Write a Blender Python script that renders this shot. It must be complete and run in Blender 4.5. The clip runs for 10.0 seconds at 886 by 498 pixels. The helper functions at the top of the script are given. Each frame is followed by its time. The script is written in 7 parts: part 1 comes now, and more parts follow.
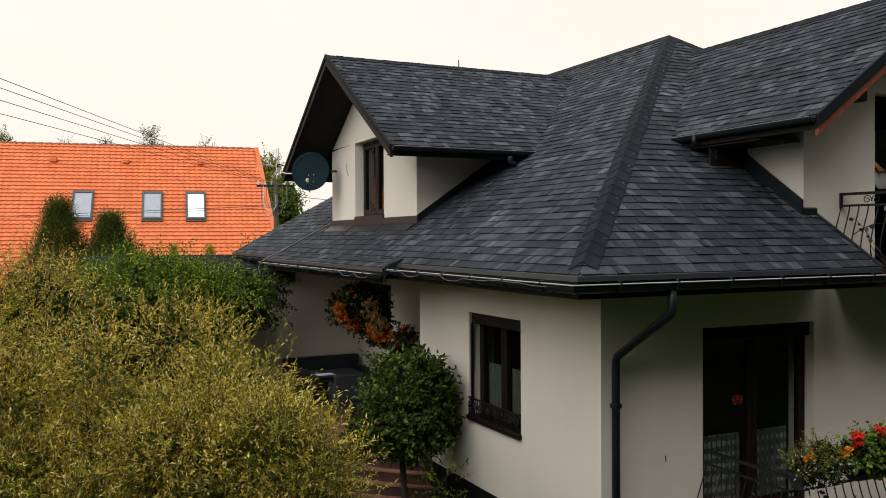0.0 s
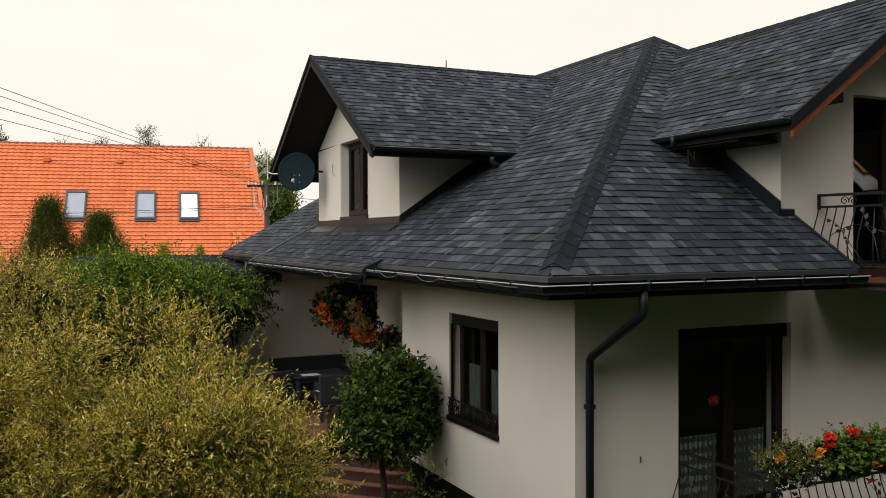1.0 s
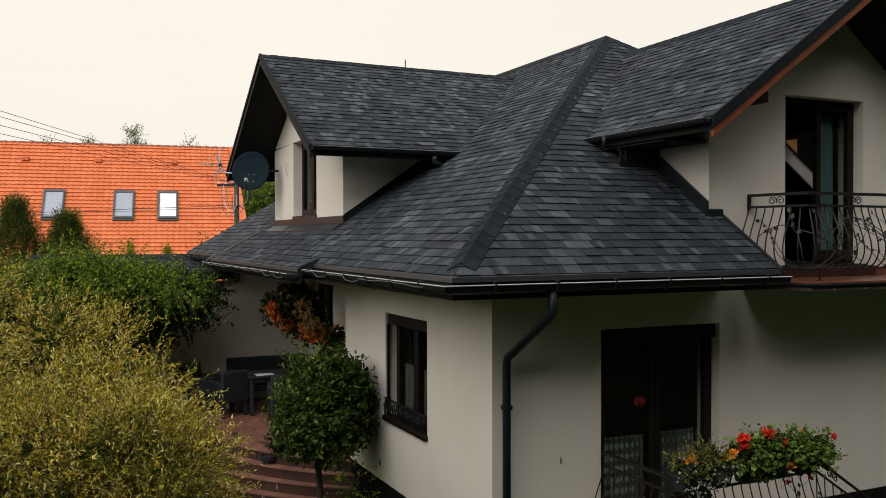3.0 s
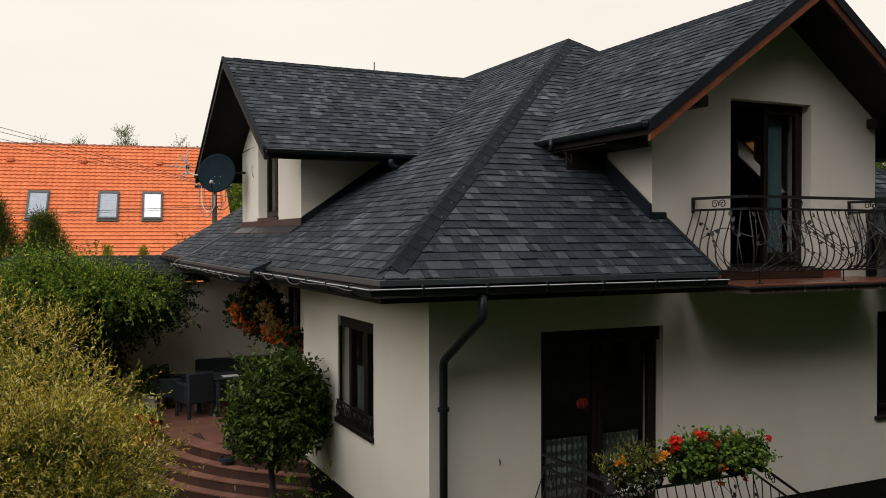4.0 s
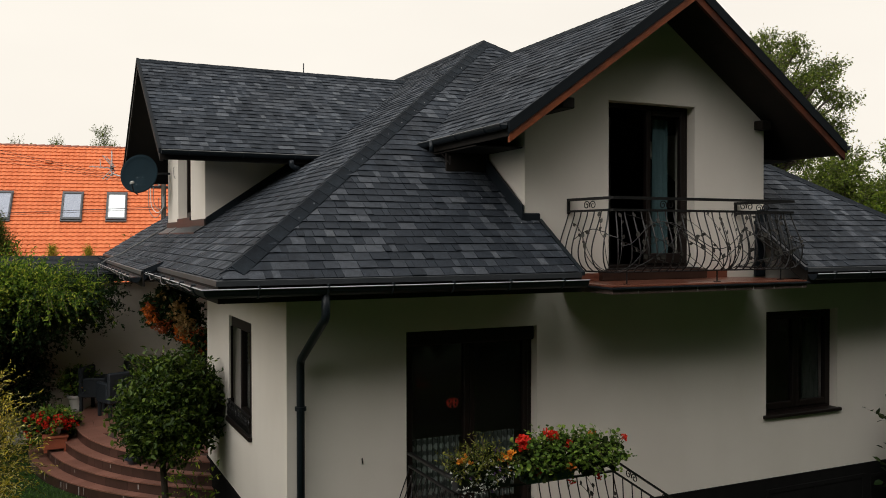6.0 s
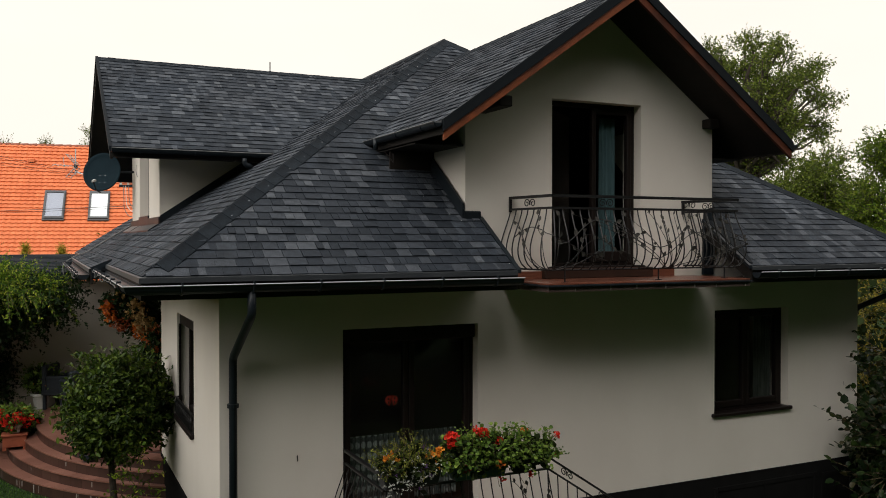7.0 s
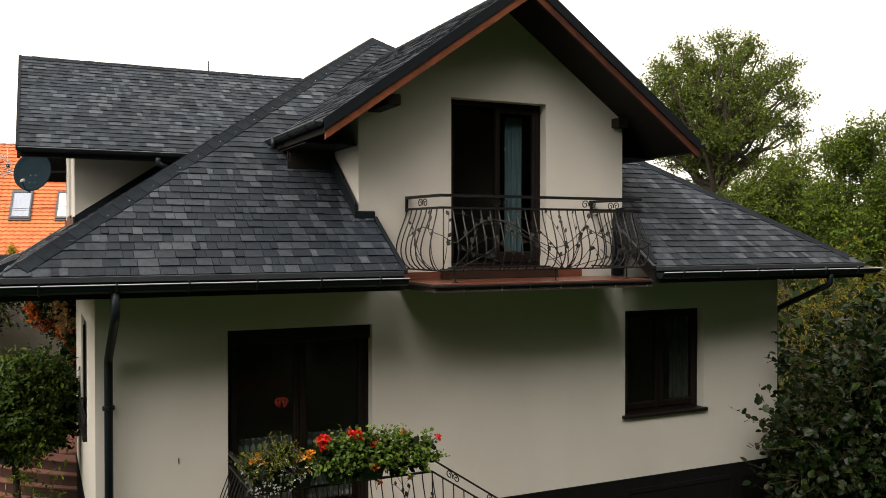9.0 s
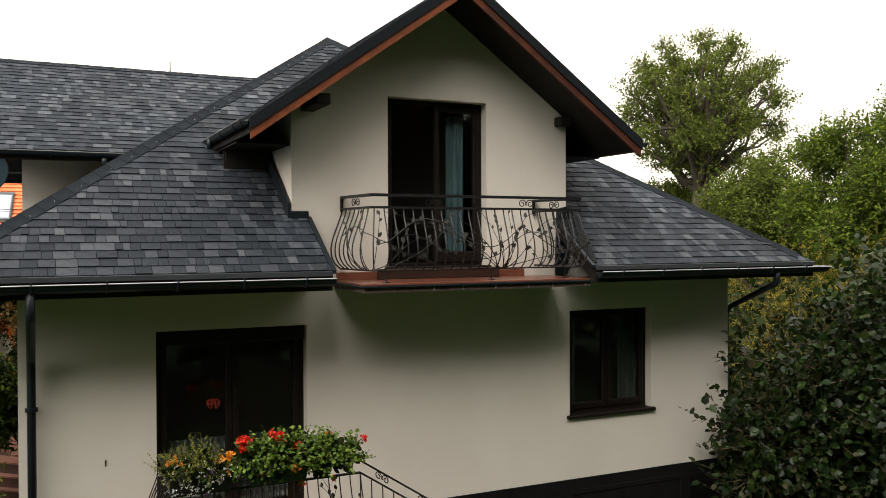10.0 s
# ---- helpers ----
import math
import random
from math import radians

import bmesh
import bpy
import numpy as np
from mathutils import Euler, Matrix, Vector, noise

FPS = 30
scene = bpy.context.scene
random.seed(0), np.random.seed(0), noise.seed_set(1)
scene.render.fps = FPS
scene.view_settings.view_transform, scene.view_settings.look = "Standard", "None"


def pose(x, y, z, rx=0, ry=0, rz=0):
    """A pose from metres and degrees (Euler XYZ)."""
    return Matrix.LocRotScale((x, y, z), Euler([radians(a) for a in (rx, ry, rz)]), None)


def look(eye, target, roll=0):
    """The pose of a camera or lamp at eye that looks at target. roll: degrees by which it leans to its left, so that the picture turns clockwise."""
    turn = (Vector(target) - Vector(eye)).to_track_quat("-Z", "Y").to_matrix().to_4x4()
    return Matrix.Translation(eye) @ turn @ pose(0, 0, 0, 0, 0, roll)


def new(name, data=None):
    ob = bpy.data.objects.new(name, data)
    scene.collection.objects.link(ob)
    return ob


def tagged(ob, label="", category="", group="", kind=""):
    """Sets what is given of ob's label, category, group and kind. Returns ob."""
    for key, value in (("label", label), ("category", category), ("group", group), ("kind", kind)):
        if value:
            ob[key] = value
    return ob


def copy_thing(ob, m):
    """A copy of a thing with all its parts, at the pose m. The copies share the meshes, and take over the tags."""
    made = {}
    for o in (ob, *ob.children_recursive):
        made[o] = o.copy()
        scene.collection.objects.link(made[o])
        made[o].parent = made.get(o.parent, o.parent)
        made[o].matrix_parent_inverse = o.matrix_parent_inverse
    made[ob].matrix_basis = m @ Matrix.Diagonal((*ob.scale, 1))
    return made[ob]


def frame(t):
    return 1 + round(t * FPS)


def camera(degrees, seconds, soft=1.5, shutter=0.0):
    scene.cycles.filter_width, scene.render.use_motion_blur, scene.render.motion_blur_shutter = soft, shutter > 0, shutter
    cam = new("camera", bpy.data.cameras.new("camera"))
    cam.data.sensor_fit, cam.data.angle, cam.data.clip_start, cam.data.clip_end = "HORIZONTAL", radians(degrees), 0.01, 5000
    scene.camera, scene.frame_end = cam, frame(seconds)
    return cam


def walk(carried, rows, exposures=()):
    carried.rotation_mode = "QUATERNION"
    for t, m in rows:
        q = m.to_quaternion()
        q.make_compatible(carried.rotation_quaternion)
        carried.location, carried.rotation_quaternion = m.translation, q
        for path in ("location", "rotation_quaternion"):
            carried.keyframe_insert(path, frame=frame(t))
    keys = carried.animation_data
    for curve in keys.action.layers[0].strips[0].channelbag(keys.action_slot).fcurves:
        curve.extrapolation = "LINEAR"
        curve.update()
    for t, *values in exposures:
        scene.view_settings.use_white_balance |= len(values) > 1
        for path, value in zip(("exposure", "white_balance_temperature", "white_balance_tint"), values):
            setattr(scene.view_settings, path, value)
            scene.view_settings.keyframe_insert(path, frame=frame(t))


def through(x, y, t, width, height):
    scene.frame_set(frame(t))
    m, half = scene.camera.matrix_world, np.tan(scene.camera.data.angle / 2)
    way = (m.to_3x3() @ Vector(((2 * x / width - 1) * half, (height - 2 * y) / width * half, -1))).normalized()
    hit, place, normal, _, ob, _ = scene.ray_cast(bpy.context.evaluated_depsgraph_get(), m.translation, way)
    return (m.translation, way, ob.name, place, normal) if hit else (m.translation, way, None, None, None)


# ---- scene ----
cam = camera(54.9, 10.0, 0.95)
PATH = [
    (0, (-5.221, -7.271, 3.35), (-4.369, -5.461, 3.322), -0.3),
    (0.5, (-5.102, -7.322, 3.353), (-4.25, -5.513, 3.325), -0.2),
    (1, (-4.98, -7.383, 3.351), (-4.128, -5.574, 3.324), -0.2),
    (1.5, (-4.823, -7.445, 3.348), (-3.971, -5.636, 3.321), -0.2),
    (2, (-4.643, -7.516, 3.343), (-3.791, -5.707, 3.317), -0.2),
    (2.5, (-4.437, -7.597, 3.345), (-3.584, -5.788, 3.318), -0.1),
    (4, (-3.638, -8.046, 3.384), (-2.784, -6.238, 3.356), -0.1),
    (4.5, (-3.336, -8.242, 3.413), (-2.481, -6.434, 3.385), -0.1),
    (5, (-2.99, -8.417, 3.411), (-2.135, -6.609, 3.383), -0.1),
    (5.5, (-2.655, -8.588, 3.401), (-1.8, -6.78, 3.374), -0.1),
    (7, (-1.704, -9.067, 3.36), (-0.847, -7.26, 3.333), -0.0),
    (7.5, (-1.401, -9.199, 3.358), (-0.544, -7.393, 3.33), -0.0),
    (8, (-1.094, -9.315, 3.349), (-0.237, -7.508, 3.321), -0.0),
    (8.5, (-0.818, -9.416, 3.355), (0.041, -7.61, 3.328), -0.0),
    (9, (-0.53, -9.508, 3.362), (0.329, -7.702, 3.335), -0.0),
    (9.5, (-0.203, -9.64, 3.356), (0.656, -7.834, 3.33), -0.1),
    (10, (0.199, -9.796, 3.352), (1.057, -7.99, 3.326), -0.2),
]
EXPOSURES = [(0, -0.22, 6500, 10), (4, -0.32, 6500, 10), (6.5, -0.26, 6480, 10), (7.5, -0.03, 6540, 10), (8.5, 0.24, 6720, 10), (10, 0.68, 6780, 10)]
walk(cam, [(t, look(eye, target, roll)) for t, eye, target, roll in PATH], EXPOSURES)

# ---- light ----
world = bpy.data.worlds.new("overcast_sky")
scene.world = world
world.use_nodes = True
wn, wl = world.node_tree.nodes, world.node_tree.links
wn.clear()
w_out = wn.new("ShaderNodeOutputWorld")
w_bg = wn.new("ShaderNodeBackground")
w_sky = wn.new("ShaderNodeTexSky")
w_sky.sky_type = "NISHITA"
w_sky.sun_disc = False
w_sky.sun_elevation, w_sky.sun_rotation = radians(35), radians(250)
w_sky.dust_density = 4.0
w_hsv = wn.new("ShaderNodeHueSaturation")
w_hsv.inputs["Saturation"].default_value = 0.12
w_hsv.inputs["Value"].default_value = 0.1
w_mix = wn.new("ShaderNodeMix")
w_mix.data_type = "RGBA"
w_mix.inputs["Factor"].default_value = 0.86
w_coord = wn.new("ShaderNodeTexCoord")
w_map = wn.new("ShaderNodeMapping")
w_map.inputs["Scale"].default_value = (1.0, 1.0, 3.0)
w_noise = wn.new("ShaderNodeTexNoise")
w_noise.inputs["Scale"].default_value = 2.2
w_noise.inputs["Detail"].default_value = 5.0
w_ramp = wn.new("ShaderNodeValToRGB")
w_ramp.color_ramp.elements[0].position, w_ramp.color_ramp.elements[1].position = 0.3, 0.7
w_ramp.color_ramp.elements[0].color = (1.30, 1.215, 1.085, 1)
w_ramp.color_ramp.elements[1].color = (1.38, 1.295, 1.155, 1)
wl.new(w_coord.outputs["Generated"], w_map.inputs["Vector"])
wl.new(w_map.outputs["Vector"], w_noise.inputs["Vector"])
wl.new(w_noise.outputs["Fac"], w_ramp.inputs["Fac"])
wl.new(w_sky.outputs["Color"], w_hsv.inputs["Color"])
wl.new(w_hsv.outputs["Color"], w_mix.inputs[6])
wl.new(w_ramp.outputs["Color"], w_mix.inputs[7])
# overcast dome: the zenith is brighter than the horizon
w_sep = wn.new("ShaderNodeSeparateXYZ")
w_grad = wn.new("ShaderNodeMapRange")
w_grad.inputs["From Min"].default_value, w_grad.inputs["From Max"].default_value = 0.45, 1.0
w_grad.inputs["To Min"].default_value, w_grad.inputs["To Max"].default_value = 1.0, 1.45
wl.new(w_coord.outputs["Generated"], w_sep.inputs[0])
wl.new(w_sep.outputs["Z"], w_grad.inputs["Value"])
w_high = wn.new("ShaderNodeMix")
w_high.data_type = "RGBA"
w_high.inputs[7].default_value = (1.12, 1.09, 1.05, 1)
w_rise = wn.new("ShaderNodeMapRange")
w_rise.inputs["From Min"].default_value, w_rise.inputs["From Max"].default_value = 0.35, 0.75
wl.new(w_sep.outputs["Z"], w_rise.inputs["Value"])
wl.new(w_rise.outputs[0], w_high.inputs["Factor"])
wl.new(w_mix.outputs[2], w_high.inputs[6])
wl.new(w_high.outputs[2], w_bg.inputs["Color"])
wl.new(w_grad.outputs[0], w_bg.inputs["Strength"])
wl.new(w_bg.outputs["Background"], w_out.inputs["Surface"])

sun_data = bpy.data.lights.new("sun", "SUN")
sun_data.energy, sun_data.angle, sun_data.color = 3.0, radians(60), (1.0, 0.97, 0.94)
sun = new("sun", sun_data)
sun.matrix_world = look((-13, -10.0, 12.5), (0, 0, 0))


# ---- materials ----
def material(name, low, high, rough=0.8, metal=0.0, scale=6.0, fine=70.0, bump=0.25, depth=0.004,
             random_mix=0.0, spec=0.5, rare=1.6, stretch=(1, 1, 1), detail=6.0, through=0.0):
    """Two colours mixed by coarse and fine noise, with a fine relief."""
    m = bpy.data.materials.new(name)
    m.use_nodes = True
    n, l = m.node_tree.nodes, m.node_tree.links
    b = n["Principled BSDF"]
    co = n.new("ShaderNodeTexCoord")
    mp = n.new("ShaderNodeMapping")
    mp.inputs["Scale"].default_value = stretch
    l.new(co.outputs["Object"], mp.inputs["Vector"])
    a = n.new("ShaderNodeTexNoise")
    a.inputs["Scale"].default_value, a.inputs["Detail"].default_value = scale, detail
    f = n.new("ShaderNodeTexNoise")
    f.inputs["Scale"].default_value, f.inputs["Detail"].default_value = fine, 3.0
    l.new(mp.outputs["Vector"], a.inputs["Vector"])
    l.new(mp.outputs["Vector"], f.inputs["Vector"])
    mx = n.new("ShaderNodeMath")
    mx.operation = "MULTIPLY_ADD"
    mx.inputs[1].default_value = 0.45
    l.new(f.outputs["Fac"], mx.inputs[0])
    sub = n.new("ShaderNodeMath")
    sub.operation = "MULTIPLY_ADD"
    sub.inputs[1].default_value, sub.inputs[2].default_value = 1.1, -0.3
    l.new(a.outputs["Fac"], sub.inputs[0])
    l.new(sub.outputs[0], mx.inputs[2])
    fac = mx.outputs[0]
    if random_mix:
        geo = n.new("ShaderNodeNewGeometry")
        inf = n.new("ShaderNodeObjectInfo")
        ad = n.new("ShaderNodeMath")
        l.new(geo.outputs["Random Per Island"], ad.inputs[0])
        l.new(inf.outputs["Random"], ad.inputs[1])
        fr = n.new("ShaderNodeMath")
        fr.operation = "FRACT"
        l.new(ad.outputs[0], fr.inputs[0])
        pw = n.new("ShaderNodeMath")
        pw.operation = "POWER"
        pw.inputs[1].default_value = rare
        l.new(fr.outputs[0], pw.inputs[0])
        bl = n.new("ShaderNodeMix")
        bl.inputs["Factor"].default_value = random_mix
        l.new(fac, bl.inputs[2])
        l.new(pw.outputs[0], bl.inputs[3])
        fac = bl.outputs[0]
    cm = n.new("ShaderNodeMix")
    cm.data_type = "RGBA"
    cm.inputs[6].default_value, cm.inputs[7].default_value = (*low, 1), (*high, 1)
    l.new(fac, cm.inputs["Factor"])
    l.new(cm.outputs[2], b.inputs["Base Color"])
    b.inputs["Roughness"].default_value, b.inputs["Metallic"].default_value = rough, metal
    b.inputs["Specular IOR Level"].default_value = spec
    if bump:
        bp = n.new("ShaderNodeBump")
        bp.inputs["Strength"].default_value, bp.inputs["Distance"].default_value = bump, depth
        l.new(f.outputs["Fac"], bp.inputs["Height"])
        l.new(bp.outputs["Normal"], b.inputs["Normal"])
    if through:
        tr = n.new("ShaderNodeBsdfTranslucent")
        ms = n.new("ShaderNodeMixShader")
        ms.inputs[0].default_value = through
        l.new(cm.outputs[2], tr.inputs["Color"])
        l.new(b.outputs[0], ms.inputs[1])
        l.new(tr.outputs[0], ms.inputs[2])
        l.new(ms.outputs[0], n["Material Output"].inputs["Surface"])
    return m


def render_wall(name):
    """Cream mineral render: broad weather stains, faint vertical runs and a grained relief."""
    m = bpy.data.materials.new(name)
    m.use_nodes = True
    n, l = m.node_tree.nodes, m.node_tree.links
    b = n["Principled BSDF"]
    co = n.new("ShaderNodeTexCoord")
    big = n.new("ShaderNodeTexNoise")
    big.inputs["Scale"].default_value, big.inputs["Detail"].default_value = 0.9, 6
    run_map = n.new("ShaderNodeMapping")
    run_map.inputs["Scale"].default_value = (1.0, 1.0, 0.55)
    run = n.new("ShaderNodeTexNoise")
    run.inputs["Scale"].default_value, run.inputs["Detail"].default_value = 1.5, 5
    grain = n.new("ShaderNodeTexNoise")
    grain.inputs["Scale"].default_value, grain.inputs["Detail"].default_value = 160, 4
    l.new(co.outputs["Object"], big.inputs["Vector"])
    l.new(co.outputs["Object"], run_map.inputs["Vector"])
    l.new(run_map.outputs["Vector"], run.inputs["Vector"])
    l.new(co.outputs["Object"], grain.inputs["Vector"])
    s = n.new("ShaderNodeMath")
    s.operation = "ADD"
    l.new(big.outputs["Fac"], s.inputs[0])
    l.new(run.outputs["Fac"], s.inputs[1])
    r = n.new("ShaderNodeValToRGB")
    r.color_ramp.elements[0].position, r.color_ramp.elements[0].color = 0.30, (0.655, 0.605, 0.535, 1)
    r.color_ramp.elements[1].position, r.color_ramp.elements[1].color = 0.64, (0.71, 0.66, 0.59, 1)
    h = n.new("ShaderNodeMath")
    h.operation = "MULTIPLY"
    h.inputs[1].default_value = 0.5
    l.new(s.outputs[0], h.inputs[0])
    l.new(h.outputs[0], r.inputs["Fac"])
    l.new(r.outputs["Color"], b.inputs["Base Color"])
    b.inputs["Roughness"].default_value = 0.93
    b.inputs["Specular IOR Level"].default_value = 0.2
    bp = n.new("ShaderNodeBump")
    bp.inputs["Strength"].default_value, bp.inputs["Distance"].default_value = 0.35, 0.004
    l.new(grain.outputs["Fac"], bp.inputs["Height"])
    l.new(bp.outputs["Normal"], b.inputs["Normal"])
    return m


def glass(name, tint=(0.9, 0.95, 0.93)):
    m = bpy.data.materials.new(name)
    m.use_nodes = True
    n, l = m.node_tree.nodes, m.node_tree.links
    n.remove(n["Principled BSDF"])
    t = n.new("ShaderNodeBsdfTransparent")
    t.inputs["Color"].default_value = (*tint, 1)
    g = n.new("ShaderNodeBsdfGlossy")
    g.inputs["Roughness"].default_value = 0.02
    f = n.new("ShaderNodeFresnel")
    f.inputs["IOR"].default_value = 1.5
    ms = n.new("ShaderNodeMixShader")
    l.new(f.outputs[0], ms.inputs[0])
    l.new(t.outputs[0], ms.inputs[1])
    l.new(g.outputs[0], ms.inputs[2])
    l.new(ms.outputs[0], n["Material Output"].inputs["Surface"])
    return m


M_WALL = render_wall("cream_render")
def shingle_material(name, steps, patch=0.35, gloss=0.22):
    """Granule-coated bitumen: one of a few greys a tab, speckled grain, broad weathering."""
    m = bpy.data.materials.new(name)
    m.use_nodes = True
    n, l = m.node_tree.nodes, m.node_tree.links
    b = n["Principled BSDF"]
    co = n.new("ShaderNodeTexCoord")
    geo = n.new("ShaderNodeNewGeometry")
    inf = n.new("ShaderNodeObjectInfo")
    ad = n.new("ShaderNodeMath")
    l.new(geo.outputs["Random Per Island"], ad.inputs[0])
    l.new(inf.outputs["Random"], ad.inputs[1])
    fr = n.new("ShaderNodeMath")
    fr.operation = "FRACT"
    l.new(ad.outputs[0], fr.inputs[0])
    ramp = n.new("ShaderNodeValToRGB")
    while len(ramp.color_ramp.elements) < len(steps):
        ramp.color_ramp.elements.new(0.5)
    for e, (at_, c) in zip(ramp.color_ramp.elements, steps):
        e.position, e.color = at_, (*c, 1)
    l.new(fr.outputs[0], ramp.inputs["Fac"])
    grain = n.new("ShaderNodeTexNoise")
    grain.inputs["Scale"].default_value, grain.inputs["Detail"].default_value, grain.inputs["Roughness"].default_value = 85, 5, 0.8
    broad = n.new("ShaderNodeTexNoise")
    broad.inputs["Scale"].default_value, broad.inputs["Detail"].default_value = 0.8, 4
    # weathered streaks and scuffs, a hand wide
    scuff = n.new("ShaderNodeTexNoise")
    scuff.inputs["Scale"].default_value, scuff.inputs["Detail"].default_value = 11, 5
    value = None
    for tex, lo, hi in ((grain, 0.35, 1.75), (broad, 1 - patch, 1 + patch), (scuff, 0.7, 1.32)):
        l.new(co.outputs["Object"], tex.inputs["Vector"])
        mr = n.new("ShaderNodeMapRange")
        mr.inputs["From Min"].default_value, mr.inputs["From Max"].default_value = 0.28, 0.72
        mr.inputs["To Min"].default_value, mr.inputs["To Max"].default_value = lo, hi
        l.new(tex.outputs["Fac"], mr.inputs["Value"])
        if value is None:
            value = mr.outputs[0]
        else:
            mu = n.new("ShaderNodeMath")
            mu.operation = "MULTIPLY"
            l.new(value, mu.inputs[0])
            l.new(mr.outputs[0], mu.inputs[1])
            value = mu.outputs[0]
    hs = n.new("ShaderNodeHueSaturation")
    l.new(ramp.outputs["Color"], hs.inputs["Color"])
    l.new(value, hs.inputs["Value"])
    l.new(hs.outputs["Color"], b.inputs["Base Color"])
    b.inputs["Roughness"].default_value, b.inputs["Specular IOR Level"].default_value = 0.8, gloss
    bp = n.new("ShaderNodeBump")
    bp.inputs["Strength"].default_value, bp.inputs["Distance"].default_value = 0.9, 0.005
    l.new(grain.outputs["Fac"], bp.inputs["Height"])
    l.new(bp.outputs["Normal"], b.inputs["Normal"])
    return m


M_SHINGLE = shingle_material("charcoal_shingle", [(0.0, (0.01329, 0.01761, 0.02355)), (0.45, (0.01905, 0.02426, 0.03203)), (0.65, (0.02925, 0.0352, 0.04381)), (0.82, (0.04165, 0.04805, 0.05747)), (0.94, (0.05671, 0.06375, 0.07443)), (1.0, (0.07621, 0.08373, 0.09327))])
M_CAP = shingle_material("cap_shingle", [(0.0, (0.00665, 0.0095, 0.01292)), (1.0, (0.0119, 0.01596, 0.02052))], 0.2, 0.1)
M_DECK = material("roof_felt", (0.02, 0.021, 0.024), (0.035, 0.036, 0.04), 0.9, 0, 3, 80)
M_METAL = material("graphite_metal", (0.007, 0.010, 0.013), (0.013, 0.018, 0.023), 0.42, 0.0, 5, 60, 0.1, 0.002, 0, 0.28)
M_VERGE = material("matt_graphite_verge", (0.006, 0.008, 0.010), (0.011, 0.014, 0.017), 0.7, 0.0, 5, 60, 0.1, 0.002, 0, 0.1)
M_FLASH = material("brown_flashing", (0.024, 0.019, 0.018), (0.045, 0.036, 0.033), 0.5, 0.3, 5, 60, 0.1, 0.002)
M_SOFFIT = material("dark_stained_boards", (0.006, 0.005, 0.004), (0.017, 0.012, 0.009), 0.75, 0, 4, 40, 0.3, 0.003, 0, 0.3, 1.6, (1, 1, 1))
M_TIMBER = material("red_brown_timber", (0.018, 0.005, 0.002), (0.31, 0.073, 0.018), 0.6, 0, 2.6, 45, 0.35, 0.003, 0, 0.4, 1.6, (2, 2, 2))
# same timber for the right board, its weaker light put into a darker colour
M_TIMBER_SHADED = material("shaded_red_timber", (0.010, 0.004, 0.003), (0.13, 0.032, 0.011), 0.65, 0, 2.2, 45, 0.35, 0.003, 0, 0.3, 1.6, (2, 2, 2))
M_STEPWOOD = material("dark_wooden_threshold", (0.018, 0.008, 0.005), (0.055, 0.024, 0.014), 0.55, 0, 4, 60, 0.3, 0.002, 0, 0.35, 1.6, (1, 4, 4))
M_FRAME = material("dark_brown_frame", (0.005, 0.0032, 0.0024), (0.013, 0.0072, 0.0055), 0.5, 0, 6, 60, 0.15, 0.001, 0, 0.25)
M_GLASS = glass("window_glass")
def lace_material(name, step, rise):
    """White net with rows of woven drops."""
    m = material(name, (0.03, 0.036, 0.034), (0.20, 0.22, 0.21), 0.9, 0, 30, 120, 0.3, 0.002, 0, 0.2, 1.6, (1, 1, 0.4), through=0.3)
    n, l = m.node_tree.nodes, m.node_tree.links
    co = n.new("ShaderNodeTexCoord")
    sp = n.new("ShaderNodeSeparateXYZ")
    l.new(co.outputs["Object"], sp.inputs[0])
    run = n.new("ShaderNodeMath")
    l.new(sp.outputs["X"], run.inputs[0])
    l.new(sp.outputs["Y"], run.inputs[1])
    waves = []
    for src_, size in ((run.outputs[0], step), (sp.outputs["Z"], rise)):
        k = n.new("ShaderNodeMath")
        k.operation = "MULTIPLY"
        k.inputs[1].default_value = 2 * math.pi / size
        l.new(src_, k.inputs[0])
        w = n.new("ShaderNodeMath")
        w.operation = "SINE"
        l.new(k.outputs[0], w.inputs[0])
        waves.append(w.outputs[0])
    both = n.new("ShaderNodeMath")
    both.operation = "ADD"
    l.new(waves[0], both.inputs[0])
    l.new(waves[1], both.inputs[1])
    drop = n.new("ShaderNodeMapRange")
    drop.inputs["From Min"].default_value, drop.inputs["From Max"].default_value = 0.3, 1.0
    l.new(both.outputs[0], drop.inputs["Value"])
    mix_ = n.new("ShaderNodeMix")
    mix_.data_type = "RGBA"
    mix_.inputs[7].default_value = (0.46, 0.50, 0.48, 1)
    old = n["Principled BSDF"].inputs["Base Color"].links[0].from_socket
    l.new(old, mix_.inputs[6])
    l.new(drop.outputs[0], mix_.inputs["Factor"])
    l.new(mix_.outputs[2], n["Principled BSDF"].inputs["Base Color"])
    return m


M_LACE = lace_material("white_lace", 0.075, 0.13)
M_SHEER = material("white_sheer", (0.05, 0.058, 0.05), (0.20, 0.22, 0.19), 0.9, 0, 9, 90, 0.3, 0.002, 0, 0.2, 1.6, (4, 4, 0.5), through=0.3)
M_CURTAIN = material("blue_grey_curtain", (0.10, 0.18, 0.20), (0.20, 0.31, 0.33), 0.9, 0, 4, 60, 0.2, 0.002, 0, 0.2, through=0.2)
M_INSIDE = material("interior_paint", (0.16, 0.14, 0.12), (0.22, 0.20, 0.17), 0.9, 0, 2, 60)
M_FLOORIN = material("interior_floor", (0.06, 0.035, 0.02), (0.12, 0.07, 0.04), 0.6, 0, 3, 40)
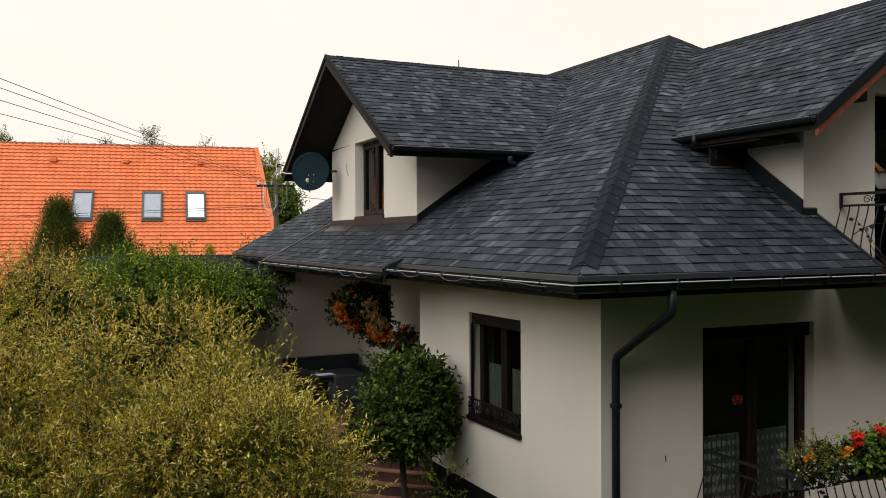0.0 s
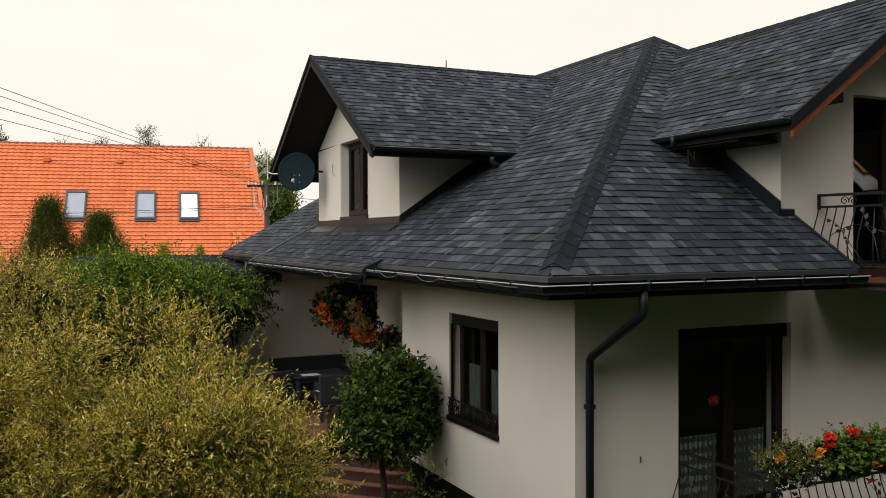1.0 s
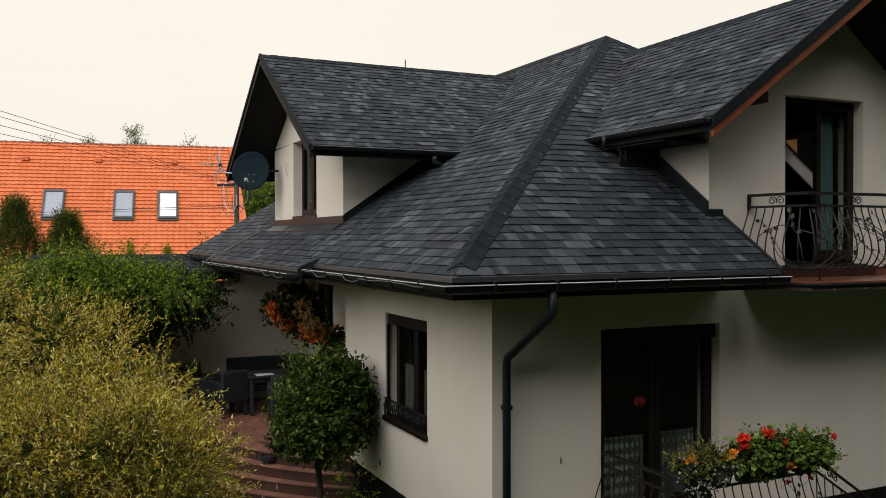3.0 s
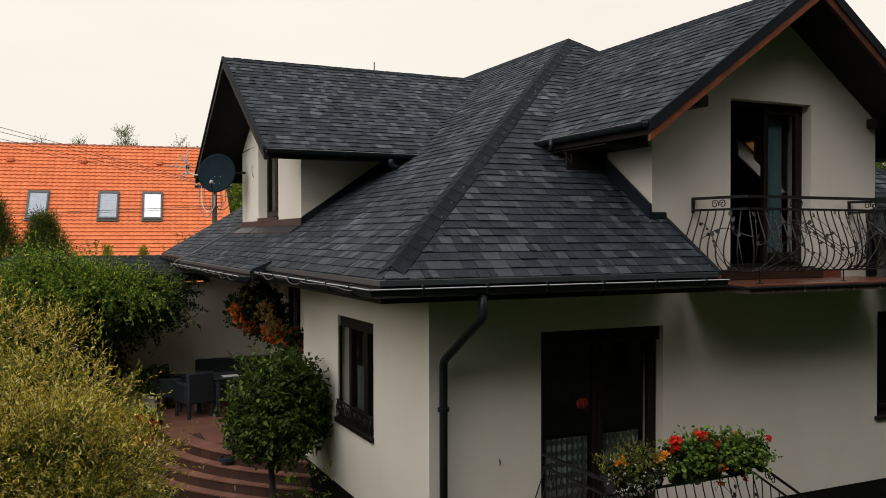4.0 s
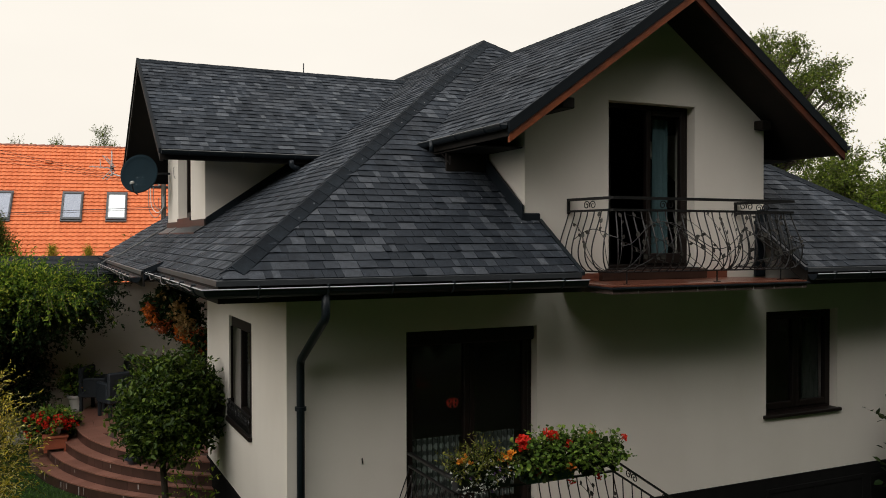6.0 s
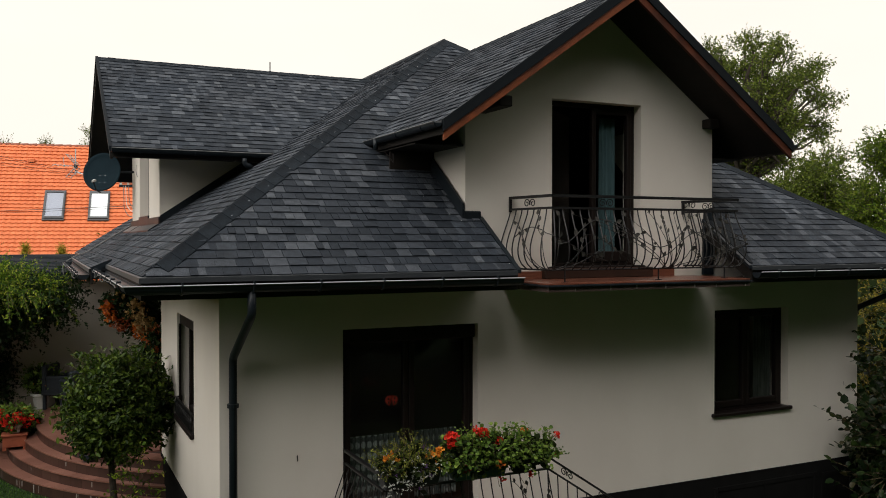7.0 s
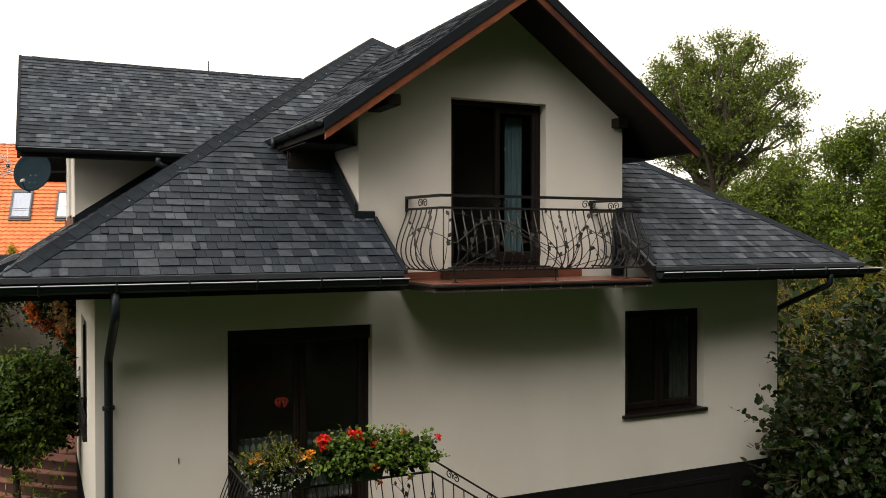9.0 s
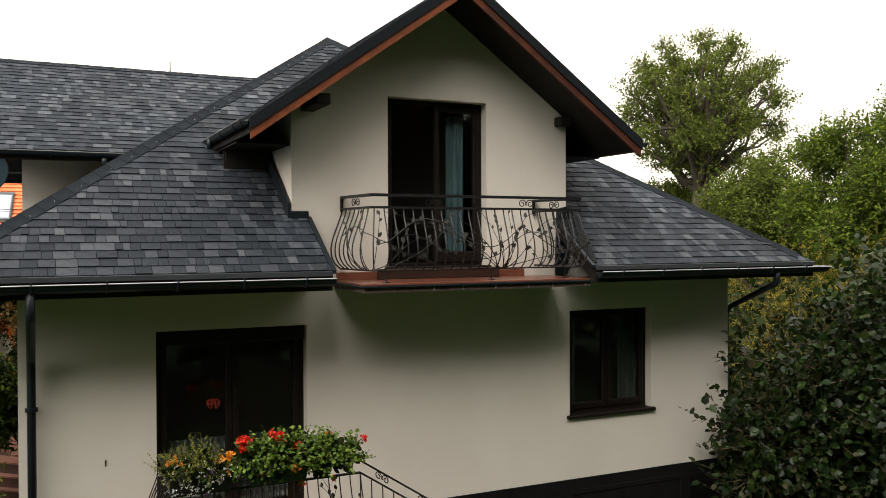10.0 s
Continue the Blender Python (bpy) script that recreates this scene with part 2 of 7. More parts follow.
M_PLINTH = material("dark_plinth", (0.004, 0.004, 0.004), (0.011, 0.0105, 0.010), 0.9, 0, 4, 90, 0.4, 0.004, 0, 0.1)
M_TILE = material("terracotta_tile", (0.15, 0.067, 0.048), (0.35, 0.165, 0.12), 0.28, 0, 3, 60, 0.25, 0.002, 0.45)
# the step tile again, darkened to put the risers' shade into colour
M_RISER = material("shaded_riser_tile", (0.026, 0.013, 0.010), (0.08, 0.037, 0.027), 0.4, 0, 5, 60, 0.3, 0.002, 0.4)
M_BALTILE = material("balcony_tile", (0.12, 0.042, 0.026), (0.24, 0.085, 0.05), 0.3, 0, 3, 60, 0.2, 0.002, 0.4)
M_JOINT = material("tile_joint", (0.03, 0.016, 0.012), (0.06, 0.03, 0.022), 0.9, 0, 8, 60)
M_IRON = material("wrought_iron", (0.010, 0.010, 0.011), (0.028, 0.027, 0.026), 0.45, 0.5, 8, 80, 0.3, 0.002)
M_IRONLEAF = material("patina_leaf", (0.022, 0.021, 0.019), (0.085, 0.078, 0.066), 0.5, 0.4, 12, 80, 0.3, 0.002)
M_CONDUIT = material("weathered_cable", (0.07, 0.07, 0.07), (0.13, 0.13, 0.13), 0.5, 0.2, 8, 80, 0.1, 0.001)
M_LIP = material("bright_zinc_lip", (0.24, 0.25, 0.26), (0.44, 0.45, 0.46), 0.4, 0.3, 8, 80, 0.1, 0.001)
M_DRIP = material("grey_drip_metal", (0.028, 0.032, 0.036), (0.055, 0.06, 0.064), 0.4, 0.2, 5, 60, 0.1, 0.002, 0, 0.4)
M_WIRE = material("zinc_wire", (0.12, 0.12, 0.12), (0.21, 0.21, 0.20), 0.5, 0.4, 8, 80, 0.1, 0.001)


# ---- builders ----
class Shape:
    """Collects vertices and faces for one mesh."""

    def __init__(self):
        self.v, self.f = [], []

    def face(self, pts):
        k = len(self.v)
        self.v += [tuple(p) for p in pts]
        self.f.append(tuple(range(k, k + len(pts))))

    def block(self, x0, y0, z0, x1, y1, z1, m=None):
        k = len(self.v)
        pts = [Vector((x, y, z)) for z in (z0, z1) for y in (y0, y1) for x in (x0, x1)]
        if m is not None:
            pts = [m @ p for p in pts]
        self.v += [tuple(p) for p in pts]
        for q in ((0, 2, 3, 1), (4, 5, 7, 6), (0, 1, 5, 4), (2, 6, 7, 3), (0, 4, 6, 2), (1, 3, 7, 5)):
            self.f.append(tuple(k + i for i in q))
        return self

    def prism(self, lower, upper):
        """Two rings of equal length, the lower and the upper, closed all round."""
        k, n = len(self.v), len(lower)
        self.v += [tuple(p) for p in lower] + [tuple(p) for p in upper]
        self.f.append(tuple(k + i for i in reversed(range(n))))
        self.f.append(tuple(k + n + i for i in range(n)))
        for i in range(n):
            j = (i + 1) % n
            self.f.append((k + i, k + j, k + n + j, k + n + i))
        return self

    def tube(self, path, radius, sides=8, closed=True):
        path = [Vector(p) for p in path]
        radii = radius if isinstance(radius, (list, tuple)) else [radius] * len(path)
        k = len(self.v)
        side = None
        for i, p in enumerate(path):
            d = (path[min(i + 1, len(path) - 1)] - path[max(i - 1, 0)]).normalized()
            ref = side if side is not None else (Vector((0, 0, 1)) if abs(d.z) < 0.9 else Vector((1, 0, 0)))
            a = d.cross(ref)
            if a.length < 1e-5:
                a = d.cross(Vector((0.3, 1, 0.2)))
            a.normalize()
            b = a.cross(d).normalized()
            side = b
            for s in range(sides):
                t = 2 * math.pi * s / sides
                self.v.append(tuple(p + radii[i] * (math.cos(t) * a + math.sin(t) * b)))
        for i in range(len(path) - 1):
            for s in range(sides):
                q = (s + 1) % sides
                self.f.append((k + i * sides + s, k + i * sides + q, k + (i + 1) * sides + q, k + (i + 1) * sides + s))
        if closed:
            self.f.append(tuple(k + s for s in reversed(range(sides))))
            self.f.append(tuple(k + (len(path) - 1) * sides + s for s in range(sides)))
        return self

    def lathe(self, profile, centre, sides=20):
        """A profile of (radius, height) turned round an upright axis."""
        k = len(self.v)
        for r, h in profile:
            for s in range(sides):
                t = 2 * math.pi * s / sides
                self.v.append((centre[0] + r * math.cos(t), centre[1] + r * math.sin(t), centre[2] + h))
        for i in range(len(profile) - 1):
            for s in range(sides):
                q = (s + 1) % sides
                self.f.append((k + i * sides + s, k + i * sides + q, k + (i + 1) * sides + q, k + (i + 1) * sides + s))
        return self

    def mesh(self, name, smooth=False):
        me = bpy.data.meshes.new(name)
        me.from_pydata(self.v, [], self.f)
        me.validate()
        if smooth:
            me.polygons.foreach_set("use_smooth", [True] * len(me.polygons))
        return me


def part(name, shape, mat, parent=None, label="", smooth=False, bevel=0.0):
    me = shape.mesh(name, smooth)
    if bevel:
        bm = bmesh.new()
        bm.from_mesh(me)
        bmesh.ops.bevel(bm, geom=bm.edges[:], offset=bevel, segments=1, affect="EDGES", clamp_overlap=True)
        bm.to_mesh(me)
        bm.free()
    me.materials.append(mat)
    ob = new(name, me)
    ob.parent = parent
    if label:
        ob["label"] = label
    return ob


def thing(name, label, category, at=(0, 0, 0), group="", kind=""):
    ob = new(name)
    ob.location = at
    ob.empty_display_size = 0.1
    return tagged(ob, label, category, group, kind)


def settle(ob, parent):
    """Parent ob, built in world places, to an Empty that stands elsewhere."""
    ob.parent = parent
    ob.matrix_parent_inverse = Matrix.Translation(parent.location).inverted()
    return ob

# ---- the house: plan ----
WX, WY = 9.62, 13.54            # outer wall size
EAVE = 0.85                     # overhang of the eaves
EZ = 2.995                      # height of the eave line
FS = 0.70                       # rise of the front slope
AX, AY = 4.84, 4.68             # front apex of the main ridge
AZ = EZ + FS * (AY + EAVE)
E1 = 10.42                      # right eave
LS, RS = (AZ - EZ) / (AX + EAVE), (AZ - EZ) / (E1 - AX)
GZ, GE = 6.47, 4.65             # gable ridge and eave height
GAX, GX = 4.81, 2.56           # front gable: axis and half width
FZ, FE = GZ - 0.022, GE - 0.022  # the front gable lies a little lower
GS = (FZ - FE) / GX
DY, DH = 6.83, 2.94             # side dormer: axis and half width
DS = (GZ - GE) / DH
GW0, GW1 = 2.89, 6.71           # front gable wall


def front_z(x, y): return EZ + FS * (y + EAVE)
def back_z(x, y): return EZ + FS * (WY + EAVE - y)
def left_z(x, y): return EZ + LS * (x + EAVE)
def right_z(x, y): return EZ + RS * (E1 - x)
def gable_l(x, y): return FZ - GS * (GAX - x)
def gable_r(x, y): return FZ - GS * (x - GAX)
def dorm_n(x, y): return GZ - DS * (DY - y)
def dorm_f(x, y): return GZ - DS * (y - DY)


house = thing("house", "cream rendered detached house with charcoal shingle roof and dormers", "house")


def wall(name, along, at, thick, a, b, z0, top, holes=(), mat=None, extra=()):
    """An upright wall of one mesh. along: 'x' or 'y'; at: its outer face; thick: depth towards the inside (signed);
    top: a function of the run; holes: (from, to, low, high)."""
    s = Shape()
    us = sorted({a, b, *extra, *[h[0] for h in holes], *[h[1] for h in holes]})
    zs = sorted({z0, *[h[2] for h in holes], *[h[3] for h in holes]})

    def at3(u, z, d):
        return (u, at + d, z) if along == "x" else (at + d, u, z)

    n, m = len(us) - 1, len(zs)
    solid = [[not any(h[0] <= (us[i] + us[i + 1]) / 2 <= h[1] and h[2] <= (zs[j] + (zs[j + 1] if j + 1 < m else zs[j] + 0.01)) / 2 + 0.002 <= h[3]
                      for h in holes) for j in range(m)] for i in range(n)]
    for i in range(n):
        for j in range(m):
            if not solid[i][j]:
                continue
            u0, u1 = us[i], us[i + 1]
            za = zs[j]
            zb0 = min(zs[j + 1], top(u0)) if j + 1 < m else top(u0)
            zb1 = min(zs[j + 1], top(u1)) if j + 1 < m else top(u1)
            if zb0 <= za + 1e-4 and zb1 <= za + 1e-4:
                continue
            zb0, zb1 = max(zb0, za), max(zb1, za)
            q = [(u0, za), (u1, za), (u1, zb1), (u0, zb0)]
            s.face([at3(u, z, 0) for u, z in q])
            s.face([at3(u, z, thick) for u, z in reversed(q)])
            for (e0, e1), (ni, nj) in zip(((q[0], q[1]), (q[1], q[2]), (q[2], q[3]), (q[3], q[0])), ((i, j - 1), (i + 1, j), (i, j + 1), (i - 1, j))):
                if not (0 <= ni < n and 0 <= nj < m) or not solid[ni][nj]:
                    s.face([at3(*e0, 0), at3(*e0, thick), at3(*e1, thick), at3(*e1, 0)])
    bm = bmesh.new()
    me = s.mesh(name)
    bm.from_mesh(me)
    bmesh.ops.remove_doubles(bm, verts=bm.verts[:], dist=0.0005)
    bmesh.ops.recalc_face_normals(bm, faces=bm.faces[:])
    bm.to_mesh(me)
    bm.free()
    me.materials.append(mat or M_WALL)
    ob = new(name, me)
    ob.parent = house
    return ob


T = 0.38
DX, DC = -0.01, 4.73                # dormer: face of its wall and near cheek
RX, RY0, RY1 = 1.0, 4.66, 10.05      # recess behind the terrace
PATIO = (1.36, 3.06, 0.0, 2.33)
RWIN = (6.77, 8.17, 0.895, 2.347)
BALC = (4.105, 5.485, 2.98, 5.10)
SWIN = (1.632, 3.0, 0.94, 2.337)
DWIN = (6.12, 7.56, 3.70, 5.07)
TWIN = (8.37, 9.65, 1.17, 2.40)
wall("front_wall", "x", 0.0, T, 0.0, WX, 0.03, lambda u: 3.42, [PATIO[:2] + (0.03, PATIO[3]), RWIN, (BALC[0], BALC[1], BALC[2], 3.42)])
wall("front_gable_wall", "x", 0.0, T, GW0, GW1, 3.42, lambda u: FZ - GS * abs(u - GAX) - 0.13, [(BALC[0], BALC[1], 3.42, BALC[3])], extra=(GAX, GAX - (FZ - 0.13 - BALC[3]) / GS, GAX + (FZ - 0.13 - BALC[3]) / GS))
wall("side_wall", "y", 0.0, T, T, RY0, 0.03, lambda u: 3.40, [SWIN])
wall("recess_return_wall", "x", RY0, -T, T, RX, 0.0, lambda u: 3.5)
wall("terrace_wall", "y", RX, T, RY0, RY1 + T, 0.0, lambda u: 3.9, [TWIN])
wall("terrace_end_wall", "x", RY1, T, -4.6, RX, -0.9, lambda u: 2.45 if u < -0.455 else 3.1, extra=(-0.46, -0.45))
wall("side_back_wall", "y", 0.0, T, RY1 + T, WY, 0.03, lambda u: 3.40)
wall("right_wall", "y", WX, -T, T, WY - T, 0.03, lambda u: 3.40)
wall("back_wall", "x", WY, -T, 0.0, WX, 0.03, lambda u: 3.42)
wall("dormer_wall", "y", DX, 0.3, DC, 8.92, 3.5, lambda u: GZ - DS * abs(u - DY) - 0.13, [DWIN], extra=(DY,))
# cheeks of the dormer and of the front gable, standing on the slopes
for nm, x0, x1, y0, y1 in (("gable_cheek", GW0, GW0 + 0.2, T, 2.0), ("gable_cheek", GW1 - 0.2, GW1, T, 2.0)):
    zt = FZ - GS * (GAX - GW0) - 0.13
    part(nm, Shape().prism([(x0, y0, 3.2), (x1, y0, 3.2), (x1, y1, 4.6), (x0, y1, 4.6)], [(x0, y0, zt), (x1, y0, zt), (x1, y1, zt + 0.01), (x0, y1, zt + 0.01)]), M_WALL, house)
for y0, y1 in ((DC, DC + 0.2), (8.72, 8.92)):
    zt = GZ - DS * (DY - DC) - 0.13
    part("dormer_cheek", Shape().prism([(0.29, y0, 3.4), (2.3, y0, 4.7), (2.3, y1, 4.7), (0.29, y1, 3.4)], [(0.29, y0, zt), (2.3, y0, zt + 0.01), (2.3, y1, zt + 0.01), (0.29, y1, zt)]), M_WALL, house)
# plinth, floors
part("plinth", Shape().block(-0.02, -0.02, -2.4, WX + 0.02, 0.3, 0.03).block(-0.02, 0.3, -2.4, 0.3, RY0, 0.03).block(WX - 0.3, 0.3, -2.4, WX + 0.02, WY, 0.03), M_PLINTH, house, "dark rough plinth")
part("ground_slab", Shape().block(0.3, 0.3, -0.2, WX - 0.3, RY0, -0.004).block(RX + 0.2, RY0, -0.2, WX - 0.3, WY - 0.3, -0.004), M_FLOORIN, house)
part("upper_slab", Shape().block(0.37, 0.37, 2.62, WX - 0.37, RY0 - 0.3, 2.9).block(RX + 0.3, RY0 - 0.3, 2.62, WX - 0.37, WY - 0.37, 2.9), M_INSIDE, house)
part("room_wall", Shape().block(0.4, 4.2, 0.0, WX - 0.4, 4.3, 2.62).block(3.1, 3.2, 2.9, 6.5, 3.3, 5.6), M_INSIDE, house)


# ---- roof ----
def slab(name, zfun, poly, low=0.15, high=0.012, mat=None):
    return part(name, Shape().prism([(x, y, zfun(x, y) - low) for x, y in poly], [(x, y, zfun(x, y) - high) for x, y in poly]), mat or M_DECK, house)


E0, F1 = -EAVE, WY + EAVE
CUT0, CUT1 = 3.10, 6.58
vy = lambda x: (FZ - GS * abs(x - GAX) - EZ) / FS - EAVE   # valleys of the front gable
hip_l = lambda x: E0 + (x - E0) * (AY - E0) / (AX - E0)     # hips in plan
hip_r = lambda x: E0 + (E1 - x) * (AY - E0) / (E1 - AX)
FRONT_A = [(E0, E0), (GW0, E0), (GW0, hip_l(GW0))]
FRONT_B = [(GW0, vy(GW0)), (GAX, vy(GAX)), (AX, AY), (GW0, hip_l(GW0))]
FRONT_C = [(GW0, E0), (CUT0, E0), (3.07, 0.0), (GW0, 0.0)]
FRONT_D = [(GW1, E0), (E1, E0), (GW1, hip_r(GW1))]
FRONT_E = [(GAX, vy(GAX)), (GW1, vy(GW1)), (GW1, hip_r(GW1)), (AX, AY)]
FRONT_F = [(CUT1, E0), (GW1, E0), (GW1, 0.0), (CUT1, 0.0)]
BY = WY - AY
LEFT = [(E0, F1), (E0, E0), (AX, AY), (AX, BY)]
RWX0, RWX1, RWY0, RWY1 = 7.28, 8.15, 2.36, 3.08           # roof window in the right slope
ry = lambda x: AY + (x - AX) * (E0 - AY) / (E1 - AX)      # its front hip in plan
rb = lambda x: BY + (x - AX) * (F1 - BY) / (E1 - AX)
RIGHTS = [[(E1, E0), (E1, F1), (RWX1, rb(RWX1)), (RWX1, ry(RWX1))],
          [(RWX0, ry(RWX0)), (RWX0, rb(RWX0)), (AX, BY), (AX, AY)],
          [(RWX1, RWY1), (RWX1, rb(RWX1)), (RWX0, rb(RWX0)), (RWX0, RWY1)],
          [(RWX1, ry(RWX1)), (RWX1, RWY0), (RWX0, RWY0), (RWX0, ry(RWX0))]]
BACK = [(E1, F1), (E0, F1), (AX, BY)]
GV = -0.76                                                # verge of the gables
GAB_L = [(GAX - GX, GV), (GAX, GV), (GAX, vy(GAX)), (GAX - GX, vy(GAX - GX))]
GAB_R = [(GAX, GV), (GAX + GX, GV), (GAX + GX, vy(GAX + GX)), (GAX, vy(GAX))]
vx = lambda y: (GZ - DS * abs(y - DY) - EZ) / LS - EAVE   # valleys of the side dormer
DV = -0.77
DOR_N = [(DV, DY - DH), (vx(DY - DH), DY - DH), (vx(DY), DY), (DV, DY)]
DOR_F = [(DV, DY), (vx(DY), DY), (vx(DY + DH), DY + DH), (DV, DY + DH)]
for zf, poly in ((front_z, FRONT_A), (front_z, FRONT_B), (front_z, FRONT_C), (front_z, FRONT_D), (front_z, FRONT_E), (front_z, FRONT_F),
                 (left_z, LEFT), *[(right_z, q) for q in RIGHTS], (back_z, BACK)):
    slab("roof_deck", zf, poly)
for zf, poly in ((gable_l, GAB_L), (gable_r, GAB_R), (dorm_n, DOR_N), (dorm_f, DOR_F)):
    slab("dormer_roof_deck", zf, poly, 0.14, 0.012, M_SOFFIT)
# lower eave over the terrace, lifted off the side slope
PX0, PX1, PY0, PY1, PS = -1.06, -0.80, 3.42, 9.95, 0.42
porch_z = lambda x, y: left_z(PX1, 0) + 0.02 - PS * (PX1 - x)
PORCH = [(PX0, PY1), (PX0, PY0), (PX1, PY0), (PX1, PY1)]
slab("eave_extension", porch_z, PORCH, 0.10, 0.012)


def clip(poly, convex):
    """The part of a convex polygon that lies inside another, both counter-clockwise."""
    out = poly
    for i in range(len(convex)):
        (ax, ay), (bx, by) = convex[i], convex[(i + 1) % len(convex)]
        side = lambda p: (bx - ax) * (p[1] - ay) - (by - ay) * (p[0] - ax)
        src, out = out, []
        for j in range(len(src)):
            p, q = src[j], src[(j + 1) % len(src)]
            sp, sq = side(p), side(q)
            if sp >= -1e-9:
                out.append(p)
            if (sp > 1e-9 and sq < -1e-9) or (sp < -1e-9 and sq > 1e-9):
                k = sp / (sp - sq)
                out.append((p[0] + k * (q[0] - p[0]), p[1] + k * (q[1] - p[1])))
        if len(out) < 3:
            return []
    return out


def area(poly):
    return sum(p[0] * q[1] - q[0] * p[1] for p, q in zip(poly, poly[1:] + poly[:1])) / 2


COURSE, WIDTHS = 0.138, (0.075, 0.10, 0.13, 0.16, 0.20)
tab_meshes = {}
single_left = [300]


def tab_mesh(w, lift):
    """One whole shingle tab in its own plane: x along the eave, y up the slope."""
    key = (round(w, 3), lift)
    if key not in tab_meshes:
        s = Shape()
        h = 0.010 + 0.004 * lift
        s.prism([(0, 0, -0.006), (w - 0.004, 0, -0.006), (w - 0.004, COURSE + 0.02, -0.006), (0, COURSE + 0.02, -0.006)],
                [(0.002, 0, h), (w - 0.006, 0.002, h), (w - 0.004, COURSE + 0.02, 0.0), (0, COURSE + 0.02, 0.0)])
        me = s.mesh("shingle")
        me.materials.append(M_SHINGLE)
        tab_meshes[key] = me
    return tab_meshes[key]


def shingles(zfun, polys, origin, along, seed, single=None):
    """Courses of shingle tabs over the given pieces of one slope. along: unit run of the eave, with the slope rising to its left."""
    rng = random.Random(seed)
    o = Vector((*origin, zfun(*origin)))
    u = Vector((along[0], along[1], 0))
    up = Vector((-along[1], along[0], 0))
    rise = zfun(origin[0] + up.x, origin[1] + up.y) - o.z
    v = Vector((up.x, up.y, rise)).normalized()
    w = u.cross(v)
    scale = math.sqrt(1 + rise * rise)
    flat = []
    for poly in polys:
        q = [((x - o.x) * u.x + (y - o.y) * u.y, ((x - o.x) * up.x + (y - o.y) * up.y) * scale) for x, y in poly]
        flat.append(q if area(q) > 0 else q[::-1])
    u0, u1 = min(p[0] for q in flat for p in q), max(p[0] for q in flat for p in q)
    v1 = max(p[1] for q in flat for p in q)
    rest = Shape()
    frame_m = Matrix((u, v, w)).transposed().to_4x4()
    for k in range(int(v1 / COURSE) + 1):
        a = u0 - rng.random() * 0.3
        while a < u1:
            wd = rng.choice(WIDTHS)
            lift = rng.choice((0, 0, 1, 2))
            tab = [(a, k * COURSE), (a + wd - 0.0015, k * COURSE), (a + wd - 0.0015, (k + 1) * COURSE + 0.02), (a, (k + 1) * COURSE + 0.02)]
            for q in flat:
                cut = clip(tab, q)
                if not cut or abs(area(cut)) < 0.0008:
                    continue
                place = o + u * a + v * (k * COURSE)
                if single and single_left[0] > 0 and abs(area(cut) - area(tab)) < 1e-6 and single(place.x, place.y):
                    single_left[0] -= 1
                    ob = new("shingle", tab_mesh(wd, lift))
                    ob.parent = roof
                    ob.matrix_local = Matrix.Translation(place) @ frame_m
                    continue
                h = 0.010 + 0.004 * lift
                low = [o + u * p[0] + v * p[1] - w * 0.006 for p in cut]
                top = [o + u * p[0] + v * p[1] + w * (h * (1 - (p[1] - k * COURSE) / (COURSE + 0.02))) for p in cut]
                rest.prism(low, top)
            a += wd
    part("shingle_field", rest, M_SHINGLE, roof)["kind"] = "stuff"


roof = part("roof", Shape().tube([(AX, AY, AZ - 0.02), (AX, BY, AZ - 0.02)], 0.05, 8), M_DECK, house, "charcoal bitumen shingle roof with many grey shades")

# ---- eaves: fascia, drip edge, gutter ----
def sweep(shape, profile, path):
    """A closed profile of (outward, height) drawn along a plan path of (x, y, z), mitred; outward is to the right of the run."""
    k, n = len(shape.v), len(profile)
    pts = [Vector(p) for p in path]
    for i, p in enumerate(pts):
        a = (p - pts[i - 1]).to_2d().normalized() if i else None
        b = (pts[i + 1] - p).to_2d().normalized() if i + 1 < len(pts) else None
        na = Vector((a.y, -a.x)) if a else None
        nb = Vector((b.y, -b.x)) if b else None
        if na and nb:
            m = (na + nb).normalized()
            m = m / max(0.3, m.dot(na))
        else:
            m = na or nb
        for o, h in profile:
            shape.v.append((p.x + m.x * o, p.y + m.y * o, p.z + h))
    for i in range(len(pts) - 1):
        for j in range(n):
            q = (j + 1) % n
            shape.f.append((k + i * n + j, k + (i + 1) * n + j, k + (i + 1) * n + q, k + i * n + q))
    shape.f.append(tuple(k + j for j in range(n)))
    shape.f.append(tuple(k + (len(pts) - 1) * n + j for j in reversed(range(n))))
    return shape


def half_round(r, cx, cz, t=0.006):
    outer = [(cx - r * math.cos(math.pi * i / 8), cz - r * math.sin(math.pi * i / 8)) for i in range(9)]
    inner = [(cx - (r - t) * math.cos(math.pi * i / 8), cz - (r - t) * math.sin(math.pi * i / 8)) for i in reversed(range(9))]
    lip = [(cx + r + 0.008, cz), (cx + r + 0.008, cz + 0.012), (cx + r - t, cz + 0.012)]
    return outer + lip + inner


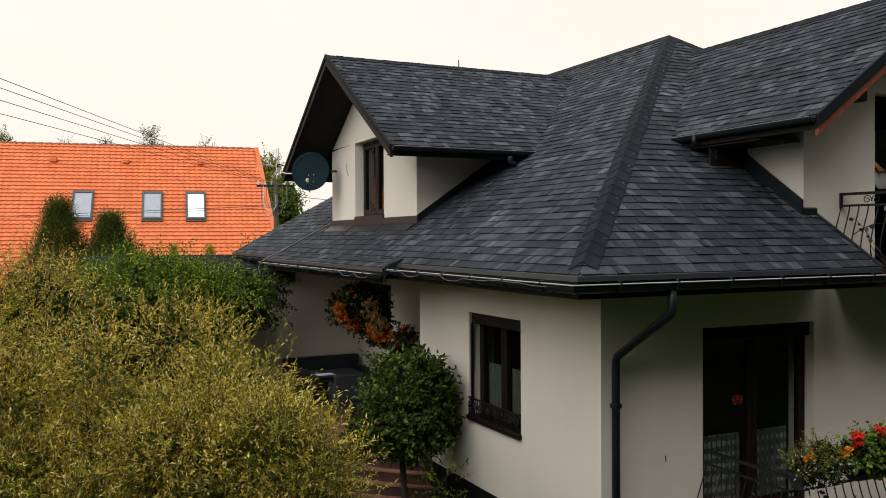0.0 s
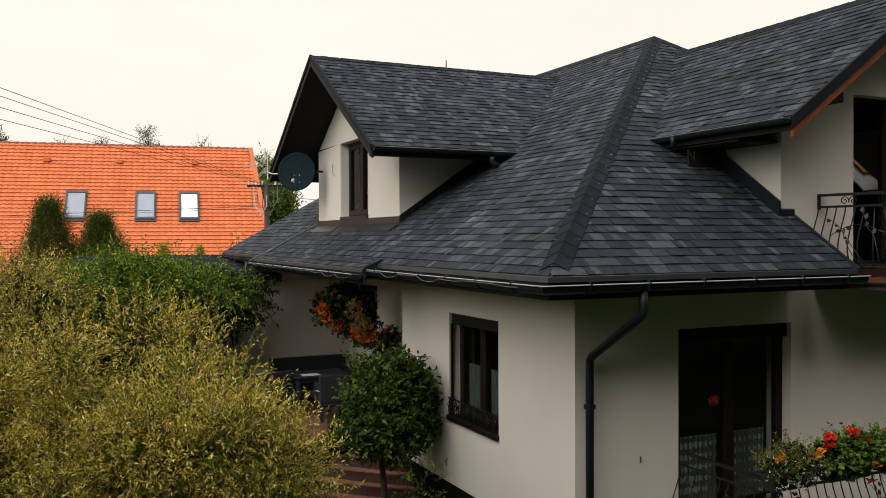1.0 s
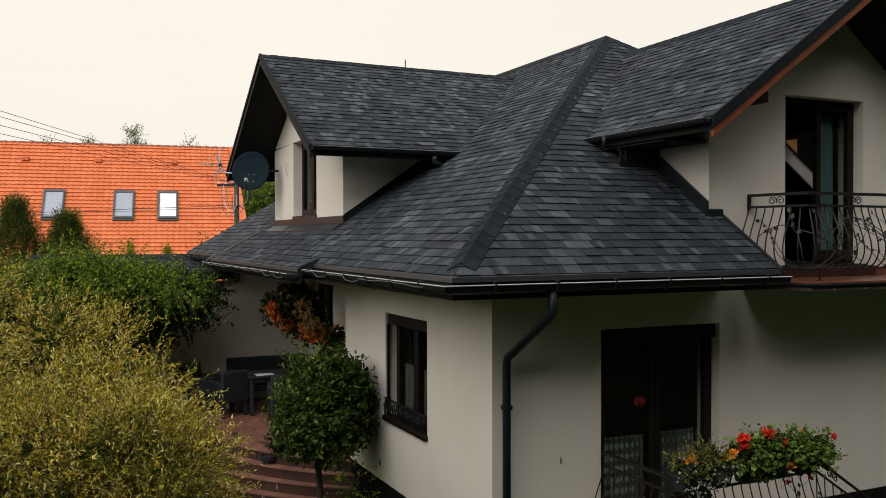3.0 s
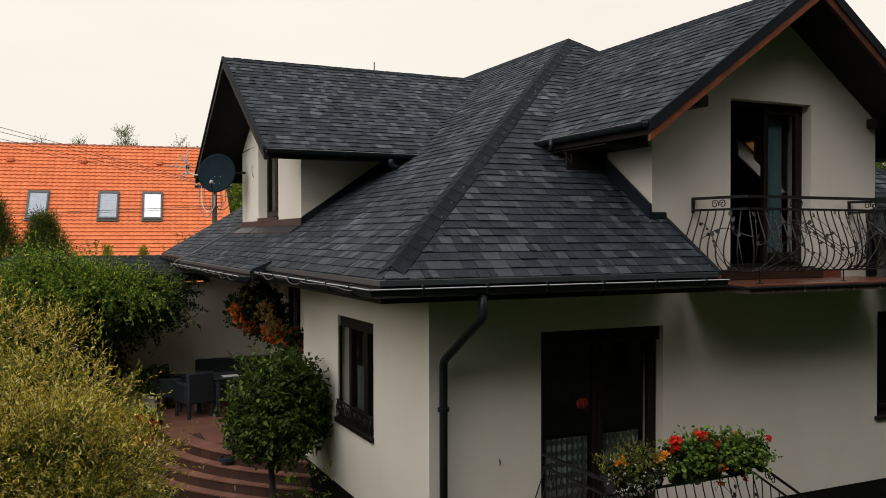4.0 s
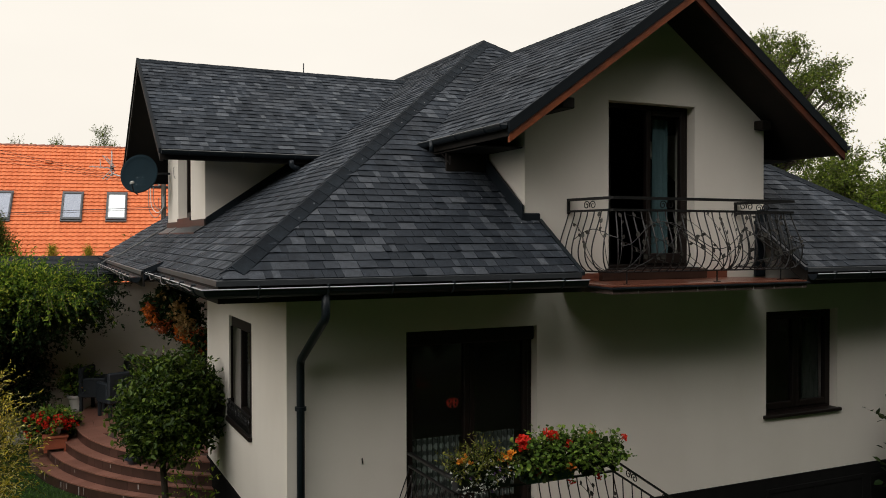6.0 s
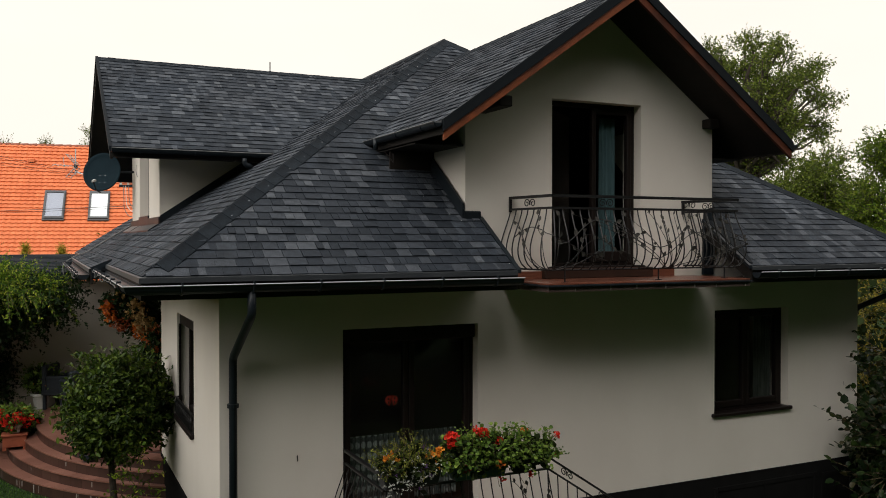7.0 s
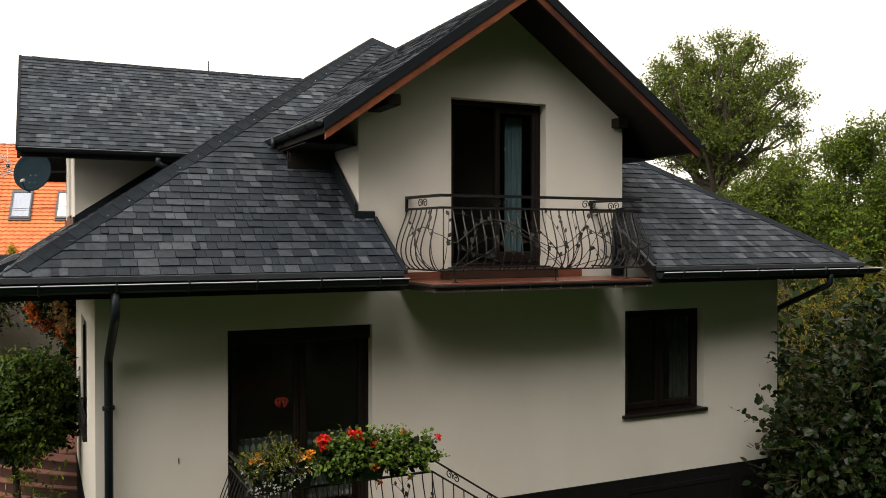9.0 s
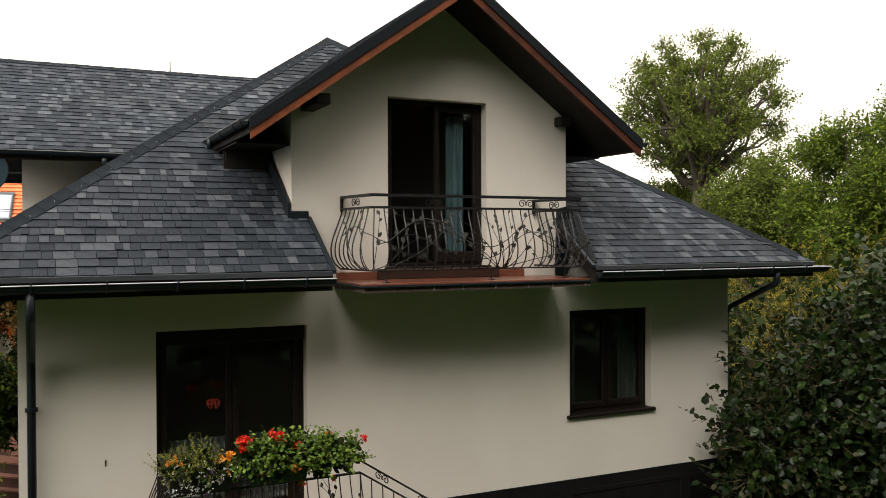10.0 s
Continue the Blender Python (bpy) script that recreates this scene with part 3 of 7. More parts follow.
EAVES = [
    ([(E0, PY0 + 0.02, EZ), (E0, E0, EZ), (CUT0, E0, EZ)], 0.075, True),
    ([(CUT1, E0, EZ), (E1, E0, EZ), (E1, F1, EZ)], 0.075, True),
    ([(PX0, PY1, porch_z(PX0, 0)), (PX0, PY0, porch_z(PX0, 0))], 0.075, True),
    ([(E0, F1, EZ), (E0, PY1, EZ)], 0.075, False),
    ([(DV, DY - DH, GE), (vx(DY - DH) - 0.05, DY - DH, GE)], 0.05, False),
    ([(vx(DY + DH) - 0.05, DY + DH, GE), (DV, DY + DH, GE)], 0.05, False),
    ([(GAX - GX, vy(GAX - GX) - 0.05, FE), (GAX - GX, GV, FE)], 0.05, False),
    ([(GAX + GX, GV, FE), (GAX + GX, vy(GAX + GX) - 0.05, FE)], 0.05, False),
]
for path, r, wired in EAVES:
    drop = -0.085 if r > 0.06 else -0.035
    deep = -0.215 if r > 0.06 else -0.15
    part("fascia_board", sweep(Shape(), [(-0.02, -0.03), (0.012, -0.03), (0.012, deep), (-0.02, deep)], path), M_SOFFIT, house, "black-brown fascia board")
    part("drip_edge", sweep(Shape(), [(-0.05, 0.012), (0.03, -0.006), (0.034, -0.055), (0.026, -0.055), (0.024, -0.012), (-0.05, 0.006)], path), M_DRIP if r > 0.06 else M_METAL, house)
    gutter = part("gutter", sweep(Shape(), half_round(r, 0.022 + r, drop), path), M_METAL, house, "graphite half-round gutter")
    arc = [(0.022 + r - (r + 0.004) * math.cos(math.pi * j / 8), 0.0, drop - (r + 0.004) * math.sin(math.pi * j / 8)) for j in range(9)]
    if r > 0.06:
        arc += [(0.022 + 2 * r + 0.026, 0.0, -0.075), (0.022 + 2 * r + 0.018, 0.0, -0.056), (0.022 + 2 * r - 0.02, 0.0, -0.058)]
    bracket = Shape().tube(arc, 0.012 if r > 0.06 else 0.008, 5).mesh("gutter_bracket")
    bracket.materials.append(M_METAL)
    for a, b in zip(path, path[1:]):
        a, b = Vector(a), Vector(b)
        d = (b - a).normalized()
        n = max(2, int((b - a).length / 0.62))
        for i in range(n):
            ob = new("gutter_bracket", bracket)
            ob.parent = gutter
            ob.location = a + (b - a) * ((i + 0.5) / n)
            ob.rotation_euler = (0, 0, math.atan2(-d.x, d.y))
    bowl = [(0.022 + r - r * math.cos(math.pi * j / 8), drop - r * math.sin(math.pi * j / 8)) for j in range(9)]
    for p, q in ((path[0], path[1]), (path[-1], path[-2])):
        d = (Vector(q) - Vector(p)).normalized() * 0.008
        run = [Vector(p), Vector(p) + d] if p == path[0] else [Vector(p) + d, Vector(p)]
        part("gutter_end", sweep(Shape(), bowl, run), M_METAL, gutter)
    if r < 0.06:
        o = 0.022 + 2 * r + 0.008
        part("edge_bead", sweep(Shape(), [(o - 0.006, drop + 0.012), (o, drop + 0.017), (o + 0.005, drop + 0.012), (o, drop + 0.006)], path), M_WIRE, gutter)
    if wired:
        o = 0.022 + 2 * r + 0.014
        part("edge_wire", sweep(Shape(), [(o - 0.009, -0.076), (o, -0.069), (o + 0.006, -0.076), (o, -0.083)], path), M_LIP, gutter, "bright zinc bead along the gutter lip")

# loose heating cable clipped under the side gutters
rng = random.Random(31)
for (x, y0, y1, z) in ((E0 - 0.205, PY0 + 0.05, E0 + 0.1, EZ - 0.085), (PX0 - 0.205, PY1 - 0.1, PY0 + 0.03, porch_z(PX0, 0) - 0.085)):
    pts, n = [], 7 if y0 < 5 else 10
    for i in range(n):
        sag, k = rng.choice((0.0, 0.015, 0.03, 0.05)), 6
        for j in range(k):
            t = j / k
            pts.append((x + 0.01 * math.sin(7 * t + i), y0 + (y1 - y0) * (i + t) / n, z - 0.006 - sag * 4 * t * (1 - t)))
    tagged(part("gutter_cable", Shape().tube(pts, 0.0045, 5), M_CONDUIT), "grey cable sagging in loops under the side gutter", "cable")

# soffits under the main eaves
for a in ((E0 + 0.01, E0 + 0.01, 3.08, 0.0), (CUT1, E0 + 0.01, E1 - 0.01, 0.0), (E0 + 0.01, 0.0, 0.0, 3.3), (WX, 0.0, E1 - 0.01, F1)):
    part("soffit", Shape().block(a[0], a[1], EZ - 0.20, a[2], a[3], EZ - 0.185), M_SOFFIT, house)
part("soffit", Shape().block(PX0 + 0.02, PY0, 2.79, RX, RY1, 2.81), M_SOFFIT, house, "dark boarded ceiling over the terrace")
part("eave_end", Shape().prism([(PX0, PY0 - 0.02, 2.80), (PX1, PY0 - 0.02, 3.05), (PX1, PY0, 3.05), (PX0, PY0, 2.80)],
                               [(PX0, PY0 - 0.02, porch_z(PX0, 0) + 0.02), (PX1, PY0 - 0.02, porch_z(PX1, 0) + 0.02), (PX1, PY0, porch_z(PX1, 0) + 0.02), (PX0, PY0, porch_z(PX0, 0) + 0.02)]), M_METAL, house)

# ---- verges of the two gables ----
def verge(at, axis, c0, half, sign, timber, top, foot):
    """Metal capping and timber barge board down one side of a gable. axis: the gable's run; at: the verge line."""
    def p3(along, depth, z):
        return (along, depth, z) if axis == "x" else (depth, along, z)
    out = -0.03
    a0, a1 = c0, c0 + sign * (half + 0.02)
    z1 = top - (top - foot) * (half + 0.02) / half

    def strip(hi, lo, d0, d1, e0=0.0):
        b1 = a1 - sign * e0
        zz = z1 + (top - foot) / half * e0
        ring = [(a0, top + hi), (b1, zz + hi), (b1, zz + lo), (a0, top + lo)]
        return Shape().prism([p3(a, at + d0, z) for a, z in ring], [p3(a, at + d1, z) for a, z in ring])
    drop = -0.05 if timber is M_SOFFIT else -0.11
    part("verge_capping", strip(0.022, drop, out, 0.012), M_VERGE, house, "graphite metal verge strip")
    part("barge_board", strip(drop - 0.001, -0.17 if timber is M_SOFFIT else -0.215, -0.012, 0.03, 0.015), timber, house, "black-brown barge board" if timber is M_SOFFIT else "red-brown stained barge board")


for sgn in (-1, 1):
    verge(GV, "x", GAX, GX, sgn, M_TIMBER if sgn < 0 else M_TIMBER_SHADED, FZ, FE)
    verge(DV, "y", DY, DH, sgn, M_SOFFIT, GZ, GE)
# purlin ends under the gable overhangs
for x in (3.0, 6.52):
    zt = FZ - GS * (GAX - 3.0) - 0.15
    part("purlin_end", Shape().block(x, GV + 0.12 if x < 5 else -0.16, zt - 0.165, x + 0.17, 0.0, zt - 0.04), M_SOFFIT, house, "dark timber purlin end", bevel=0.012)
part("soffit", Shape().block(2.26, 0.05, 4.45, GW0, 1.3, 4.465), M_SOFFIT, house)
part("soffit", Shape().block(GW1, 0.05, 4.45, 7.30, 1.3, 4.465), M_SOFFIT, house)
part("soffit", Shape().block(-0.5, 3.92, 4.585, 1.3, DC, 4.60), M_SOFFIT, house)

# ---- flashings ----
def along_slope(pts, zfun, h, thick):
    """An upstand strip over a slope between plan points, thick to the left of the run."""
    (x0, y0), (x1, y1) = pts
    d = Vector((x1 - x0, y1 - y0)).normalized()
    n = Vector((-d.y, d.x)) * thick
    ring = [(x0, y0), (x1, y1), (x1 + n.x, y1 + n.y), (x0 + n.x, y0 + n.y)]
    return Shape().prism([(x, y, zfun(x, y) - 0.02) for x, y in ring], [(x, y, zfun(x, y) + h) for x, y in ring])


part("cheek_flashing", along_slope([(DX, DC - 0.025), (2.2, DC - 0.025)], left_z, 0.13, 0.025), M_METAL, house, "graphite cheek flashing")
part("cheek_flashing", along_slope([(GW0 - 0.025, vy(GW0) - 0.4), (GW0 - 0.025, -0.02)], front_z, 0.19, -0.025), M_METAL, house)
part("cheek_flashing", along_slope([(GW1 + 0.025, -0.02), (GW1 + 0.025, vy(GW1) - 0.4)], front_z, 0.13, -0.025), M_METAL, house)
part("corner_flashing", along_slope([(GW0 - 0.025, -0.024), (3.09, -0.024)], front_z, 0.09, 0.02), M_METAL, house)
part("roof_edge_strip", along_slope([(3.10, E0 - 0.02), (3.075, 0.0)], front_z, 0.022, -0.05), M_METAL, house)
part("roof_edge_strip", along_slope([(6.58, E0 - 0.02), (6.58, 0.0)], front_z, 0.022, 0.05), M_METAL, house)
part("roof_edge_side", Shape().prism([(6.565, E0, 2.78), (6.58, E0, 2.78), (6.58, 0, 3.40), (6.565, 0, 3.40)], [(6.565, E0, 2.99), (6.58, E0, 2.99), (6.58, 0, 3.58), (6.565, 0, 3.58)]), M_SOFFIT, house)
part("roof_edge_side", Shape().prism([(3.10, E0, 2.78), (3.115, E0, 2.78), (3.09, 0, 3.40), (3.075, 0, 3.40)], [(3.10, E0, 2.99), (3.115, E0, 2.99), (3.09, 0, 3.58), (3.075, 0, 3.58)]), M_SOFFIT, house)
for y0, y1, m in ((DC - 0.05, 6.10, M_FLASH), (6.10, 7.55, M_METAL), (7.55, 8.96, M_FLASH)):
    band = [(DX - 0.025, y0), (DX + 0.002, y0), (DX + 0.002, y1), (DX - 0.025, y1)]
    top = 0.115 if m is M_FLASH else 0.165
    part("foot_flashing", Shape().prism([(x, y, left_z(x, y) - 0.02) for x, y in band], [(x, y, left_z(DX, y) + top) for x, y in band]), m, house, "brown metal foot flashing" if m is M_FLASH else "")
    ring_ = [(-0.19, y0 + 0.02), (DX - 0.02, y0 + 0.02), (DX - 0.02, y1 - 0.02), (-0.19, y1 - 0.02)]
    part("apron_flashing", Shape().prism([(x, y, left_z(x, y) - 0.01) for x, y in ring_], [(x, y, left_z(x, y) + 0.02 + (0.006 if m is M_FLASH else 0)) for x, y in ring_]), M_METAL, house, "graphite apron flashing")

part("corner_boarding", Shape().prism([(6.52, -0.035, 2.85), (6.72, -0.035, 2.85), (6.72, -0.004, 2.85), (6.52, -0.004, 2.85)], [(6.55, -0.035, 3.74), (6.72, -0.035, 3.78), (6.72, -0.004, 3.78), (6.55, -0.004, 3.74)]), M_METAL, house, "black metal boarding on the wall corner", bevel=0.008)

# thin black sheet over the slope, widening from the eave to the gable wall
sheet_ring = [(6.585, E0 + 0.02), (6.63, E0 + 0.02), (6.92, -0.05), (6.92, 0.25), (6.735, 0.25), (6.735, -0.03), (6.585, -0.03)]
part("edge_flashing", Shape().prism([(x, y, front_z(x, y) + 0.012) for x, y in sheet_ring], [(x, y, front_z(x, y) + 0.03) for x, y in sheet_ring]), M_VERGE, house, "thin black sheet on the roof slope beside the balcony")

# dark closing boards under the left eave of the front gable
closing = [(2.28, 0.88), (2.885, 0.88), (2.885, 0.91), (2.28, 0.91)]
part("closing_board", Shape().prism([(x, y, 4.0) for x, y in closing], [(x, y, gable_l(x, y) - 0.05) for x, y in closing]), M_SOFFIT, house, "black-brown boarding under the gable eave")
part("eave_strut", Shape().tube([(2.17, 0.785, 4.42), (2.285, 0.785, 4.29), (2.285, 0.785, 4.40)], 0.008, 5), M_FLASH, house)

# ---- downpipes ----
def downpipe(path, r=0.043):
    p = part("downpipe", Shape().tube(path, r, 12), M_METAL, house, "graphite round downpipe", smooth=True)
    return p


def rounded(pts, r=0.12, n=5):
    """A path with its corners rounded."""
    pts = [Vector(p) for p in pts]
    out = [pts[0]]
    for a, b, c in zip(pts, pts[1:], pts[2:]):
        u, w = (a - b), (c - b)
        k = min(r, u.length * 0.45, w.length * 0.45)
        s, e = b + u.normalized() * k, b + w.normalized() * k
        for i in range(n + 1):
            t = i / n
            out.append(s * (1 - t) ** 2 + b * 2 * t * (1 - t) + e * t * t)
    out.append(pts[-1])
    return out


dp = downpipe(rounded([(0.13, -0.95, 2.86), (0.13, -0.95, 2.62), (0.125, -0.085, 2.10), (0.125, -0.085, -0.65)], 0.07))
for z in (1.60, 0.2):
    part("pipe_clip", Shape().tube([(0.125, -0.085, z - 0.02), (0.125, -0.085, z + 0.02)], 0.062, 12).block(0.115, -0.08, z - 0.015, 0.155, 0.0, z + 0.015), M_METAL, dp)
dp = downpipe(rounded([(9.62, -0.95, 2.86), (9.62, -0.95, 2.70), (9.70, 0.12, 2.26), (9.70, 0.12, -1.2)]))
dp = downpipe(rounded([(1.10, DY - DH - 0.085, 4.55), (1.10, DY - DH - 0.085, 4.46), (1.22, DY - DH - 0.07, 4.42)]), 0.04)
dp = downpipe([(2.13, 1.0, 4.60), (2.13, 1.0, 4.46)], 0.03)


# ---- windows and doors ----
def ring(s, along, at, depth, a, b, z0, z1, w, wb=None):
    """A rectangular frame of members w wide (the bottom wb), flat in a wall plane."""
    wb = w if wb is None else wb
    for u0, u1, v0, v1 in ((a, a + w, z0, z1), (b - w, b, z0, z1), (a + w, b - w, z1 - w, z1), (a + w, b - w, z0, z0 + wb)):
        if along == "x":
            s.block(u0, at, v0, u1, at + depth, v1)
        else:
            s.block(at, u0, v0, at + depth, u1, v1)
    return s


def sheet(along, at, u0, u1, v0, v1):
    """A single sheet of glass, its face to the outside."""
    s = Shape()
    s.face([(u0, at, v0), (u1, at, v0), (u1, at, v1), (u0, at, v1)] if along == "x" else [(at, u1, v0), (at, u0, v0), (at, u0, v1), (at, u1, v1)])
    return s


def window(name, label, along, face, a, b, z0, z1, recess, leaves, sill=0.0, foot=0.09, ajar=0.0):
    """Frame, sashes, panes and sill of one opening in the wall whose outer face lies at `face` and whose inside is at +."""
    at = face + recess
    win = part(name, ring(Shape(), along, at, 0.09, a, b, z0, z1, 0.055), M_FRAME, house, label, bevel=0.006)
    step = (b - a - 0.11) / leaves
    for i in range(leaves):
        u0, u1 = a + 0.055 + i * step, a + 0.055 + (i + 1) * step
        sash = part("sash", ring(Shape(), along, at - 0.015, 0.075, u0 + 0.003, u1 - 0.003, z0 + 0.058, z1 - 0.058, 0.068, foot), M_FRAME, win, bevel=0.008)
        pane = part("pane", sheet(along, at + 0.025, u0 + 0.06, u1 - 0.06, z0 + 0.05 + foot, z1 - 0.115), M_GLASS, win)
        if ajar and i == 0:
            # the first leaf stands open into the room
            hinge = Matrix.Translation((u0, at + 0.06, 0)) @ Matrix.Rotation(radians(ajar), 4, "Z") @ Matrix.Translation((-u0, -at - 0.06, 0))
            sash.data.transform(hinge)
            pane.data.transform(hinge)
        pane.visible_shadow = False
    if sill:
        s = Shape()
        if along == "x":
            s.block(a - 0.05, face - 0.05, z0 - sill, b + 0.05, face + recess - 0.001, z0 + 0.016)
        else:
            s.block(face - 0.05, a - 0.02, z0 - sill, face + recess - 0.001, b + 0.02, z0 + 0.016)
        part("window_sill", s, M_FRAME, win, "dark brown metal sill", bevel=0.01)
    return win


patio = window("patio_door", "dark brown two-leaf glazed patio door", "x", 0.0, *PATIO, 0.13, 2, 0, 0.16)
part("roller_box", Shape().block(PATIO[0] + 0.01, 0.05, PATIO[3] - 0.17, PATIO[1] - 0.01, 0.13, PATIO[3] - 0.002), M_FRAME, patio, "dark shutter box", bevel=0.01)
window("window_front", "dark brown two-leaf casement window", "x", 0.0, *RWIN, 0.13, 2, 0.035)
window("balcony_door", "dark brown two-leaf balcony door with one leaf open", "x", 0.0, *BALC, 0.14, 2, 0.05, 0.14, 82)
swin = window("window_side", "dark brown two-leaf casement window", "y", 0.0, *SWIN, 0.16, 2, 0.05)
part("roller_box", Shape().block(0.035, SWIN[0] + 0.004, SWIN[3] - 0.15, 0.155, SWIN[1] - 0.004, SWIN[3] - 0.002), M_FRAME, swin, "dark shutter box", bevel=0.008)
for u in (SWIN[0] + 0.002, SWIN[1] - 0.026):
    part("guide_rail", Shape().block(0.02, u, SWIN[2] + 0.02, 0.05, u + 0.024, SWIN[3] - 0.15), M_FRAME, swin)
window("dormer_window", "dark brown two-leaf dormer window", "y", DX, *DWIN, 0.16, 2, 0.0)
window("window_terrace", "dark brown casement window facing the terrace", "y", RX, *TWIN, 0.10, 2, 0.05)
part("basement_window", ring(Shape(), "x", -0.03, 0.06, 6.75, 8.75, -1.1, -0.12, 0.07).block(7.7, -0.03, -1.03, 7.77, 0.03, -0.19), M_PLINTH, house, "dark basement window in the plinth", bevel=0.006)
part("garage_door", ring(Shape(), "x", -0.03, 0.06, 8.85, 9.5, -1.9, -0.15, 0.06), M_PLINTH, house)


M_PINE = material("varnished_pine", (0.30, 0.15, 0.05), (0.48, 0.26, 0.10), 0.45, 0, 3, 50, 0.2, 0.002, 0, 0.4, 1.6, (1, 6, 6))
M_LINING = material("white_reveal_lining", (0.62, 0.61, 0.58), (0.74, 0.73, 0.70), 0.8, 0, 3, 50, 0.1, 0.002)


def on_right(x, y, h):
    return (x, y, right_z(x, y) + h)


def roof_strip(x0, x1, y0, y1, low, high):
    ring4 = [(x0, y0), (x1, y0), (x1, y1), (x0, y1)]
    return Shape().prism([on_right(x, y, low) for x, y in ring4], [on_right(x, y, high) for x, y in ring4])


roof_window = part("roof_window", roof_strip(RWX0, RWX0 + 0.06, RWY0, RWY1, -0.14, 0.05), M_PINE, house, "pine-framed roof window in the far slope")
for x0, x1, y0, y1 in ((RWX1 - 0.06, RWX1, RWY0, RWY1), (RWX0 + 0.06, RWX1 - 0.06, RWY0, RWY0 + 0.06), (RWX0 + 0.06, RWX1 - 0.06, RWY1 - 0.06, RWY1)):
    part("frame_bar", roof_strip(x0, x1, y0, y1, -0.14, 0.05), M_PINE, roof_window)
light_sheet = Shape()
light_sheet.face([on_right(x, y, -0.02) for x, y in ((RWX0 + 0.06, RWY0 + 0.06), (RWX1 - 0.06, RWY0 + 0.06), (RWX1 - 0.06, RWY1 - 0.06), (RWX0 + 0.06, RWY1 - 0.06))])
part("pane", light_sheet, M_GLASS, roof_window).visible_shadow = False
for x0, x1, y0, y1 in ((RWX0 - 0.05, RWX1 + 0.05, RWY1 - 0.01, RWY1 + 0.03), (RWX0 - 0.05, RWX1 + 0.05, RWY0 - 0.03, RWY0 + 0.01), (RWX1 - 0.01, RWX1 + 0.03, RWY0, RWY1)):
    part("reveal_lining", roof_strip(x0, x1, y0, y1, -0.42, -0.145), M_LINING, roof_window, "white reveal lining")


def drape(name, label, mat, along, at, a, b, z0, z1, folds, amp, category="curtain", n=90):
    """A hanging curtain with folds and a wavy hem."""
    s = Shape()
    rng = random.Random(int(a * 100))
    ph = [rng.random() * 6 for _ in range(3)]
    cols = []
    for i in range(n + 1):
        t = i / n
        u = a + (b - a) * t
        col = []
        for j in range(7):
            h = j / 6
            d = amp * (math.sin(folds * 2 * math.pi * t + ph[0]) + 0.4 * math.sin(folds * 4.7 * math.pi * t + ph[1])) * (1.1 - 0.6 * h)
            z = z0 + (z1 - z0) * h + (0.012 * math.sin(folds * 2 * math.pi * t) if j == 0 else 0)
            col.append((u, at + d, z) if along == "x" else (at + d, u, z))
        cols.append(col)
    for i in range(n):
        for j in range(6):
            s.face([cols[i][j], cols[i + 1][j], cols[i + 1][j + 1], cols[i][j + 1]])
    ob = part(name, s, mat, None, smooth=True)
    return tagged(ob, label, category)


for a, b in ((1.52, 2.15), (2.28, 2.90)):
    drape("lace_curtain", "white lace cafe curtain hung across the door leaf", M_LACE, "x", 0.27, a, b, 0.25, 1.05, 9, 0.012)
drape("sheer_curtain", "white sheer curtain inside the front window", M_SHEER, "x", 0.30, 6.80, 7.05, 0.95, 2.3, 4, 0.02)
drape("sheer_curtain", "white sheer curtain drawn to the window edge", M_SHEER, "x", 0.30, 7.80, 8.12, 0.95, 2.3, 5, 0.02)
drape("lace_curtain", "white lace curtain inside the side window", M_SHEER, "y", 0.235, 1.7, 2.95, 0.98, 1.66, 10, 0.012)
drape("balcony_curtain", "long blue-grey curtain behind the balcony door", M_CURTAIN, "x", 0.32, 5.05, 5.31, 3.0, 4.95, 3, 0.03)

# ---- sticker on the patio door glass ----
M_RED = material("red_print", (0.25, 0.02, 0.012), (0.36, 0.035, 0.02), 0.5, 0, 8, 60, 0)
sticker = thing("window_sticker", "red ladybird sticker on the patio door glass", "sticker", (2.0, 0.143, 1.46))
for sx in (-1, 1):
    out = [(sx * (0.008 + 0.072 * math.sin(math.pi * k / 12) ** 0.7), -0.065 + 0.13 * k / 12) for k in range(13)]
    tilt = Matrix.Rotation(sx * radians(-16), 4, "Y")
    ring_lo = [tilt @ Vector((x, 0.002, z)) for x, z in out]
    ring_hi = [tilt @ Vector((x, -0.002, z)) for x, z in out]
    wing = part("wing", Shape().prism(ring_lo, ring_hi), M_RED, sticker)
    for x, z in ((0.045, 0.012), (0.03, -0.03)):
        c = tilt @ Vector((sx * x, 0, z))
        part("spot", Shape().prism([c + Vector((0.012 * math.cos(q * 0.7854), -0.0022, 0.016 * math.sin(q * 0.7854))) for q in range(8)], [c + Vector((0.012 * math.cos(q * 0.7854), -0.0035, 0.016 * math.sin(q * 0.7854))) for q in range(8)]), M_FRAME, wing)

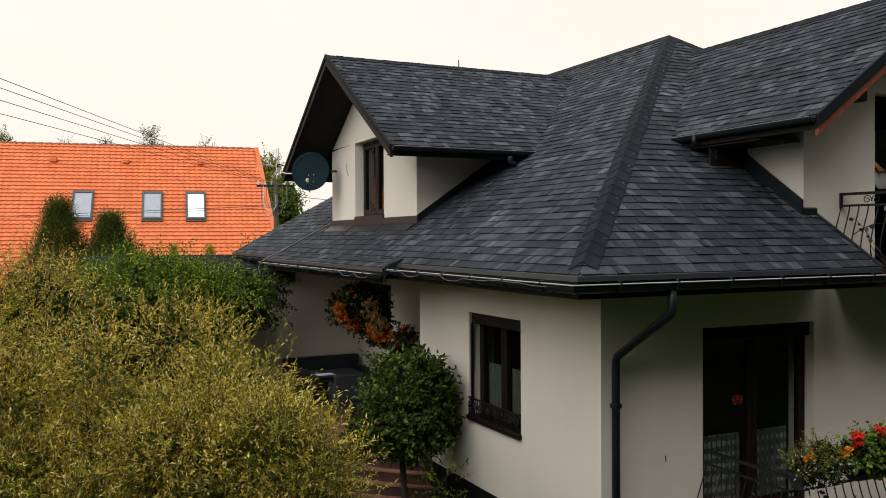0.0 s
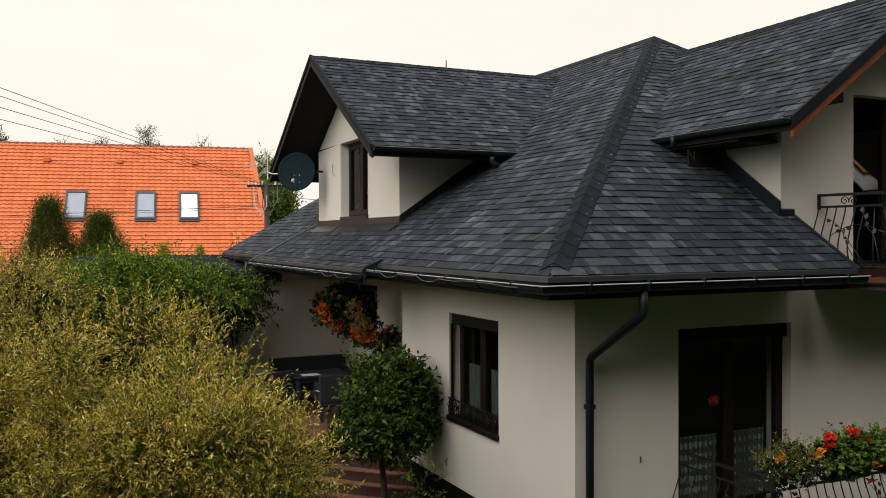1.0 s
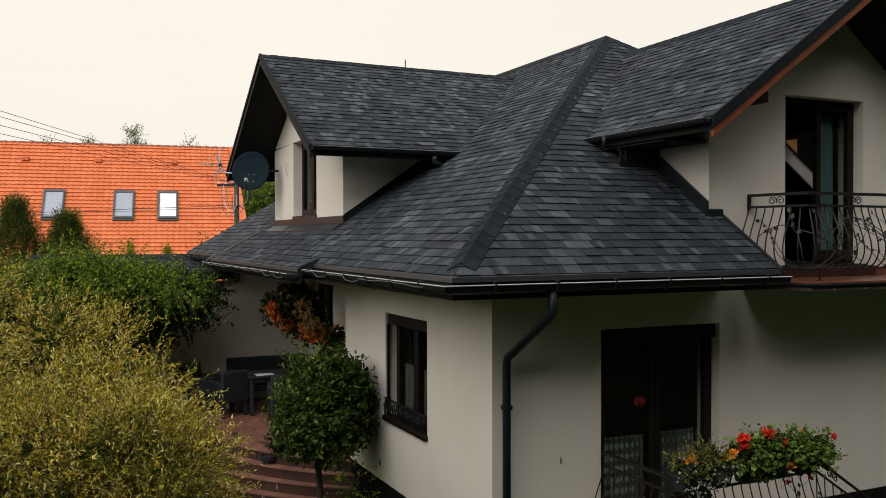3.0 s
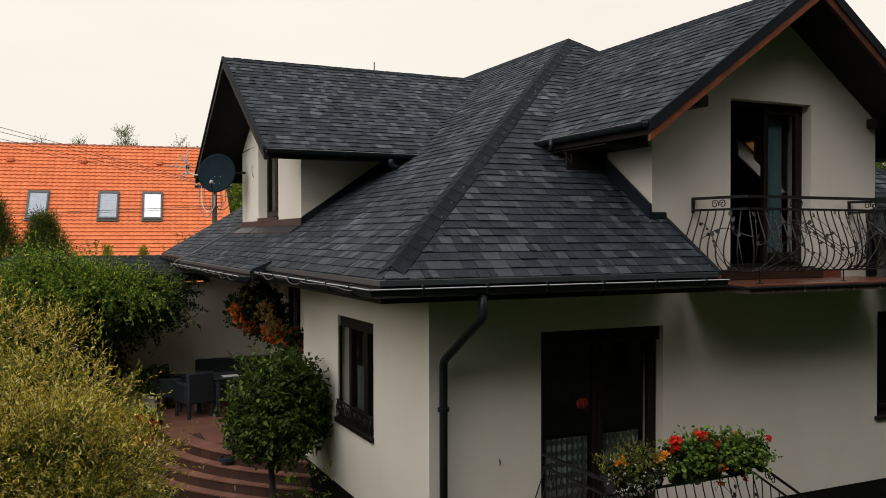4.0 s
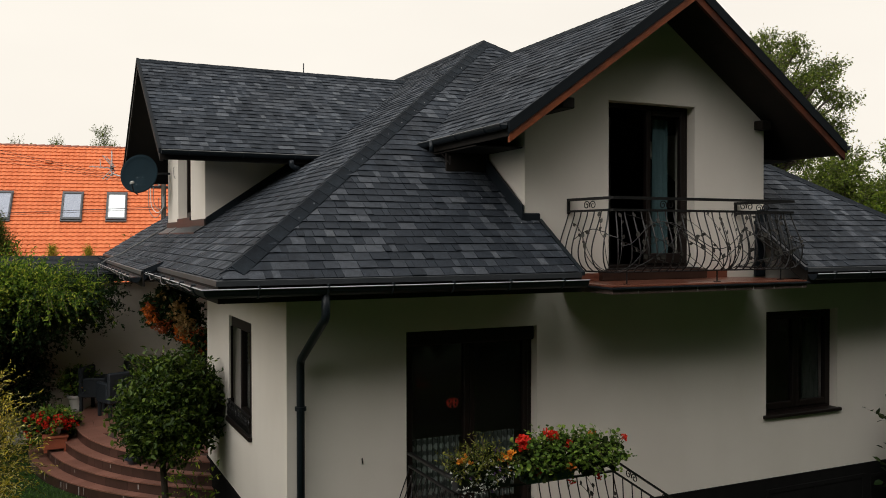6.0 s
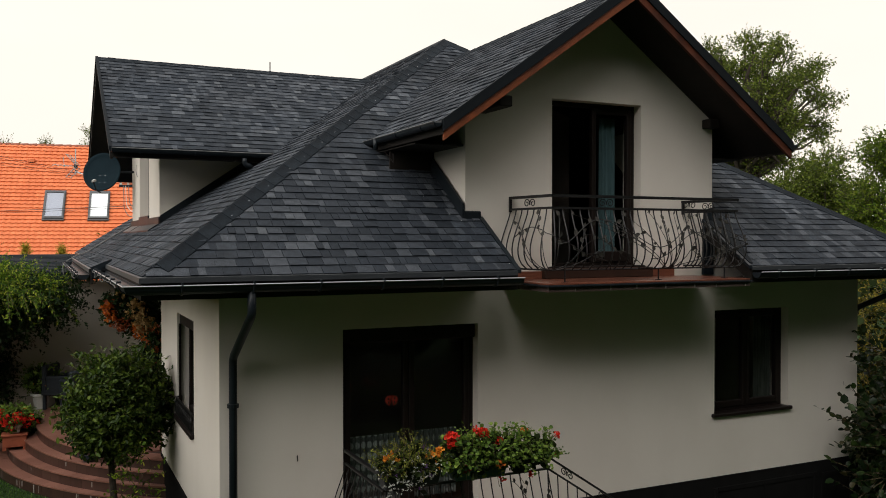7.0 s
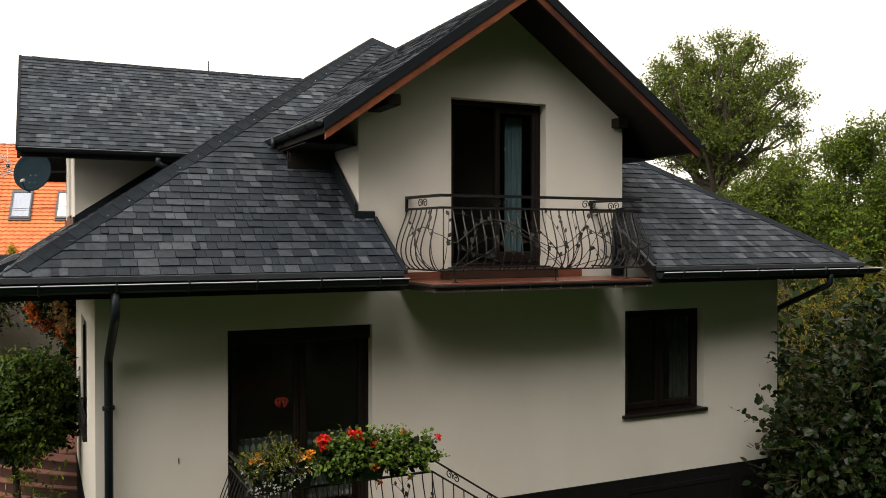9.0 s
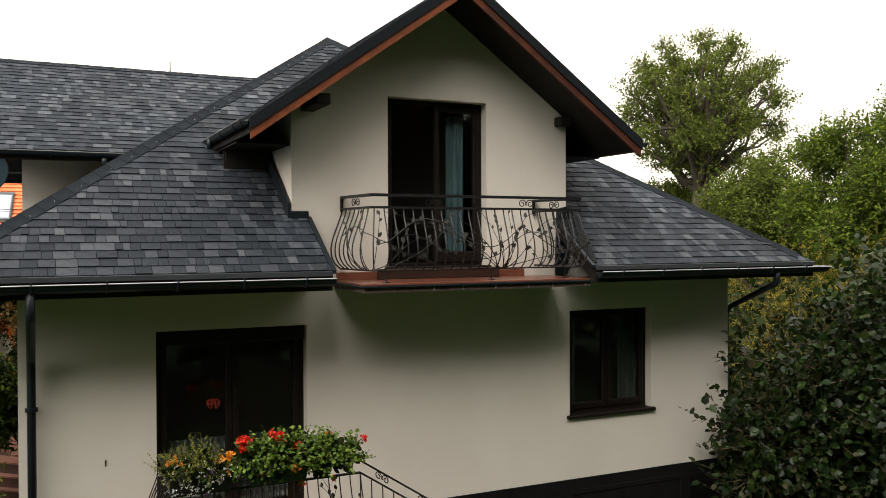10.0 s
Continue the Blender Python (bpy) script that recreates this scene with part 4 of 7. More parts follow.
# ---- balcony ----
slope_z = lambda x: 0.0
BX0, BX1, BY0 = 3.43, 6.39, -1.0
slab_ring = [(BX0, BY0), (BX1, BY0), (BX1, 0.0), (BX0, 0.0)]
# slab set dark, so its unseen underside bounces less light onto the wall
balcony = part("balcony_slab", Shape().prism([(x, y, 2.755 + slope_z(x)) for x, y in slab_ring], [(x, y, 2.825 + slope_z(x)) for x, y in slab_ring]), material("dark_concrete", (0.05, 0.045, 0.038), (0.11, 0.10, 0.085), 0.9, 0, 3, 60, 0.4, 0.004), house, "balcony slab with red-brown tile deck")
part("slab_edge", sweep(Shape(), [(0.0, 2.75), (0.012, 2.75), (0.012, 2.822), (0.0, 2.822)], [(BX0, 0, slope_z(BX0)), (BX0, BY0, slope_z(BX0)), (BX1, BY0, slope_z(BX1)), (BX1, 0, slope_z(BX1))]),
     material("weathered_edge", (0.035, 0.02, 0.016), (0.13, 0.09, 0.08), 0.7, 0, 9, 60, 0.3, 0.003, 0, 0.4, 1.6, (1, 1, 0.15)), balcony, "weathered red-brown slab edge")
part("drip_strip", sweep(Shape(), [(0.0, 2.828), (0.045, 2.822), (0.045, 2.808), (0.04, 2.808), (0.0, 2.816)], [(BX0, 0, slope_z(BX0)), (BX0, BY0, slope_z(BX0)), (BX1, BY0, slope_z(BX1)), (BX1, 0, slope_z(BX1))]), M_METAL, balcony)
for ix in range(10):
    for iy in range(4):
        x0, y0 = BX0 - 0.02 + ix * 0.299, BY0 - 0.02 + iy * 0.255
        t = Shape().block(0, 0, 0, 0.294, 0.25, 0.016)
        ob = part("tile", t, M_BALTILE, balcony)
        ob.location = (x0, y0, 2.830)
part("door_step", Shape().block(3.95, -0.10, 2.846, 5.62, 0.16, 2.975), M_STEPWOOD, balcony, "dark brown wooden door step", bevel=0.008)
M_GROUT = material("pale_joint_lime", (0.20, 0.18, 0.16), (0.38, 0.35, 0.32), 0.9, 0, 12, 60, 0.3, 0.002)
rng = random.Random(41)
for k in range(7):
    x = BX0 + 0.35 + 0.42 * k + rng.uniform(-0.06, 0.06)
    part("lime_streak", Shape().block(x, BY0 - 0.0155, 2.752, x + rng.uniform(0.006, 0.022), BY0 - 0.010, 2.752 + rng.uniform(0.03, 0.062)), M_GROUT, balcony, "pale lime streak")
for a, b in ((BX0, 3.95), (5.62, BX1 - 0.35)):
    part("skirting", Shape().block(a, -0.018, 2.846, b, 0.0, 2.94), M_BALTILE, balcony)


def belly(h):
    """How far the bars swing outward at the height h (0 foot, 1 top)."""
    return 0.135 * math.sin(math.pi * min(1.0, h * 1.02) ** 0.62) ** 1.25 + 0.02 * (1 - h)


class Rail:
    """A plan path of a railing with bellied bars: point(s, h) lies on its surface."""

    def __init__(self, pts, z_low, z_high, rise=None, swing=1.0):
        self.p = [Vector(q) for q in pts]
        self.len = [(b - a).length for a, b in zip(self.p, self.p[1:])]
        self.total = sum(self.len)
        self.zl, self.zh, self.rise, self.swing = z_low, z_high, rise or (lambda x: 0.0), swing

    def plan(self, s):
        for a, b, l in zip(self.p, self.p[1:], self.len):
            if s <= l or b is self.p[-1]:
                d = (b - a).normalized()
                return a + d * s, Vector((d.y, -d.x))
            s -= l

    def point(self, s, h, off=0.0):
        q, o = self.plan(min(max(s, 0), self.total))
        # ease the outward direction round the corners
        acc, w = Vector((0, 0)), 0
        for ds in (-0.1, 0.0, 0.1):
            acc += self.plan(min(max(s + ds, 0), self.total))[1]
        o = acc.normalized()
        b = belly(h) * self.swing + off
        return Vector((q.x + o.x * b, q.y + o.y * b, self.zl + (self.zh - self.zl) * h + self.rise(q.x)))


def iron_leaf(at, normal, tip, size):
    """A small pointed leaf plate with a folded midrib."""
    n, t = Vector(normal).normalized(), Vector(tip).normalized()
    w = n.cross(t).normalized()
    s = Shape()
    mid = [at + t * size * k for k in (0.0, 0.35, 0.7, 1.0)]
    half = [0.08, 0.34, 0.25, 0.0]
    for sx in (-1, 1):
        edge = [m + w * sx * size * hw + n * 0.12 * size * hw for m, hw in zip(mid, half)]
        for i in range(3):
            s.face([mid[i], mid[i + 1], edge[i + 1], edge[i]] if sx > 0 else [mid[i + 1], mid[i], edge[i], edge[i + 1]])
    return s


def stem(rail, holder, s0, h0, s1, h1, bend, rng, leaves=3, r=0.0055):
    pts = []
    for i in range(15):
        t = i / 14
        e = t * t * (3 - 2 * t)
        s = s0 + (s1 - s0) * t + bend * math.sin(math.pi * t) * 0.3
        h = h0 + (h1 - h0) * e + bend * math.sin(2 * math.pi * t) * 0.12
        pts.append(rail.point(s, max(0.0, min(1.0, h)), 0.012))
    part("vine_stem", Shape().tube(pts, [r * (1 - 0.5 * i / 14) for i in range(15)], 5), M_IRON, holder)
    for k in range(leaves):
        i = min(13, 5 + int((k + 1) * 9 / leaves))
        d = (pts[i] - pts[i - 1]).normalized()
        _, o = rail.plan(min(max(s0 + (s1 - s0) * i / 14, 0), rail.total))
        o3 = Vector((o.x, o.y, 0))
        side = o3.cross(d) * rng.choice((-1, 1))
        part("leaf", iron_leaf(pts[i], o3 + 0.3 * side, d + 0.8 * side, rng.uniform(0.05, 0.075)), M_IRONLEAF, holder)


def scroll(centre, right, size):
    """A pair of C-scrolls, mirror images, standing on the lower rail."""
    s = Shape()
    for sx in (-1, 1):
        pts = []
        for i in range(22):
            t = i / 21
            a = 4.6 * t * math.pi * 0.62 - 0.4
            r = size * (0.55 - 0.42 * t)
            pts.append(centre + right * sx * (0.05 * size + 0.5 * size - r * math.cos(a) * 1.0) + Vector((0, 0, r * math.sin(a) + 0.1 * size)))
        s.tube(pts, 0.006, 5)
    return s


rng = random.Random(11)
railing = thing("balcony_railing", "black wrought-iron balcony railing with bellied bars, vines and leaves", "railing", (4.9, -0.8, 2.85))
br = Rail([(3.51, 0.0), (3.59, -0.80), (6.36, -0.80), (6.19, 0.0)], 2.985, 3.70, slope_z)


def rail_thing(rail, holder, rows, spacing, top_z, rods=0.0068):
    """Rails as (name, level, half width), level None for the hand rail, 1 and 0 for the upper and lower rail; balusters between."""
    for nm, h, r in rows:
        if h == 0:
            part(nm, Shape().tube([rail.point(rail.total * i / 40, 0.0) for i in range(41)], 0.011, 6), M_IRON, holder)
        else:
            prof = [(-r, -0.6 * r), (r, -0.6 * r), (r, 0.6 * r), (-r, 0.6 * r)]
            zz = top_z if h is None else rail.zh
            part(nm, sweep(Shape(), prof, [(p.x, p.y, zz + rail.rise(p.x)) for p in rail.p]), M_IRON, holder)
    n = int(rail.total / spacing)
    for i in range(n + 1):
        s = rail.total * i / n
        path = [rail.point(s, 1 - j / 12) for j in range(13)]
        part("baluster", Shape().tube(path, rods, 5), M_IRON, holder)


rail_thing(br, railing, (("top_rail", None, 0.027), ("middle_rail", 1, 0.022), ("bottom_rail", 0, 0.012)), 0.118, 3.84, rods=0.0085)
for x, y in ((3.50, -0.01), (6.19, -0.01)):
    part("wall_post", Shape().block(x - 0.016, y - 0.016, 3.67, x + 0.016, y + 0.01, 3.85), M_IRON, railing)
for x in (3.75, 5.1, 6.15):
    part("foot", Shape().tube([(x, -0.83, 2.846), (x, -0.83, 2.99)], 0.009, 6).block(x - 0.03, -0.86, 2.846, x + 0.03, -0.80, 2.853), M_IRON, railing)
for c, d in (((3.54, -0.40), (0.1, -0.8)), ((4.35, -0.80), (1, 0)), ((5.6, -0.80), (1, 0)), ((6.23, -0.45), (-0.1, 0.8))):
    part("scroll", scroll(Vector((c[0], c[1], 3.755)), Vector((d[0], d[1], 0)).normalized(), 0.10), M_IRON, railing)
root = 0.81 + 1.62
for s1, h1, bend in ((0.95, 0.93, 0.5), (1.15, 0.55, -0.5), (1.30, 0.82, 0.4), (1.55, 0.30, -0.3), (1.75, 0.90, 0.3), (2.0, 0.62, 0.2), (2.15, 0.95, 0.1), (2.38, 0.85, -0.1),
                     (2.55, 0.95, 0.1), (2.75, 0.72, -0.2), (2.95, 0.92, -0.3), (3.35, 0.85, -0.4), (3.6, 0.45, 0.5)):
    stem(br, railing, root + rng.uniform(-0.05, 0.05), 0.0, s1, h1, bend, rng, rng.choice((2, 3, 3, 4)))
for s0, s1, h1, bend in ((0.75, 0.15, 0.8, 0.2), (0.78, 0.35, 0.6, -0.2), (0.8, 0.55, 0.92, 0.2), (0.82, 1.2, 0.75, 0.3), (0.85, 1.5, 0.5, -0.4), (0.8, 0.9, 0.9, 0.1), (0.85, 1.75, 0.75, 0.4),
                         (3.5, 4.1, 0.75, 0.2), (3.5, 3.75, 0.9, 0.1), (3.5, 3.1, 0.7, 0.2), (3.5, 3.95, 0.4, -0.2), (1.6, 0.95, 0.35, 0.4), (3.2, 2.75, 0.35, -0.3)):
    stem(br, railing, s0, 0.0, s1, h1, bend, rng, 3)
for k in range(6):
    s0 = 0.25 + 0.62 * k
    pts = []
    ph, h0 = rng.random() * 6, rng.uniform(0.2, 0.75)
    for i in range(21):
        t = i / 20
        pts.append(br.point(s0 + 1.15 * t, min(0.97, max(0.03, h0 + 0.22 * math.sin(ph + 5.2 * t))), 0.014))
    part("vine_stem", Shape().tube(pts, 0.0055, 5), M_IRON, railing)
    for i in (3, 7, 11, 15, 19):
        d = (pts[i] - pts[i - 1]).normalized()
        _, o = br.plan(min(br.total, s0 + 1.15 * i / 20))
        o3 = Vector((o.x, o.y, 0))
        sd = o3.cross(d) * rng.choice((-1, 1))
        part("leaf", iron_leaf(pts[i], o3 + 0.2 * sd, d + 0.9 * sd, rng.uniform(0.06, 0.085)), M_IRONLEAF, railing)
for ob in railing.children:
    ob.matrix_parent_inverse = Matrix.Translation(railing.location).inverted()

# ---- ridge and hip caps ----
def caps(a, b, zl, zr, step=0.23):
    """Folded cap shingles from a up to b; zl and zr are the slopes on the left and right of that run."""
    a, b = Vector(a), Vector(b)
    d = (b - a).normalized()
    flat = Vector((d.x, d.y, 0)).normalized()
    left, right = Vector((-flat.y, flat.x, 0)), Vector((flat.y, -flat.x, 0))

    def wing(o, zf):
        p = a + (b - a) * 0.5
        q = p + o * 0.138
        return Vector((q.x - p.x, q.y - p.y, zf(q.x, q.y) - p.z))
    wl_, wr_ = wing(left, zl), wing(right, zr)
    up = Vector((0, 0, 1))
    s = Shape()
    ln = step + 0.03
    for w_, flip in ((wl_, 1), (wr_, -1)):
        e = [Vector((0, 0, 0)), w_, w_ + d * ln, d * ln]
        hi = [0.030, 0.020, 0.014, 0.024]
        low = [p + up * 0.004 for p in e]
        top = [p + up * h for p, h in zip(e, hi)]
        if flip > 0:
            low, top = low[::-1], top[::-1]
        s.prism(low, top)
    me = s.mesh("cap_shingle")
    me.materials.append(M_CAP)
    n = int((b - a).length / step)
    for i in range(n):
        ob = new("cap_shingle", me)
        ob.parent = roof
        ob.location = a + d * (i * step)


caps((E0 + 0.14, hip_l(E0 + 0.14), front_z(0, hip_l(E0 + 0.14))), (AX, AY, AZ), left_z, front_z)
caps((E1 - 0.14, hip_r(E1 - 0.14), front_z(0, hip_r(E1 - 0.14))), (AX, AY, AZ), front_z, right_z)
caps((AX, BY, AZ), (AX, AY, AZ), right_z, left_z)
caps((GAX, GV, FZ), (GAX, vy(GAX), FZ), gable_l, gable_r, 0.2)
caps((DV, DY, GZ - 0.018), (vx(DY), DY, GZ - 0.018), dorm_f, dorm_n, 0.2)

nail = Shape().lathe([(0.0, 0.006), (0.004, 0.005), (0.006, 0.0)], (0, 0, 0), 8).mesh("nail_head")
nail.materials.append(material("bright_nail_zinc", (0.45, 0.46, 0.47), (0.6, 0.6, 0.6), 0.4, 0.4, 8, 60, 0.0))
rng = random.Random(77)
for k in range(15):
    x = 0.1 + 0.29 * k + rng.uniform(-0.05, 0.05)
    y = hip_l(x) - 0.13 + rng.uniform(-0.012, 0.012)
    ob = new("nail_head", nail)
    ob.parent, ob.location = roof, (x, y, front_z(x, y) + 0.022)
for x, y in ((2.70, 0.03), (2.80, -0.08), (2.97, -0.07), (3.05, -0.78), (2.5, 0.35)):
    ob = new("nail_head", nail)
    ob.parent, ob.location = roof, (x, y, front_z(x, y) + 0.022)

# ---- terrace and its round steps ----
STEPS = [(0.0, 8.05, 4.75), (-0.17, 8.2, 4.98), (-0.34, 8.4, 5.24), (-0.51, 8.6, 5.52)]
terrace = thing("terrace", "red-brown tiled terrace with curved steps down to the lawn", "terrace", (-1, 7, 0), kind="structure")


def arc_ring(cy, r):
    """The plan of one step: an arc round (3, cy), from the house wall to the end wall."""
    pts = []
    y_end = RY1 - 0.004
    t0 = math.pi + math.acos(3.0 / r)           # meets x = 0
    t1 = math.pi - math.asin(min(0.95, (y_end - cy) / r))
    for i in range(49):
        t = t0 + (t1 - t0) * i / 48
        pts.append((3.0 + r * math.cos(t), cy + r * math.sin(t)))
    return pts


for k, (z, cy, r) in enumerate(STEPS):
    pts = arc_ring(cy, r)
    inside = [(-0.03, RY1 - 0.004)] if k else [(RX - 0.004, RY1 - 0.004), (RX - 0.004, RY0 + 0.004), (-0.004, RY0 + 0.004)]
    ring_ = pts + inside
    ob = part("step", Shape().prism([(x, y, -1.2) for x, y in ring_][::-1], [(x, y, z - 0.02) for x, y in ring_][::-1]), M_JOINT, None)
    settle(ob, terrace)
    # nosing: tile strip along the arc, proud of the riser
    n = 26
    for i in range(n):
        s = Shape()
        seg = []
        for j in range(4):
            t = (i + (j / 3) * 0.985) / n
            f = t * 48
            a, b = pts[min(47, int(f))], pts[min(48, int(f) + 1)]
            q = Vector(a).lerp(Vector(b), f - int(f))
            seg.append(q)
        c = Vector((3.0, cy))
        outer = [c + (q - c) * (1 + 0.02 / r) for q in seg]
        inner = [c + (q - c) * (1 - 0.29 / r) for q in seg]
        loop = [(p.x, p.y) for p in outer] + [(p.x, p.y) for p in reversed(inner)]
        s.prism([(x, y, z - 0.022) for x, y in loop], [(x, y, z) for x, y in loop])
        settle(part("tile", s, M_TILE, None), terrace)
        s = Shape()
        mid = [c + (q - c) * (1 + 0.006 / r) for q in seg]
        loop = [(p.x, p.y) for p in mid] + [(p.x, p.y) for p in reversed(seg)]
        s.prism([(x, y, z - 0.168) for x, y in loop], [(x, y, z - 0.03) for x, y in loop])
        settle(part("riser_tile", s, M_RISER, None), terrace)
# lime runs on the risers
rng = random.Random(12)
for k, (z, cy, r) in enumerate(STEPS[1:], 1):
    for _ in range((0, 2, 4, 20)[k]):
        t = math.radians(rng.uniform(186, 236))
        w, top = rng.uniform(0.003, 0.014), z - rng.uniform(0.03, 0.06)
        low = top - rng.uniform(0.05, 0.13 if k == 3 else 0.09)
        e = [(3 + (r + 0.0085) * math.cos(a), cy + (r + 0.0085) * math.sin(a)) for a in (t - w / r, t + w / r)]
        f = [(3 + (r + 0.002) * math.cos(a), cy + (r + 0.002) * math.sin(a)) for a in (t + w / r, t - w / r)]
        settle(part("lime_run", Shape().prism([(x, y, low) for x, y in e + f], [(x, y, top) for x, y in e + f]), M_GROUT, None), terrace)
# floor tiles of the terrace
cx, cyy, rr = 3.0, STEPS[0][1], STEPS[0][2] - 0.295
for ix in range(10):
    for iy in range(18):
        x0, y0 = -1.75 + ix * 0.302, 4.7 + iy * 0.302
        if x0 + 0.3 > RX or y0 + 0.3 > RY1:
            continue
        far = max(math.hypot(x - cx, y - cyy) for x in (x0, x0 + 0.297) for y in (y0, y0 + 0.297))
        if far > rr + 0.16:
            continue
        ob = part("tile", Shape().block(0, 0, -0.02, 0.297, 0.297, -0.002), M_TILE, None)
        ob.location = (x0, y0, 0)
        settle(ob, terrace)


# ---- patio landing with stairs and railing ----
landing = thing("patio_stairs", "tiled landing with stairs down along the house wall", "stairs", (2.3, -0.6, 0), kind="structure")
settle(part("landing_block", Shape().block(1.25, -1.25, -1.7, 3.34, -0.024, -0.03), M_PLINTH, None), landing)
for ix in range(7):
    for iy in range(4):
        ob = part("tile", Shape().block(0, 0, -0.026, 0.296, 0.296, -0.006), M_TILE, None)
        ob.location = (1.245 + ix * 0.3, -1.27 + iy * 0.305, 0)
        settle(ob, landing)
for i in range(8):
    z = -0.17 * (i + 1)
    settle(part("stair_step", Shape().block(3.34 + 0.265 * i, -1.22, -1.7, 3.34 + 0.265 * (i + 1), -0.024, z), M_TILE, None, bevel=0.006), landing)

rng = random.Random(23)
patio_rail = thing("patio_railing", "black wrought-iron patio railing with vines and leaves", "railing", (2.3, -1.2, 0))
pr = Rail([(1.38, -0.03), (1.38, -1.18), (3.30, -1.18)], 0.10, 0.84)
rail_thing(pr, patio_rail, (("top_rail", None, 0.022), ("middle_rail", 1, 0.016), ("bottom_rail", 0, 0.012)), 0.115, 0.98)
for s0, s1, h1, b in ((0.5, 0.1, 0.9, 0.2), (0.55, 0.9, 0.7, 0.3), (1.2, 0.7, 0.85, 0.3), (1.5, 2.0, 0.8, 0.3), (2.0, 1.6, 0.9, -0.3), (2.3, 2.8, 0.85, 0.3), (2.6, 2.2, 0.6, 0.3), (2.9, 2.6, 0.9, 0.2), (2.8, 3.05, 0.7, 0.2)):
    stem(pr, patio_rail, s0, 0.0, s1, h1, b, rng, 3)


class Flight(Rail):
    """A straight flight: the same bars, falling along the run."""

    def point(self, s, h, off=0.0):
        q, o = self.plan(min(max(s, 0), self.total))
        return Vector((q.x + o.x * (0.02 * math.sin(math.pi * h) + off), q.y + o.y * (0.02 * math.sin(math.pi * h) + off), self.zl + (self.zh - self.zl) * h + self.rise(q.x)))


fall = lambda x: -0.655 * (x - 3.30)
fl = Flight([(3.30, -1.18), (5.35, -1.18)], 0.12, 0.84, fall)
for nm, z, r in (("hand_rail", 0.97, 0.022), ("flight_rail", 0.84, 0.014), ("flight_bottom_rail", 0.12, 0.012)):
    part(nm, sweep(Shape(), [(-r, -0.012), (r, -0.012), (r, 0.012), (-r, 0.012)], [(3.30, -1.18, z), (5.35, -1.18, z + fall(5.35))]), M_IRON, patio_rail)
for i in range(17):
    part("baluster", Shape().tube([fl.point(fl.total * i / 16, j / 6) for j in range(7)], 0.0068, 5), M_IRON, patio_rail)
for s0, s1, h1, b in ((0.2, 0.6, 0.8, 0.2), (0.5, 0.9, 0.5, -0.2), (0.9, 0.5, 0.85, 0.2), (1.2, 1.6, 0.8, 0.2), (1.6, 1.2, 0.6, 0.2), (1.7, 1.95, 0.8, 0.1)):
    stem(fl, patio_rail, s0, 0.0, s1, h1, b, rng, 3)
part("scroll", scroll(Vector((3.55, -1.18, 0.905 + fall(3.55))), Vector((1, 0, -0.655)).normalized(), 0.09), M_IRON, patio_rail)
part("scroll", scroll(Vector((4.05, -1.18, 0.905 + fall(4.05))), Vector((1, 0, -0.655)).normalized(), 0.09), M_IRON, patio_rail)
for ob in patio_rail.children:
    ob.matrix_parent_inverse = Matrix.Translation(patio_rail.location).inverted()

# ---- flower guard of the side window ----
guard = thing("window_guard", "black wrought-iron flower guard before the side window", "railing", (-0.1, 2.3, 0.95))
gr = Rail([(0.06, 2.985), (-0.02, 2.985), (-0.02, 1.647), (0.06, 1.647)], 0.965, 1.19, None, 0.12)
for nm, h in (("top_rail", 1), ("bottom_rail", 0)):
    part(nm, sweep(Shape(), [(-0.009, -0.009), (0.009, -0.009), (0.009, 0.009), (-0.009, 0.009)], [(p.x, p.y, gr.zl + (gr.zh - gr.zl) * h) for p in gr.p]), M_IRON, guard)
for i in range(27):
    part("baluster", Shape().tube([gr.point(gr.total * i / 26, j / 6) for j in range(7)], 0.006, 5), M_IRON, guard)
for i in range(7):
    part("scroll", scroll(Vector((-0.03, 1.75 + i * 0.19, 1.08)), Vector((0, 1, 0)), 0.11), M_IRON, guard)
for ob in guard.children:
    ob.matrix_parent_inverse = Matrix.Translation(guard.location).inverted()

# ---- garden furniture on the terrace ----
M_RATTAN = material("dark_rattan", (0.007, 0.010, 0.0135), (0.020, 0.026, 0.033), 0.6, 0, 14, 120, 0.6, 0.006, 0, 0.4, 1.6, (1, 1, 3))
M_CUSHION = material("charcoal_cushion", (0.007, 0.0075, 0.009), (0.018, 0.019, 0.022), 0.9, 0, 8, 90, 0.4, 0.004)
M_PAPER = material("white_paper", (0.5, 0.5, 0.47), (0.65, 0.65, 0.62), 0.8, 0, 6, 50, 0.1, 0.001)
M_WHITEPOT = material("white_glazed_pot", (0.5, 0.49, 0.46), (0.68, 0.67, 0.63), 0.5, 0, 6, 60, 0.2, 0.003)
M_TERRA = material("terracotta_box", (0.22, 0.05, 0.022), (0.36, 0.095, 0.042), 0.8, 0, 6, 60, 0.3, 0.003)
M_BLACKPOT = material("black_plastic_pot", (0.01, 0.01, 0.012), (0.025, 0.025, 0.03), 0.5, 0, 6, 60, 0.1, 0.002)
M_SOIL = material("potting_soil", (0.015, 0.01, 0.007), (0.04, 0.028, 0.02), 0.95, 0, 20, 90, 0.6, 0.01)


